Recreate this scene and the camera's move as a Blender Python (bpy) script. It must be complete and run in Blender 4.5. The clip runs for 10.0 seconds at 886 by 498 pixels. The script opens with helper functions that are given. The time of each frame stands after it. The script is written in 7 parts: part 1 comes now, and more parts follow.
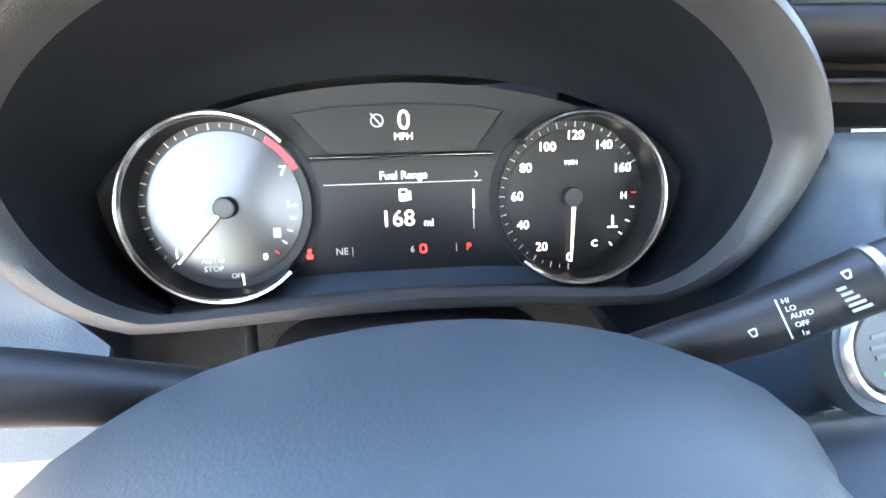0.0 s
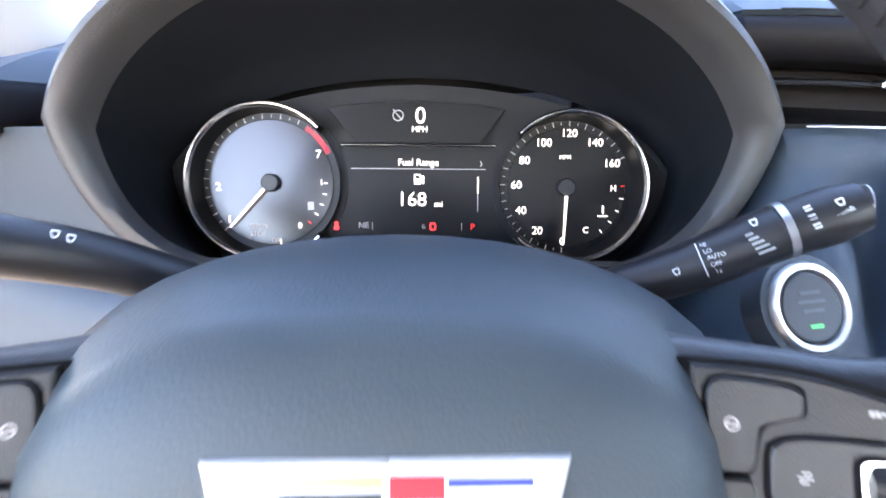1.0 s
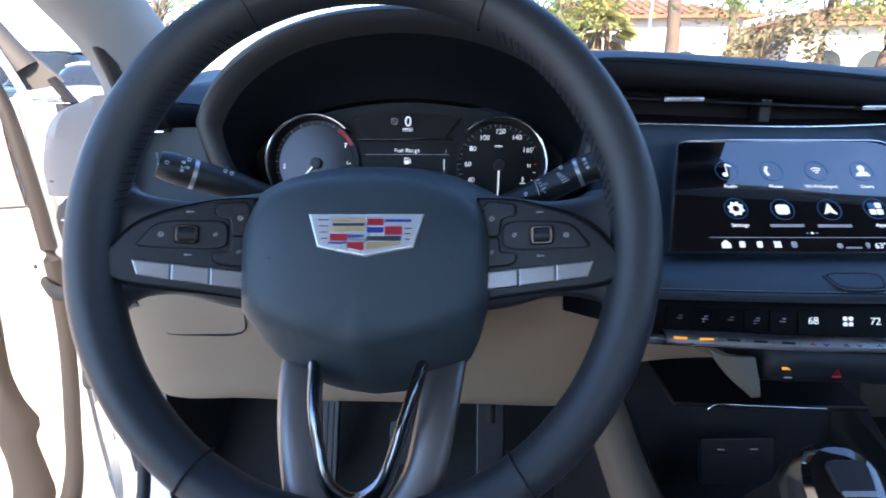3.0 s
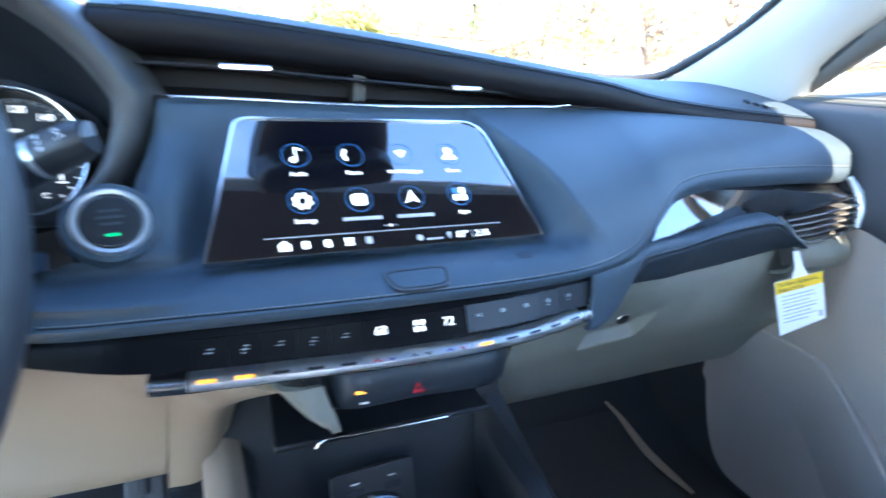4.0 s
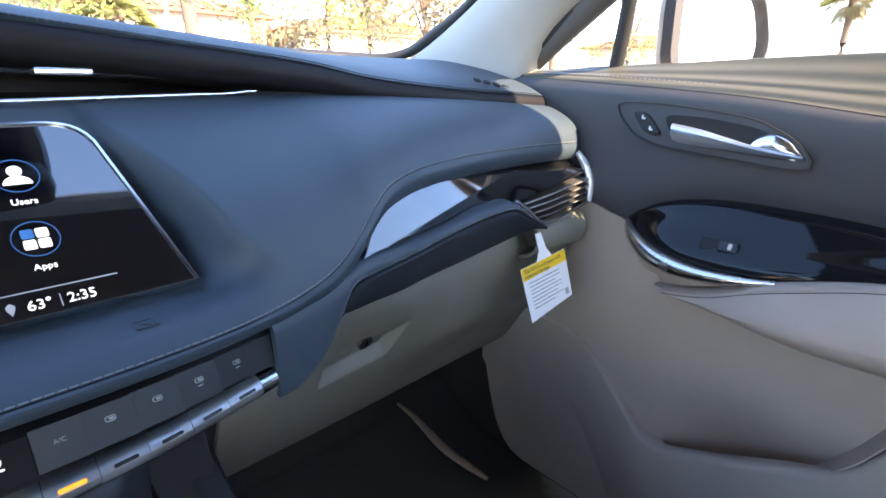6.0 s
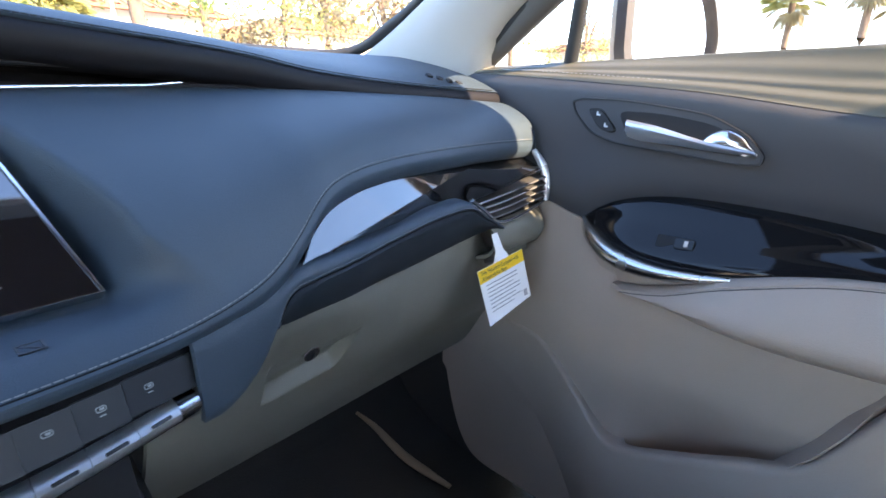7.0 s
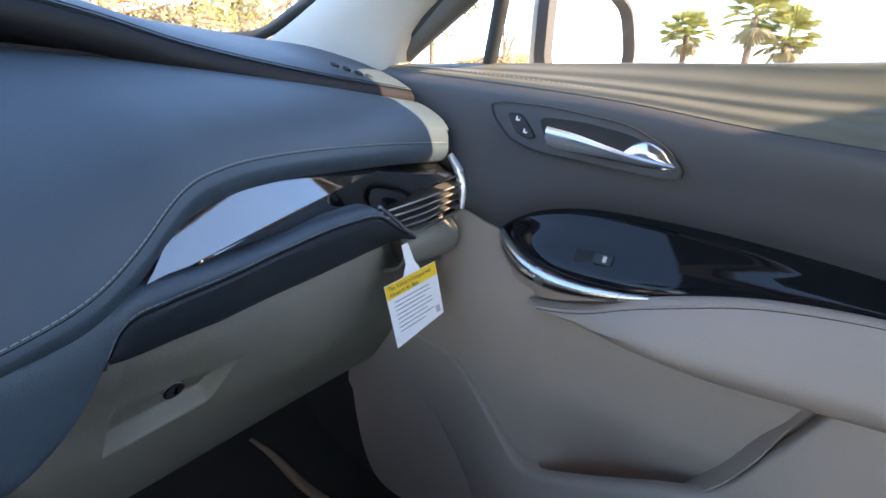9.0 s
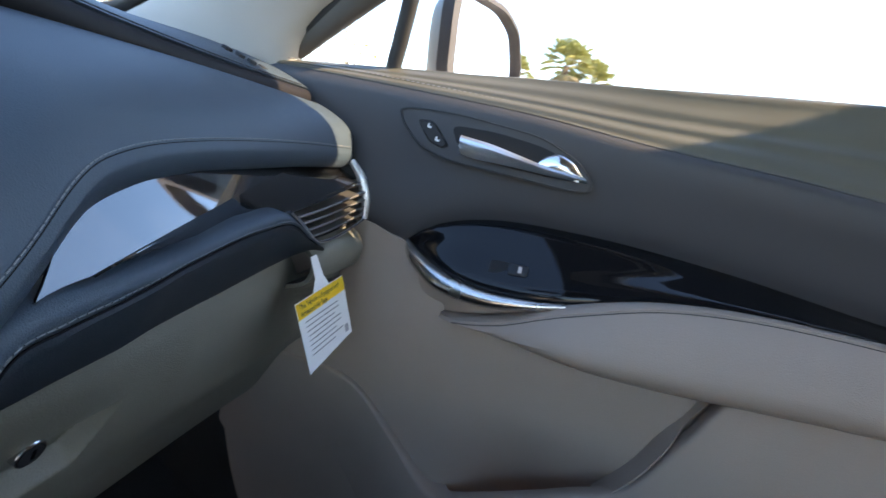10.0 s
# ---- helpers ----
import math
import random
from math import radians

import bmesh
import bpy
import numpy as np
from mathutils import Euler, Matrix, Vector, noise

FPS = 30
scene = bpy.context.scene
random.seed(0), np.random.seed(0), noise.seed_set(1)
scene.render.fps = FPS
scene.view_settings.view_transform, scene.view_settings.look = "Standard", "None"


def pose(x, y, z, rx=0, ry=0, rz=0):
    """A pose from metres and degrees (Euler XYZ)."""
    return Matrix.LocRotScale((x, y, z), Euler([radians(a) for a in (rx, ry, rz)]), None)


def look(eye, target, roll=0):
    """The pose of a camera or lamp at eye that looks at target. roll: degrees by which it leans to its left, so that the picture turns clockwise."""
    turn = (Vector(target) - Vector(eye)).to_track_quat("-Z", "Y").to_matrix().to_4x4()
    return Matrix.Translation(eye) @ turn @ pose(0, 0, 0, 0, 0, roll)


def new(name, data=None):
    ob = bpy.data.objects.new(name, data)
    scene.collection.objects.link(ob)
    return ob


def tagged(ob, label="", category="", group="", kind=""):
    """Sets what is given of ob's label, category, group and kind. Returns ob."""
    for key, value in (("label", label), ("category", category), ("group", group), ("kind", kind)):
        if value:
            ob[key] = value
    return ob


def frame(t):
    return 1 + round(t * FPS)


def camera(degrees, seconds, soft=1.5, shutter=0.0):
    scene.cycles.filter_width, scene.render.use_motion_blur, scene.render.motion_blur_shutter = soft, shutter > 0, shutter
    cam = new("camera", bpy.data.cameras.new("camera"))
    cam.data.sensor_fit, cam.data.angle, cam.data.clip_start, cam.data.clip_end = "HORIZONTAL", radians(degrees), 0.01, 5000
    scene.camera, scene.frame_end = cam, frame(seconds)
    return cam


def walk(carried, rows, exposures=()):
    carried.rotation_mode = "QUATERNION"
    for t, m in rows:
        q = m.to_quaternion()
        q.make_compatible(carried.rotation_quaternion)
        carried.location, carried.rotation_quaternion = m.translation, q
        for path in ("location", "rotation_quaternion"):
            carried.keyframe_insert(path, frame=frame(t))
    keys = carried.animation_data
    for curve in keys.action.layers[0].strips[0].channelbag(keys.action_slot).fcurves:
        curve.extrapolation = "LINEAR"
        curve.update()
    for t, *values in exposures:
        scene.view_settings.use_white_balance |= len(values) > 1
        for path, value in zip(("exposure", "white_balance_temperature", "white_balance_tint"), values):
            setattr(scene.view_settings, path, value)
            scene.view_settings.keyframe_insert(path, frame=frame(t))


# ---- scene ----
cam = camera(81.5, 10.0, 1.6, 0.25)
PATH = [
    (0, (-0.011, -0.006, 1.143), (0.192, 1.795, 0.298), 0.0),
    (0.5, (-0.006, -0.006, 1.134), (0.098, 1.816, 0.317), 1.0),
    (1, (0.018, -0.07, 1.123), (0.015, 1.802, 0.419), 0.5),
    (1.5, (0.021, -0.17, 1.119), (-0.032, 1.683, 0.37), 0.8),
    (1.8, (0.018, -0.231, 1.123), (-0.084, 1.617, 0.365), 0.6),
    (2, (0.024, -0.263, 1.129), (-0.123, 1.583, 0.375), -0.2),
    (2.2, (0.028, -0.292, 1.131), (-0.125, 1.557, 0.382), -0.3),
    (3.3, (0.109, -0.302, 1.13), (0.106, 1.605, 0.529), -0.4),
    (3.5, (0.146, -0.286, 1.124), (0.3, 1.617, 0.528), 0.3),
    (3.8, (0.228, -0.245, 1.111), (0.698, 1.608, 0.525), 0.7),
    (4, (0.272, -0.216, 1.098), (0.98, 1.559, 0.509), 2.1),
    (4.2, (0.315, -0.199, 1.088), (1.211, 1.491, 0.505), 3.0),
    (4.5, (0.359, -0.186, 1.091), (1.461, 1.377, 0.505), 2.6),
    (5, (0.388, -0.18, 1.102), (1.585, 1.306, 0.501), 1.1),
    (5.5, (0.408, -0.172, 1.102), (1.657, 1.259, 0.478), 0.9),
    (7, (0.444, -0.155, 1.093), (1.841, 1.132, 0.468), 1.1),
    (7.5, (0.467, -0.149, 1.089), (1.923, 1.072, 0.466), 1.7),
    (8, (0.465, -0.138, 1.082), (1.948, 1.057, 0.47), 2.4),
    (8.5, (0.481, -0.128, 1.08), (2.032, 0.982, 0.479), 3.7),
    (9, (0.498, -0.125, 1.081), (2.098, 0.92, 0.493), 5.0),
    (9.5, (0.5, -0.109, 1.074), (2.171, 0.839, 0.517), 6.4),
    (10, (0.495, -0.043, 1.052), (2.376, 0.478, 0.616), 9.1),
]
walk(cam, [(t, look(eye, target, roll)) for t, eye, target, roll in PATH], exposures=((0.0, 5.05, 7450, 12), (0.5, 4.85, 7400, 10), (0.8, 4.85, 7350, 14), (1.0, 4.35, 7350, 20), (1.5, 3.68, 7600, 24), (2.0, 2.52, 7750, 20), (2.3, 2.3, 7400, 18), (3.3, 2.48, 5350, 10), (4.0, 4.03, 5450, 6), (4.5, 4.15, 5700, 6), (5.0, 3.8, 6150, 10), (5.5, 3.3, 6500, 14), (7.5, 3.24, 6550, 13), (8.5, 3.15, 6650, 12), (9.5, 3.0, 6750, 12), (10.0, 2.7, 6700, 10)))

# ---- light ----
SUN_AZ, SUN_EL = 174.8, 33.0          # compass degrees from straight ahead, clockwise; height
world = bpy.data.worlds.new("sky")
scene.world = world
world.use_nodes = True
wn = world.node_tree.nodes
sky = wn.new("ShaderNodeTexSky")
sky.sky_type = 'NISHITA'
sky.sun_disc = False
sky.sun_elevation = radians(SUN_EL)
sky.sun_rotation = radians(SUN_AZ)
sky.dust_density = 0.4
sky.ozone_density = 2.5
wn["Background"].inputs[1].default_value = 0.15
world.node_tree.links.new(sky.outputs[0], wn["Background"].inputs[0])
sun = new("sun", bpy.data.lights.new("sun", 'SUN'))
sun.data.energy, sun.data.angle, sun.data.color = 3.4, radians(0.53), (1.0, 0.78, 0.52)
sun.matrix_world = look((10 * math.sin(radians(SUN_AZ)), 10 * math.cos(radians(SUN_AZ)), 10 * math.tan(radians(SUN_EL))), (0, 0, 0))

# ---- materials ----


def mat(name, color, rough=0.5, metal=0.0, grain=0.0, size=900.0, vary=0.08, patch=9.0, coat=0.0, glow=0.0, glowcol=None, spec=0.5, waves=0.0):
    """A surface: colour with blotches at two scales, roughness with wear, fine relief of the given height."""
    m = bpy.data.materials.new(name)
    m.use_nodes = True
    t, n = m.node_tree, m.node_tree.nodes
    b = n["Principled BSDF"]
    b.inputs["Roughness"].default_value = rough
    b.inputs["Metallic"].default_value = metal
    b.inputs["Coat Weight"].default_value = coat
    b.inputs["Coat Roughness"].default_value = 0.03
    b.inputs["Specular IOR Level"].default_value = spec
    co = n.new("ShaderNodeTexCoord")
    big, fine = n.new("ShaderNodeTexNoise"), n.new("ShaderNodeTexNoise")
    big.inputs["Scale"].default_value, big.inputs["Detail"].default_value = patch, 5
    fine.inputs["Scale"].default_value, fine.inputs["Detail"].default_value = size, 3
    for k in (big, fine):
        t.links.new(co.outputs["Object"], k.inputs["Vector"])
    mixf = n.new("ShaderNodeMath")
    mixf.operation = 'MULTIPLY_ADD'
    t.links.new(fine.outputs[0], mixf.inputs[0])
    mixf.inputs[1].default_value = 0.5
    t.links.new(big.outputs[0], mixf.inputs[2])
    ramp = n.new("ShaderNodeMapRange")
    t.links.new(mixf.outputs[0], ramp.inputs[0])
    ramp.inputs[1].default_value, ramp.inputs[2].default_value = 0.35, 1.15
    ramp.inputs[3].default_value, ramp.inputs[4].default_value = 1 - vary, 1 + vary
    sc = n.new("ShaderNodeVectorMath")
    sc.operation = 'SCALE'
    sc.inputs[0].default_value = color
    t.links.new(ramp.outputs[0], sc.inputs["Scale"])
    t.links.new(sc.outputs[0], b.inputs["Base Color"])
    rr = n.new("ShaderNodeMapRange")
    t.links.new(big.outputs[0], rr.inputs[0])
    rr.inputs[3].default_value, rr.inputs[4].default_value = max(rough - 0.08, 0.01) if rough > 0.15 else rough, min(rough + 0.08, 1) if rough > 0.15 else rough
    t.links.new(rr.outputs[0], b.inputs["Roughness"])
    if grain:
        vor = n.new("ShaderNodeTexVoronoi")
        vor.inputs["Scale"].default_value = size
        t.links.new(co.outputs["Object"], vor.inputs["Vector"])
        bump = n.new("ShaderNodeBump")
        bump.inputs["Strength"].default_value = 0.6
        bump.inputs["Distance"].default_value = grain
        t.links.new(vor.outputs[0], bump.inputs["Height"])
        if waves:                                  # long soft ripples standing in for streaks of sunlight
            wv = n.new("ShaderNodeTexWave")
            wv.bands_direction = 'X'
            wv.inputs["Scale"].default_value = 34
            wv.inputs["Distortion"].default_value = 4
            wv.inputs["Detail"].default_value = 1.5
            mp = n.new("ShaderNodeMapping")
            mp.inputs["Scale"].default_value = (1.0, 0.055, 0.5)
            t.links.new(co.outputs["Object"], mp.inputs["Vector"])
            t.links.new(mp.outputs[0], wv.inputs["Vector"])
            b2 = n.new("ShaderNodeBump")
            b2.inputs["Strength"].default_value = 0.8
            b2.inputs["Distance"].default_value = waves
            t.links.new(wv.outputs["Fac"], b2.inputs["Height"])
            t.links.new(bump.outputs[0], b2.inputs["Normal"])
            bump = b2
        t.links.new(bump.outputs[0], b.inputs["Normal"])
    if glow:
        b.inputs["Emission Color"].default_value = (*(glowcol or color), 1)
        b.inputs["Emission Strength"].default_value = glow
    return m


def glass(name, tint=(1, 1, 1), shade=0.05):
    m = bpy.data.materials.new(name)
    m.use_nodes = True
    t, n = m.node_tree, m.node_tree.nodes
    n.remove(n["Principled BSDF"])
    a, g, x = n.new("ShaderNodeBsdfTransparent"), n.new("ShaderNodeBsdfGlossy"), n.new("ShaderNodeMixShader")
    a.inputs[0].default_value = (*tint, 1)
    g.inputs["Roughness"].default_value = 0.0
    x.inputs[0].default_value = shade
    t.links.new(a.outputs[0], x.inputs[1])
    t.links.new(g.outputs[0], x.inputs[2])
    t.links.new(x.outputs[0], n["Material Output"].inputs[0])
    return m


LEATHER = mat("sky_blued_leather", (0.030, 0.046, 0.064), 0.56, grain=0.00022, size=1300, vary=0.10, spec=0.6)
SUNROLL = mat("sunlit_rippled_leather", (0.084, 0.080, 0.062), 0.5, grain=0.00022, size=1300, vary=0.15, waves=0.0022)
DOORHIDE = mat("door_leather", (0.049, 0.048, 0.052), 0.52, grain=0.00022, size=1300, vary=0.10)
HOOD = mat("hood_plastic", (0.0075, 0.009, 0.012), 0.7, grain=0.0001, size=1800, spec=0.15)
LEATHER_W = mat("wheel_leather", (0.030, 0.031, 0.036), 0.42, grain=0.0002, size=1500, vary=0.12)
SHADEHIDE = mat("shaded_leather", (0.017, 0.024, 0.033), 0.58, grain=0.00022, size=1300, vary=0.10, spec=0.35)
HUB = mat("hub_vinyl", (0.041, 0.055, 0.065), 0.48, grain=0.00011, size=900, vary=0.08, spec=0.4)
BLACK = mat("black_plastic", (0.014, 0.014, 0.016), 0.42, grain=0.0001, size=1800)
MATT = mat("matt_black", (0.010, 0.010, 0.012), 0.75)
GLOSS = mat("piano_black", (0.006, 0.006, 0.007), 0.04, coat=1.0, vary=0.02)
LACQUER = mat("black_lacquer", (0.008, 0.008, 0.009), 0.06, vary=0.02, spec=0.3)
BRIGHT = mat("bright_emblem_metal", (0.78, 0.79, 0.81), 0.28, metal=0.55, vary=0.02)
DISPLAY = mat("display_and_shade_black", (0.004, 0.004, 0.005), 0.30, spec=0.04)
TOGGLE = mat("bright_toggle_metal", (0.80, 0.80, 0.80), 0.40, metal=1.0, vary=0.03)
KEYMETAL = mat("satin_key_metal", (0.40, 0.385, 0.375), 0.36, metal=0.9, vary=0.05)
SMOKED = mat("smoked_chrome", (0.20, 0.21, 0.23), 0.14, metal=1.0, vary=0.05)
GAP = mat("gap_shade_black", (0.005, 0.005, 0.006), 0.85, spec=0.15)
SEAL = mat("brown_rubber", (0.032, 0.025, 0.021), 0.6)
SCREEN = mat("screen_glass", (0.003, 0.003, 0.005), 0.03, coat=1.0, vary=0.0, spec=0.8)
VENTBLACK = mat("vent_black", (0.009, 0.008, 0.010), 0.62, spec=0.2)
KEYBLACK = mat("panel_button_black", (0.016, 0.019, 0.024), 0.45, spec=0.4)
CHROME = mat("satin_chrome", (0.72, 0.73, 0.75), 0.18, metal=1.0, vary=0.03)
TRIMMETAL = mat("brushed_trim_metal", (0.66, 0.64, 0.61), 0.27, metal=1.0, vary=0.03)
SILVER = mat("silver_paint", (0.55, 0.56, 0.58), 0.32, metal=0.85, vary=0.04)
SHADEBROWN = mat("shade_brown_vinyl", (0.150, 0.118, 0.086), 0.6, grain=0.0003, size=1000, vary=0.07)
BEIGE_WARM = mat("light_warmed_beige_vinyl", (0.262, 0.198, 0.134), 0.55, grain=0.0003, size=1000, vary=0.07)
DOORTAN = mat("sun_paled_tan_vinyl", (0.60, 0.54, 0.47), 0.55, grain=0.0003, size=1000, vary=0.07)
SEATHIDE = mat("beige_seat_leather", (0.20, 0.165, 0.13), 0.5, grain=0.0003, size=900, vary=0.10)
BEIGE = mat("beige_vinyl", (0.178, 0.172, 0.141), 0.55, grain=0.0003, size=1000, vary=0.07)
TAUPE = mat("taupe_door_vinyl", (0.355, 0.282, 0.232), 0.58, grain=0.0003, size=900, vary=0.08)
HEADLINER = mat("headliner", (0.42, 0.40, 0.37), 0.9, grain=0.0003, size=1500)
BACKWALL = mat("dark_unseen_walls", (0.055, 0.052, 0.050), 0.9)
LINING = mat("darkened_roof_lining", (0.07, 0.068, 0.066), 0.9, grain=0.0003, size=1500)
CARPET = mat("black_carpet", (0.028, 0.027, 0.026), 0.95, grain=0.002, size=500, vary=0.3)
RUBBER = mat("rubber_seal", (0.02, 0.02, 0.021), 0.6)
WHITEPAINT = mat("white_car_paint", (0.78, 0.78, 0.77), 0.25, coat=0.6, vary=0.02)
DULLTHREAD = mat("mid_grey_thread", (0.15, 0.155, 0.165), 0.8)
STITCH = mat("grey_thread", (0.22, 0.22, 0.22), 0.8)
DIMPRINT = mat("grey_print", (0.34, 0.34, 0.34), 0.6)
ICON = mat("white_print", (0.72, 0.72, 0.72), 0.6)
LIT = mat("lit_white", (0.8, 0.8, 0.78), 0.5, glow=0.14, glowcol=(1, 0.97, 0.9))
LITDIM = mat("lit_grey", (0.30, 0.31, 0.33), 0.5, glow=0.02, glowcol=(1, 1, 1))
RIMGREY = mat("hood_rim_vinyl", (0.043, 0.043, 0.045), 0.45, grain=0.0002, size=1500)
DIMMARK = mat("dim_print", (0.27, 0.28, 0.29), 0.6)
LITRED = mat("lit_red", (0.6, 0.03, 0.03), 0.5, glow=0.10, glowcol=(1, 0.05, 0.05))
AMBER = mat("lit_amber", (0.8, 0.3, 0.02), 0.5, glow=0.16, glowcol=(1, 0.33, 0.02))
GREEN = mat("lit_green", (0.05, 0.35, 0.12), 0.5, glow=0.05, glowcol=(0.05, 1, 0.25))
LITBLUE = mat("lit_blue", (0.03, 0.10, 0.25), 0.5, glow=0.03, glowcol=(0.1, 0.4, 1))
DIAL = mat("dial_black", (0.010, 0.010, 0.011), 0.38, spec=0.25)
DIALGREY = mat("dial_silver_face", (0.050, 0.050, 0.052), 0.22, metal=0.8, vary=0.02)
LEGTRIM = mat("satin_grey_trim", (0.26, 0.235, 0.215), 0.36, metal=0.6, vary=0.06)
PODKEY = mat("pod_key_black", (0.021, 0.021, 0.023), 0.38, grain=0.0001, size=1800)
PANELGREY = mat("button_grey", (0.045, 0.052, 0.058), 0.42)
PAPER = mat("white_card", (0.8, 0.8, 0.79), 0.7, vary=0.02)
YELLOW = mat("yellow_print", (0.85, 0.55, 0.02), 0.7, vary=0.02)
INK = mat("black_ink", (0.03, 0.03, 0.03), 0.7)
RED = mat("red_enamel", (0.42, 0.015, 0.03), 0.4, coat=0.15)
GOLD = mat("gold_enamel", (0.62, 0.45, 0.22), 0.3, metal=0.4)
BLUE = mat("blue_enamel", (0.03, 0.05, 0.30), 0.4, coat=0.15)
FRAMETRIM = mat("grey_brown_frame_trim", (0.085, 0.076, 0.068), 0.6)
for m, ior in ((SCREEN, 1.9), (GLOSS, 1.75)):            # hard coats of glass and lacquer
    m.node_tree.nodes["Principled BSDF"].inputs["Coat IOR"].default_value = ior
CLEAR = glass("window_glass")
MIRROR = mat("mirror_silver", (0.9, 0.9, 0.9), 0.0, metal=1.0, vary=0.0)

# ---- mesh tools ----


def thing(name, at, label, category, group="", kind=""):
    ob = new(name)
    ob.location = at
    ob.empty_display_size = 0.02
    ob["base"] = 1
    return tagged(ob, label, category, group, kind)


def attach(ob, parent):
    ob.parent = parent
    if parent.type == 'EMPTY':
        ob.matrix_parent_inverse = Matrix.Translation(parent.location).inverted()
    return ob


def mesh(name, verts, faces, m, parent=None, label="", smooth=True, sharp=40):
    me = bpy.data.meshes.new(name)
    me.from_pydata([tuple(v) for v in verts], [], faces)
    me.materials.append(m)
    bm = bmesh.new()
    bm.from_mesh(me)
    bmesh.ops.recalc_face_normals(bm, faces=bm.faces)
    for f in bm.faces:
        f.smooth = smooth
    if smooth:
        for e in bm.edges:
            if len(e.link_faces) == 2 and e.calc_face_angle(0) > radians(sharp):
                e.smooth = False
    bm.to_mesh(me)
    bm.free()
    ob = new(name, me)
    if parent:
        attach(ob, parent)
    if label:
        ob["label"] = label
    return ob


def spline(xs, ys):
    """A smooth function through a few knots, flat-ended in slope beyond them."""
    xs, ys = np.array(xs, float), np.array(ys, float)
    h = np.diff(xs)
    d = np.diff(ys, axis=0) / (h[:, None] if ys.ndim > 1 else h)
    s = np.concatenate([d[:1], (d[:-1] + d[1:]) / 2, d[-1:]])

    def f(x):
        x = min(max(x, xs[0]), xs[-1])
        i = min(int(np.searchsorted(xs, x, side="right")) - 1, len(xs) - 2)
        i = max(i, 0)
        u = (x - xs[i]) / h[i]
        return (ys[i] * (1 + 2 * u) * (1 - u) ** 2 + s[i] * h[i] * u * (1 - u) ** 2
                + ys[i + 1] * u * u * (3 - 2 * u) + s[i + 1] * h[i] * u * u * (u - 1))
    return f


def dense(ctrl, n):
    """n points along a smooth line through the control points, by arc of the control polygon."""
    c = np.array(ctrl, float)
    k = np.concatenate([[0], np.cumsum(np.linalg.norm(np.diff(c, axis=0), axis=1) + 1e-9)])
    f = spline(k, c)
    return np.array([f(u) for u in np.linspace(0, k[-1], n)])


def slab(name, grid, m, parent=None, thick=0.004, label="", flip=False, sharp=40):
    """A curved panel with thickness: grid[i][j] are points of its face, the back lies thick behind."""
    g = np.array(grid, float)
    a, b = np.gradient(g, axis=0), np.gradient(g, axis=1)
    nrm = np.cross(a, b)
    nrm /= np.linalg.norm(nrm, axis=2, keepdims=True) + 1e-12
    if flip:
        nrm = -nrm
    back = g + nrm * thick
    r, c = g.shape[:2]
    verts = np.concatenate([g.reshape(-1, 3), back.reshape(-1, 3)])
    o = r * c
    f = []
    for i in range(r - 1):
        for j in range(c - 1):
            q = (i * c + j, i * c + j + 1, (i + 1) * c + j + 1, (i + 1) * c + j)
            f.append(q)
            f.append(tuple(o + k for k in reversed(q)))
    for i in range(r - 1):
        for j in (0, c - 1):
            f.append((i * c + j, (i + 1) * c + j, o + (i + 1) * c + j, o + i * c + j))
    for j in range(c - 1):
        for i in (0, r - 1):
            f.append((i * c + j, i * c + j + 1, o + i * c + j + 1, o + i * c + j))
    return mesh(name, verts, f, m, parent, label, sharp=sharp)


def skin(name, rows, m, parent=None, n=16, rows_n=0, thick=0.004, label="", flip=False):
    """A slab whose face runs smoothly through rows of control points."""
    rows = [dense(r, n) for r in rows]
    if rows_n:
        cols = [dense([r[j] for r in rows], rows_n) for j in range(n)]
        rows = [[cols[j][i] for j in range(n)] for i in range(rows_n)]
    return slab(name, rows, m, parent, thick, label, flip)


def tube(name, path, radius, m, parent=None, sides=12, n=0, label="", flat=1.0, up=(0, 0, 1), closed=False):
    """A round bar along a smooth line; radius is a number or a list along it."""
    p = dense(path, n) if n else np.array(path, float)
    k = len(p)
    rad = np.interp(np.linspace(0, 1, k), np.linspace(0, 1, len(radius)), radius) if isinstance(radius, (list, tuple)) else np.full(k, radius)
    tang = np.gradient(p, axis=0)
    if closed:
        tang = np.roll(p, -1, axis=0) - np.roll(p, 1, axis=0)
    verts, faces = [], []
    for i in range(k):
        t = tang[i] / (np.linalg.norm(tang[i]) + 1e-12)
        a = np.cross(t, np.array(up, float))
        if np.linalg.norm(a) < 1e-3:
            a = np.cross(t, (1.0, 0, 0))
        a /= np.linalg.norm(a)
        b = np.cross(a, t)
        for j in range(sides):
            w = 2 * math.pi * j / sides
            verts.append(p[i] + rad[i] * (math.cos(w) * a + flat * math.sin(w) * b))
    for i in range(k if closed else k - 1):
        for j in range(sides):
            q = (i + 1) % k
            faces.append((i * sides + j, i * sides + (j + 1) % sides, q * sides + (j + 1) % sides, q * sides + j))
    if not closed:
        faces.append(tuple(range(sides)))
        faces.append(tuple((k - 1) * sides + j for j in range(sides)))
    return mesh(name, verts, faces, m, parent, label, sharp=50)


def axes(origin, right, up):
    """A pose whose x runs right and y up along a face; z stands off it."""
    r = Vector(right).normalized()
    u = Vector(up)
    u = (u - r * u.dot(r)).normalized()
    m = Matrix((r, u, r.cross(u))).transposed().to_4x4()
    m.translation = Vector(origin)
    return m


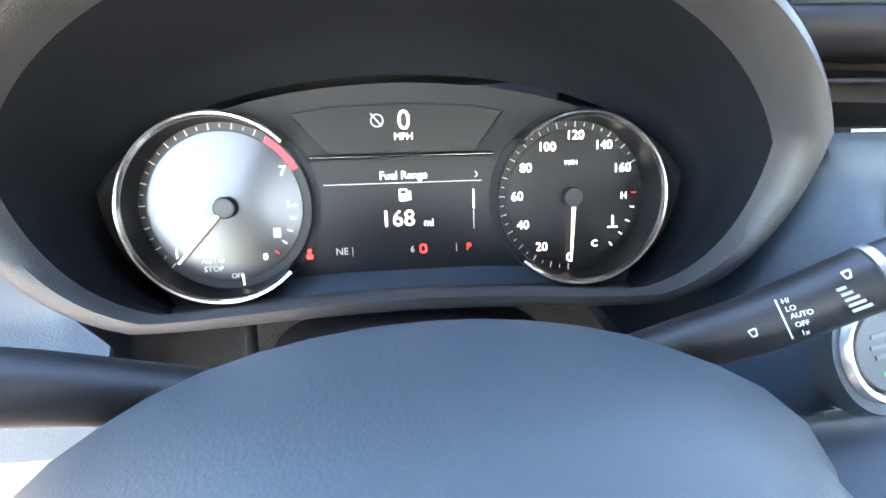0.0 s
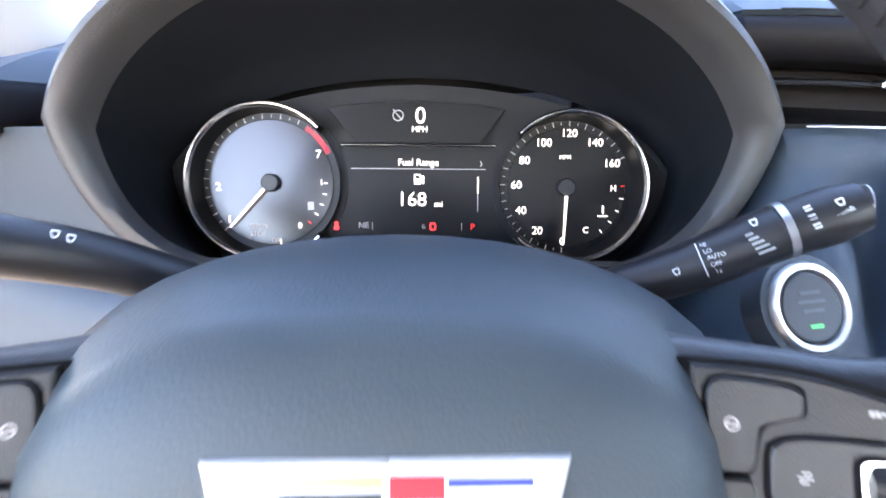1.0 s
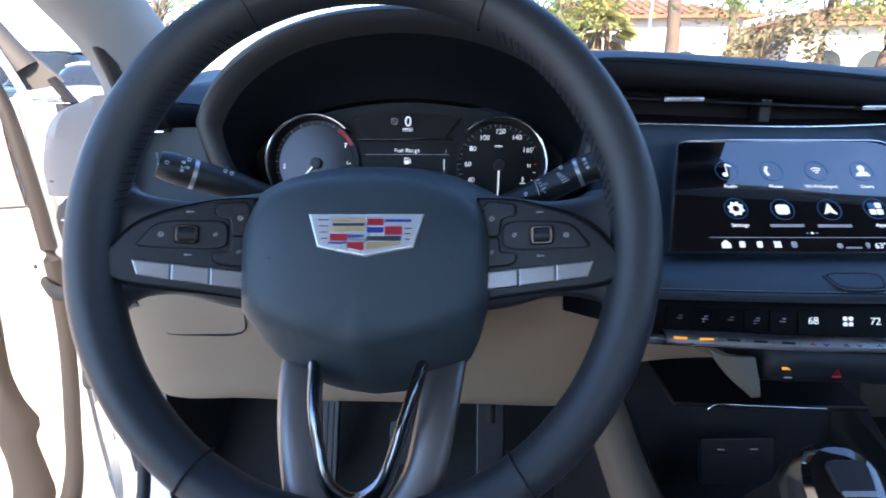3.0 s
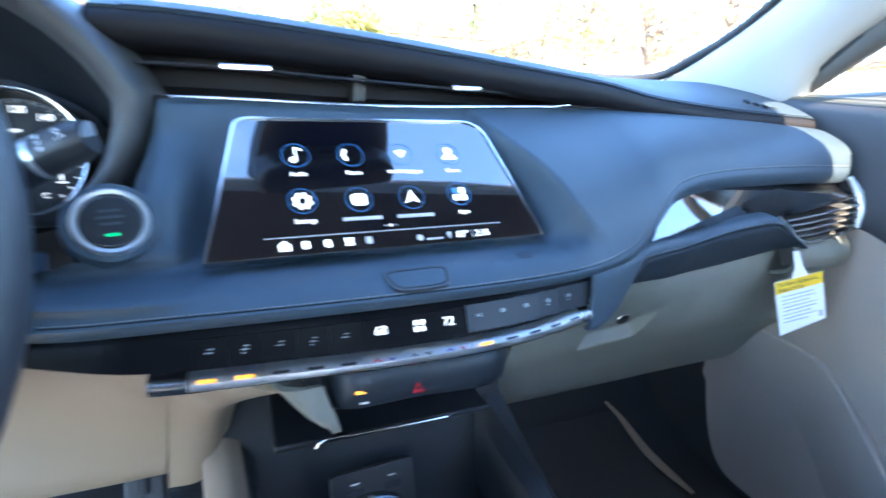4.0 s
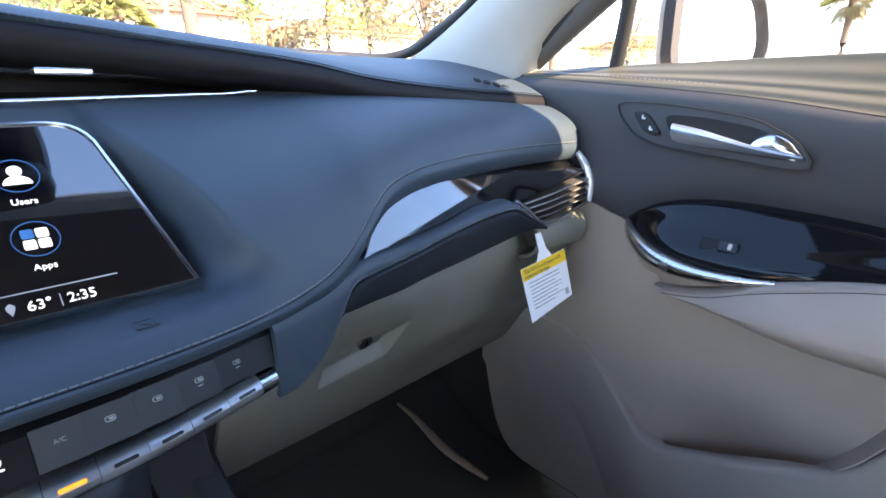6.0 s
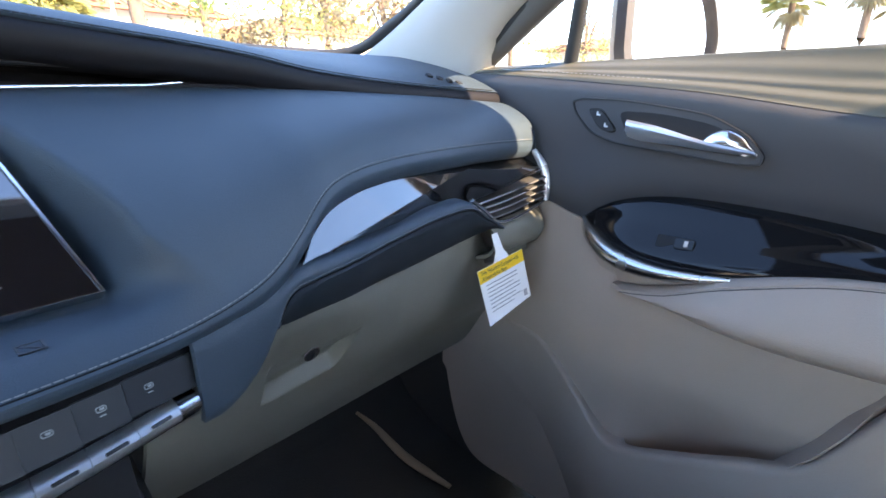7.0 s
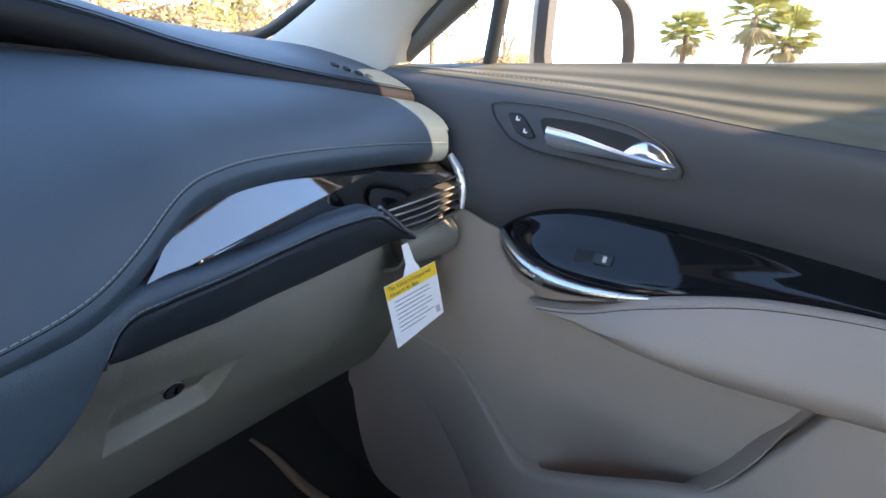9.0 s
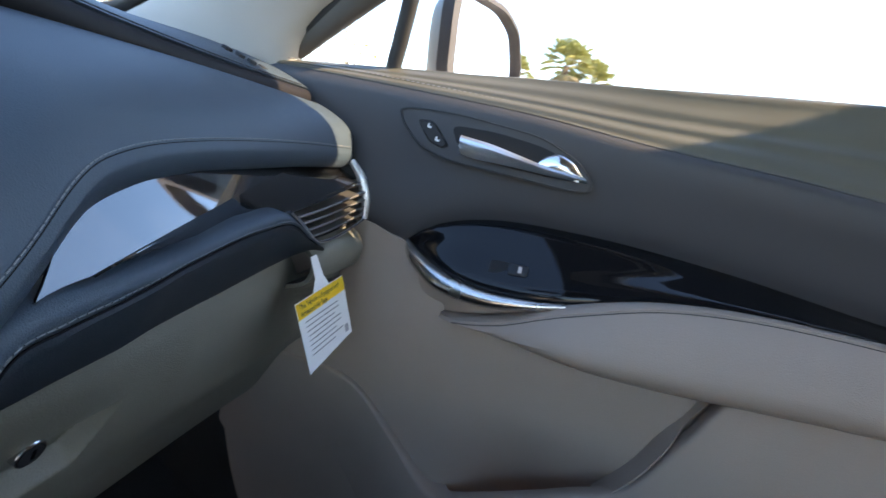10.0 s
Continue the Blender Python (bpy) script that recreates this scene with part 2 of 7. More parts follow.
def plate(name, outline, m, where, parent=None, depth=0.002, bevel=0.0005, label="", base=0.0):
    """A flat piece with the given outline (x, y) on the pose where, depth thick, its edges rounded."""
    bm = bmesh.new()
    vs = [bm.verts.new((x, y, base)) for x, y in outline]
    f = bm.faces.new(vs)
    r = bmesh.ops.extrude_face_region(bm, geom=[f])
    bmesh.ops.translate(bm, verts=[v for v in r["geom"] if isinstance(v, bmesh.types.BMVert)], vec=(0, 0, depth))
    bmesh.ops.recalc_face_normals(bm, faces=bm.faces)
    if bevel:
        top = [e for e in bm.edges if all(abs(v.co.z - base - depth) < 1e-7 for v in e.verts)]
        bmesh.ops.bevel(bm, geom=top, offset=bevel, segments=2, affect='EDGES', profile=0.5)
    bmesh.ops.transform(bm, matrix=where, verts=bm.verts)
    me = bpy.data.meshes.new(name)
    bm.to_mesh(me)
    bm.free()
    me.materials.append(m)
    ob = new(name, me)
    if parent:
        attach(ob, parent)
    if label:
        ob["label"] = label
    return ob


def ring2(w, h, r=0.0, n=5, cx=0.0, cy=0.0):
    """Outline of a rounded rectangle."""
    if r <= 0:
        return [(cx - w / 2, cy - h / 2), (cx + w / 2, cy - h / 2), (cx + w / 2, cy + h / 2), (cx - w / 2, cy + h / 2)]
    out = []
    for sx, sy, a0 in ((1, -1, -90), (1, 1, 0), (-1, 1, 90), (-1, -1, 180)):
        for i in range(n + 1):
            a = radians(a0 + 90 * i / n)
            out.append((cx + sx * (w / 2 - r) + r * math.cos(a), cy + sy * (h / 2 - r) + r * math.sin(a)))
    return out


def disc2(r, n=40, cx=0.0, cy=0.0):
    return [(cx + r * math.cos(2 * math.pi * i / n), cy + r * math.sin(2 * math.pi * i / n)) for i in range(n)]


def dense2(pts, n=7):
    """A closed outline drawn as a smooth curve through the given points."""
    p = np.array(pts, float)
    k = len(p)
    out = []
    for i in range(k):
        a, b, c, d = p[(i - 1) % k], p[i], p[(i + 1) % k], p[(i + 2) % k]
        if np.hypot(*(c - b)) > 0.035 or i in (k - 1,):
            out.append(tuple(b))
            continue
        for u in np.linspace(0, 1, n)[:-1]:
            m0, m1 = (c - a) / 2, (d - b) / 2
            if i == 0:
                m0 = c - b
            if i == k - 2:
                m1 = c - b
            out.append(tuple((2 * u ** 3 - 3 * u ** 2 + 1) * b + (u ** 3 - 2 * u ** 2 + u) * m0 + (-2 * u ** 3 + 3 * u ** 2) * c + (u ** 3 - u ** 2) * m1))
    return out


def smooth2(pts, n=40):
    """A closed outline rounded through the given corners."""
    p = np.array(list(pts) + list(pts[:1]), float)
    out = []
    k = len(pts)
    for i in range(k):
        a, b, c = p[(i - 1) % k], p[i], p[(i + 1) % k]
        q, s = b + (a - b) * 0.28, b + (c - b) * 0.28
        for u in np.linspace(0, 1, 5):
            out.append(tuple((1 - u) ** 2 * q + 2 * u * (1 - u) * b + u * u * s))
    return out


def frame2(name, outer, inner, m, where, parent, depth=0.003, label=""):
    """A flat frame between two outlines with the same number of corners."""
    k = len(outer)
    v = [(*p, 0) for p in outer] + [(*p, 0) for p in inner] + [(*p, depth) for p in outer] + [(*p, depth) for p in inner]
    f = []
    for i in range(k):
        j = (i + 1) % k
        f += [(2 * k + i, 2 * k + j, 3 * k + j, 3 * k + i), (i, j, 2 * k + j, 2 * k + i), (k + i, k + j, 3 * k + j, 3 * k + i), (i, j, k + j, k + i)]
    return mesh(name, [where @ Vector(p) for p in v], f, m, parent, label)


def solid(name, size, where, m, parent=None, bevel=0.004, label=""):
    """A block with rounded edges."""
    bm = bmesh.new()
    bmesh.ops.create_cube(bm, size=1)
    bmesh.ops.scale(bm, vec=size, verts=bm.verts)
    if bevel:
        bmesh.ops.bevel(bm, geom=bm.edges[:], offset=bevel, segments=3, affect='EDGES', profile=0.5)
    bmesh.ops.transform(bm, matrix=where, verts=bm.verts)
    me = bpy.data.meshes.new(name)
    bm.to_mesh(me)
    bm.free()
    me.materials.append(m)
    for p in me.polygons:
        p.use_smooth = False
    ob = new(name, me)
    if parent:
        attach(ob, parent)
    if label:
        ob["label"] = label
    return ob


def lettering(text, size, m, where, parent, name="lettering", align='CENTER', depth=0.0002):
    cu = bpy.data.curves.new(name, 'FONT')
    cu.body, cu.size, cu.align_x, cu.align_y, cu.extrude = text, size, align, 'CENTER', depth
    cu.resolution_u = 3
    tmp = bpy.data.objects.new("tmp", cu)
    me = bpy.data.meshes.new_from_object(tmp)
    bpy.data.objects.remove(tmp)
    me.name = name
    me.materials.clear()
    me.materials.append(m)
    me.transform(where)
    ob = new(name, me)
    return attach(ob, parent)


def at2(where, x, y, z=0.0, turn=0.0):
    return where @ pose(x, y, z, 0, 0, turn)


def stitches(name, path, m, parent, length=0.0035, gap=0.0025, r=0.0005):
    """Single raised thread stitches along a line, in one piece."""
    p = np.array(path, float)
    k = np.concatenate([[0], np.cumsum(np.linalg.norm(np.diff(p, axis=0), axis=1))])
    verts, faces = [], []
    s = 0.0
    while s + length < k[-1]:
        a = np.array([np.interp(s, k, p[:, i]) for i in range(3)])
        b = np.array([np.interp(s + length, k, p[:, i]) for i in range(3)])
        t = (b - a) / np.linalg.norm(b - a)
        u = np.cross(t, (0, 0, 1.0))
        u /= np.linalg.norm(u) + 1e-9
        w = np.cross(u, t)
        o = len(verts)
        for c in (a, b):
            for d in (u, w, -u, -w):
                verts.append(c + d * r)
        for i in range(4):
            faces.append((o + i, o + (i + 1) % 4, o + 4 + (i + 1) % 4, o + 4 + i))
        faces += [(o, o + 1, o + 2, o + 3), (o + 4, o + 5, o + 6, o + 7)]
        s += length + gap
    ob = mesh(name, verts, faces, m, parent, smooth=False)
    ob["kind"] = "stuff"
    return ob


# ---- dashboard ----
# y and z of the leading lines of the dashboard, as functions of x
seam_y = spline([-0.36, -0.2, 0.2, 0.35, 0.54, 0.67, 0.74, 0.87, 1.05], [0.20, 0.225, 0.232, 0.236, 0.258, 0.280, 0.290, 0.296, 0.300])
seam_z = spline([-0.36, -0.2, 0.2, 0.35, 0.54, 0.67, 0.74, 0.87, 1.05], [1.075, 1.105, 1.138, 1.130, 1.114, 1.102, 1.091, 1.079, 1.069])
line_y = spline([-0.36, -0.2, 0.2, 0.4, 0.61, 0.75, 0.9, 1.05], [0.20, 0.225, 0.234, 0.238, 0.281, 0.293, 0.297, 0.301])
line_z = spline([-0.36, -0.2, 0.2, 0.4, 0.61, 0.75, 0.9, 1.05], [1.02, 1.06, 1.086, 1.083, 1.0852, 1.083, 1.076, 1.066])
edge_y = spline([0.13, 0.155, 0.18, 0.21, 0.37, 0.5, 0.56, 0.60, 0.64, 0.68, 0.74, 0.9, 1.05], [0.104, 0.092, 0.084, 0.080, 0.077, 0.090, 0.110, 0.127, 0.147, 0.168, 0.190, 0.216, 0.236])
edge_z = spline([0.13, 0.18, 0.21, 0.37, 0.5, 0.56, 0.595, 0.625, 0.645, 0.662, 0.69, 0.74, 0.9, 1.05], [0.966, 0.969, 0.970, 0.970, 0.968, 0.967, 0.972, 0.987, 1.001, 1.009, 1.014, 1.017, 1.017, 1.011])


def hood_half(z):
    """Half width of the instrument hood's outline at a height."""
    v = z - 1.088
    h, p = (0.108, 1.85) if v >= 0 else (0.112, 2.7)
    k, e = (0.40, 4.0) if v >= 0 else (0.12, 5.0)
    u = min(abs(v) / h, 1)
    return 0.213 * (0.5 * max(0.0, 1 - u ** p) ** (1 / p) + 0.5 * max(0.0, (1 - u ** e) ** (1 / e) - k * u))


def ramp(a, b, x):
    u = min(max((x - a) / (b - a), 0), 1)
    return u * u * (3 - 2 * u)


dash = thing("dashboard", (0.35, 0.40, 1.0), "dark leather dashboard with stitched seams and beige lower panels", "dashboard")

rows, lips = [], []
for x in np.linspace(-0.325, 1.05, 80):
    sy, sz = seam_y(x), seam_z(x)
    under = ramp(-0.24, -0.20, x) * ramp(0.172, 0.145, x)      # passes behind the instrument hood
    sy, sz = sy + 0.13 * under, sz - 0.02 * under
    back = 1.128 + 0.016 * ramp(0.9, 0.3, x)
    lips.append(dense([(x, sy + 0.024, sz - 0.020), (x, sy + 0.005, sz - 0.013), (x, sy, sz - 0.003), (x, sy + 0.0035, sz + 0.0055), (x, sy + 0.012, sz + 0.0085)], 14))
    rows.append(dense([(x, sy + 0.0115, sz + 0.004), (x, sy + 0.0045, sz + 0.0035), (x, sy + 0.003, sz + 0.006),
                       (x, sy + 0.018, sz + 0.015), (x, 0.38 + 0.02 * ramp(0.5, 1.0, x), 0.5 * (sz + 0.02 + back)), (x, 0.52, back), (x, 0.70, back - 0.006)], 30))
slab("top_pad", rows, LEATHER, dash, 0.005, "black leather top pad with sky blue in its colour", flip=True)
slab("pad_lip", lips, VENTBLACK, dash, 0.004, "black lip under the top pad", flip=True)
stitches("seam_stitching", [(x, seam_y(x) + 0.006, seam_z(x) + 0.0105) for x in np.linspace(0.2, 1.04, 200)], RUBBER, dash, 0.004, 0.0005, 0.0006)

# the band of vents under the pad, set back
rows = []
for x in np.linspace(0.19, 0.80, 40):
    w = 0.034 * ramp(0.80, 0.60, x)
    zt, zb = seam_z(x) - 0.014, line_z(x) + 0.001
    y = line_y(x)
    rows.append(dense([(x, y + 0.016, zt + 0.004), (x, y + w + 0.012, zt - 0.004), (x, y + w + 0.012, zb + 0.004), (x, y + 0.004, zb)], 10))
slab("vent_recess", rows, VENTBLACK, dash, 0.003)
rows = []
for x in np.linspace(0.20, 0.60, 24):
    zt, zb = seam_z(x) - 0.014, line_z(x)
    z = zb + (zt - zb) * 0.5 + 0.005
    y = line_y(x) + 0.007
    rows.append([(x, y + 0.03 * ramp(0.62, 0.5, x) + 0.006, z + 0.002), (x, y, z + 0.0012), (x, y - 0.0008, z), (x, y, z - 0.0012), (x, y + 0.03 * ramp(0.62, 0.5, x) + 0.006, z - 0.002)])
slab("vent_vane", rows, BLACK, dash, 0.0006)
solid("vent_divider", (0.012, 0.02, 0.040), pose(0.376, line_y(0.376) + 0.036, 1.105), BLACK, dash, 0.002)
for a, b in ((0.262, 0.300), (0.459, 0.492)):
    x = (a + b) / 2
    zz = line_z(x) + (seam_z(x) - 0.014 - line_z(x)) * 0.52 + 0.0055
    solid("vent_tab", (b - a, 0.010, 0.0045), pose(x, line_y(x) + 0.002, zz, 0, 0, math.degrees(math.atan2(line_y(b) - line_y(a), b - a))), CHROME, dash, 0.0012, "bright metal vent tab")
tube("trim_line", [(x, line_y(x) - 0.0005 - 0.002 * ramp(0.55, 0.61, x), line_z(x) + 0.0022 * ramp(0.585, 0.612, x)) for x in np.linspace(0.226, 0.612, 40)], [0.0013, 0.0013, 0.0016, 0.0012], CHROME, dash, 8, label="thin bright metal line under the vents")

# the main face with the shelf under the screen
SCR_BL, SCR_BR, SCR_TL, SCR_TR = (0.246, 0.131, 0.984), (0.505, 0.146, 0.982), (0.270, 0.214, 1.074), (0.473, 0.208, 1.073)


def facet(q):
    """A slope with softly rounded ends, from 1 down to 0."""
    q = min(max(q, 0.0), 1.0)
    return 1 - 0.85 * q - 0.15 * q * q * (3 - 2 * q)


UPV = np.array((0.0, 0.67, 0.74))                       # up along the screen


def along(line, v):
    """Points of a profile at given heights along the screen's slope."""
    h = line @ UPV
    return np.array([np.interp(-v, -h, line[:, i]) for i in range(3)]).T


rows, seam_line, roll_line = [], [], []
for x in np.concatenate([np.linspace(0.136, 0.460, 70), np.linspace(0.463, 0.580, 60), np.linspace(0.584, 1.05, 110)]):
    ty, tz, ey, ez = line_y(x), line_z(x), edge_y(x), edge_z(x)
    top, edge = (x, ty + 0.003, tz - 0.0015), (x, ey, ez)
    mid = dense([top, (x, ty - 0.004, tz - 0.008), (x, 0.220, 1.058), (x, max(0.196, ey + 0.03), 1.018), (x, max(0.174, ey + 0.026), 0.988), (x, max(0.148, ey + 0.022), 0.9785), (x, ey + 0.016, 0.9785), edge], 90)
    swell = 0.018 + 0.012 * ramp(0.80, 0.55, x)
    far = dense([top] + [(x, ty + (ey - ty) * f - swell * math.sin(math.pi * f), tz + (ez - tz) * f + 0.005 * math.sin(math.pi * f)) for f in (0.10, 0.28, 0.46, 0.62, 0.78, 0.93)] + [edge], 90)
    v = np.linspace(np.dot(top, UPV), np.dot(edge, UPV), 46)
    a, b = along(mid, v), along(far, v)
    line = []
    for p, q in zip(a, b):                              # the hollow round the screen ends in a slanting facet
        u = min(max((p[2] - 0.982) / 0.09, 0), 1)
        e = min(max((0.162 - p[1]) / 0.05, 0), 1)
        w = facet((x - 0.507 + 0.031 * u) / (0.005 + 0.014 * (1 - u) + 0.035 * e))
        line.append(p * w + q * (1 - w))
    for p in line:
        u = min(max((p[2] - 0.982) / 0.09, 0), 1)
        p[1] -= 0.032 * ramp(0.250, 0.222, p[0]) * ramp(0.972, 0.99, p[2]) * ramp(1.070, 1.020, p[2])      # pad that holds the start button
        p[1] += 0.06 * ramp(0.152, 0.136, p[0])
        hh = hood_half(p[2])
        shut = 0.229 + 0.20 * ramp(hh - 0.002, hh - 0.014, p[0])            # meets the instrument hood's rim
        w = ramp(hh + 0.012, hh - 0.004, p[0]) * ramp(0.976, 0.984 + 0.046 * ramp(0.168, 0.192, p[0]), p[2])
        p[1] += (max(p[1], shut) - p[1]) * w
        p[2] -= 0.05 * ramp(hh + 0.014, hh, p[0]) * ramp(0.976, 0.988, p[2]) * ramp(1.030, 1.008, p[2])      # and dips under it
    lp = 0.006 * ramp(0.555, 0.60, x)                    # the rolled edge grows deeper towards the passenger
    tail = dense([line[-4], line[-1], (x, line[-1][1] + 0.0018, ez - 0.0048 - 0.5 * lp), (x, line[-1][1] + 0.010, ez - 0.0105 - lp), (x, line[-1][1] + 0.026, ez - 0.009 - lp)], 40)
    tail = [p for p in tail if np.dot(p, UPV) < np.dot(line[-1], UPV) - 0.0004 or p[2] < ez - 0.006]
    pick = np.linspace(0, len(tail) - 1, 16).astype(int)
    rows.append(line + [tail[k] for k in pick])
g = np.array(rows)
for k in range(2):                                      # even out the sheet along its length
    g[1:-1] = 0.25 * g[:-2] + 0.5 * g[1:-1] + 0.25 * g[2:]
slab("face_panel", g, LEATHER, dash, 0.005, "black leather face, sky blue in its colour, with a shelf below the screen")
for line in g[6:-2]:                                   # the sewn seam runs on the sheet, just above its edge
    up = line[45::-1]
    arc = np.concatenate([[0], np.cumsum(np.linalg.norm(np.diff(up, axis=0), axis=1))])
    back = 0.0035 + 0.0045 * ramp(0.50, 0.66, line[0][0])
    for keep, d in ((roll_line, back - 0.0016), (seam_line, back)):
        keep.append([np.interp(d, arc, up[:, i]) for i in range(3)])
tube("edge_seam", [(p[0], p[1] + 0.0004, p[2]) for p in roll_line], 0.0005, GAP, dash, 6, label="dark sewn groove along the edge")
stitches("edge_stitching", [(p[0], p[1] - 0.0003, p[2] + 0.0004) for p in seam_line], STITCH, dash, 0.0034, 0.0010, 0.00032)

EB = axes((0.4685, 0.1090, 0.9796), (1, 0.06, 0), (-0.05, 1, 0.01))
frame2("embossed_mark", ring2(0.0105, 0.0100), ring2(0.0083, 0.0078), LEATHER_W, EB, dash, 0.0005)
plate("embossed_mark", [(-0.0040, 0.0030), (-0.0028, 0.0038), (0.0040, -0.0030), (0.0028, -0.0038)], LEATHER_W, EB, dash, 0.0005, 0)

# ---- touchscreen ----
screen = thing("touchscreen", (0.38, 0.17, 1.02), "black glass touchscreen with lit menu icons and a thin metal rim", "screen")
A = Vector(SCR_BL)
SW = axes(A, Vector(SCR_BR) - A, Vector(SCR_TL) - A)
inv = SW.inverted()
c2 = [(inv @ Vector(p)).to_2d() for p in (SCR_BL, SCR_BR, SCR_TR, SCR_TL)]
W2, H2 = c2[1].x, 0.5 * (c2[2].y + c2[3].y)


def bend(a, c, b, n=6):
    """A rounded corner from a to b about c."""
    return [((1 - u) ** 2 * a[0] + 2 * u * (1 - u) * c[0] + u * u * b[0], (1 - u) ** 2 * a[1] + 2 * u * (1 - u) * c[1] + u * u * b[1]) for u in np.linspace(0, 1, n)]


quad = [(0.0, 0.0), (W2, 0.0)] + bend((c2[2].x + 0.0045, H2 - 0.0145), (c2[2].x - 0.0004, H2), (c2[2].x - 0.017, H2)) + bend((c2[3].x + 0.012, H2), (c2[3].x, H2), (c2[3].x - 0.0018, H2 - 0.009))
outer = [(-0.0016, -0.0006), (W2 + 0.0016, -0.0006)] + bend((c2[2].x + 0.0060, H2 - 0.0140), (c2[2].x + 0.0008, H2 + 0.0012), (c2[2].x - 0.017, H2 + 0.0012)) + bend((c2[3].x + 0.012, H2 + 0.0012), (c2[3].x - 0.0016, H2 + 0.0012), (c2[3].x - 0.0036, H2 - 0.009))
plate("glass", quad, SCREEN, at2(SW, 0, 0, -0.004), screen, 0.008, 0.0003)
frame2("rim", outer, quad, CHROME, at2(SW, 0, 0, -0.003), screen, 0.0085, "thin bright metal rim")
SF = at2(SW, 0, 0, 0.0042)
icons = [("Audio", 0.0672, 0.0825), ("Phone", 0.1092, 0.0825), ("Wi-Fi Hotspot", 0.1510, 0.0825), ("Users", 0.1937, 0.0825),
         ("Settings", 0.0668, 0.0428), ("", 0.1086, 0.0420), ("", 0.1510, 0.0418), ("Apps", 0.1930, 0.0430)]
for k, (word, x, y) in enumerate(icons):
    frame2("icon_ring", disc2(0.0105, 28, x, y), disc2(0.0101, 28, x, y), LITBLUE, SF, screen, 0.0002)
    if word:
        lettering(word, 0.0050, LIT, at2(SF, x, y - 0.0166), screen, "caption")
    else:
        plate("caption_bar", ring2(0.030, 0.0028, 0, 1, x, y - 0.0162), LITDIM, SF, screen, 0.0002, 0)
    if k == 4:
        frame2("gear_icon", [(x + (0.0074 if (i // 2) % 2 else 0.0060) * math.cos(2 * math.pi * i / 32), y + (0.0074 if (i // 2) % 2 else 0.0060) * math.sin(2 * math.pi * i / 32)) for i in range(32)], disc2(0.003, 32, x, y), LIT, SF, screen, 0.0002)
    elif k == 7:
        for i, (dx, dy) in enumerate(((-1, 1), (1, 1), (-1, -1), (1, -1))):
            plate("apps_icon", ring2(0.0055, 0.0055, 0.001, 3, x + dx * 0.0032, y + dy * 0.0032), LITBLUE if i == 0 else LIT, SF, screen, 0.0002, 0)
    elif k == 6:
        plate("arrow_icon", [(x - 0.006, y - 0.005), (x, y - 0.0025), (x + 0.006, y - 0.005), (x, y + 0.007)], LIT, SF, screen, 0.0002, 0)
    elif k == 5:
        plate("tile_icon", ring2(0.012, 0.010, 0.003, 4, x, y), LIT, SF, screen, 0.0002, 0)
    elif k == 3:
        plate("head_icon", disc2(0.0034, 20, x, y + 0.003), LIT, SF, screen, 0.0002, 0)
        plate("shoulders_icon", [(x + 0.0065 * math.cos(a), y - 0.0055 + 0.0055 * math.sin(a)) for a in np.linspace(0, math.pi, 14)], LIT, SF, screen, 0.0002, 0)
    elif k == 2:
        for r in (0.003, 0.0055, 0.008):
            arc = [(x + r * math.cos(a), y - 0.004 + r * math.sin(a)) for a in np.linspace(0.9, 2.24, 9)] + [(x + (r - 0.0013) * math.cos(a), y - 0.004 + (r - 0.0013) * math.sin(a)) for a in np.linspace(2.24, 0.9, 9)]
            plate("signal_icon", arc, LIT, SF, screen, 0.0002, 0)
    elif k == 1:
        arc = [(x + 0.007 * math.cos(a), y + 0.007 * math.sin(a)) for a in np.linspace(2.2, 4.1, 9)] + [(x + 0.002 + 0.006 * math.cos(a), y + 0.0055 * math.sin(a)) for a in np.linspace(3.9, 2.4, 9)]
        plate("phone_icon", arc, LIT, SF, screen, 0.0002, 0)
    else:
        plate("note_icon", [(x - 0.0005, y - 0.004), (x + 0.0005, y - 0.004), (x + 0.0005, y + 0.006), (x + 0.005, y + 0.004), (x + 0.005, y + 0.0055), (x + 0.0005, y + 0.0075), (x - 0.0005, y + 0.0075)], LIT, SF, screen, 0.0002, 0)
        plate("note_icon", disc2(0.0025, 14, x - 0.002, y - 0.004), LIT, SF, screen, 0.0002, 0)
plate("menu_rule", ring2(0.185, 0.0006, 0, 1, 0.1295, 0.0142), LITDIM, SF, screen, 0.0002, 0)
for k, x in enumerate((0.0500, 0.0642, 0.0795, 0.0951, 0.1097)):
    if k == 0:
        plate("menu_icon", [(x - 0.004, 0.004), (x + 0.004, 0.004), (x + 0.004, 0.0085), (x, 0.012), (x - 0.004, 0.0085)], LIT, SF, screen, 0.0002, 0)
    elif k == 3:
        plate("menu_icon", [(x + (0.0045 if i % 2 else 0.0028) * math.cos(i * math.pi / 4), 0.0075 + (0.0045 if i % 2 else 0.0028) * math.sin(i * math.pi / 4)) for i in range(8)], LIT, SF, screen, 0.0002, 0)
    else:
        plate("menu_icon", ring2(0.005, 0.006, 0.0015, 3, x, 0.0075), LIT if k < 4 else LITDIM, SF, screen, 0.0002, 0)
for k, r in enumerate((0.0007, 0.0011, 0.0007)):
    plate("page_dot", disc2(r, 12, 0.1245 + 0.0042 * k, 0.0185), LIT if k == 1 else LITDIM, SF, screen, 0.0002, 0)
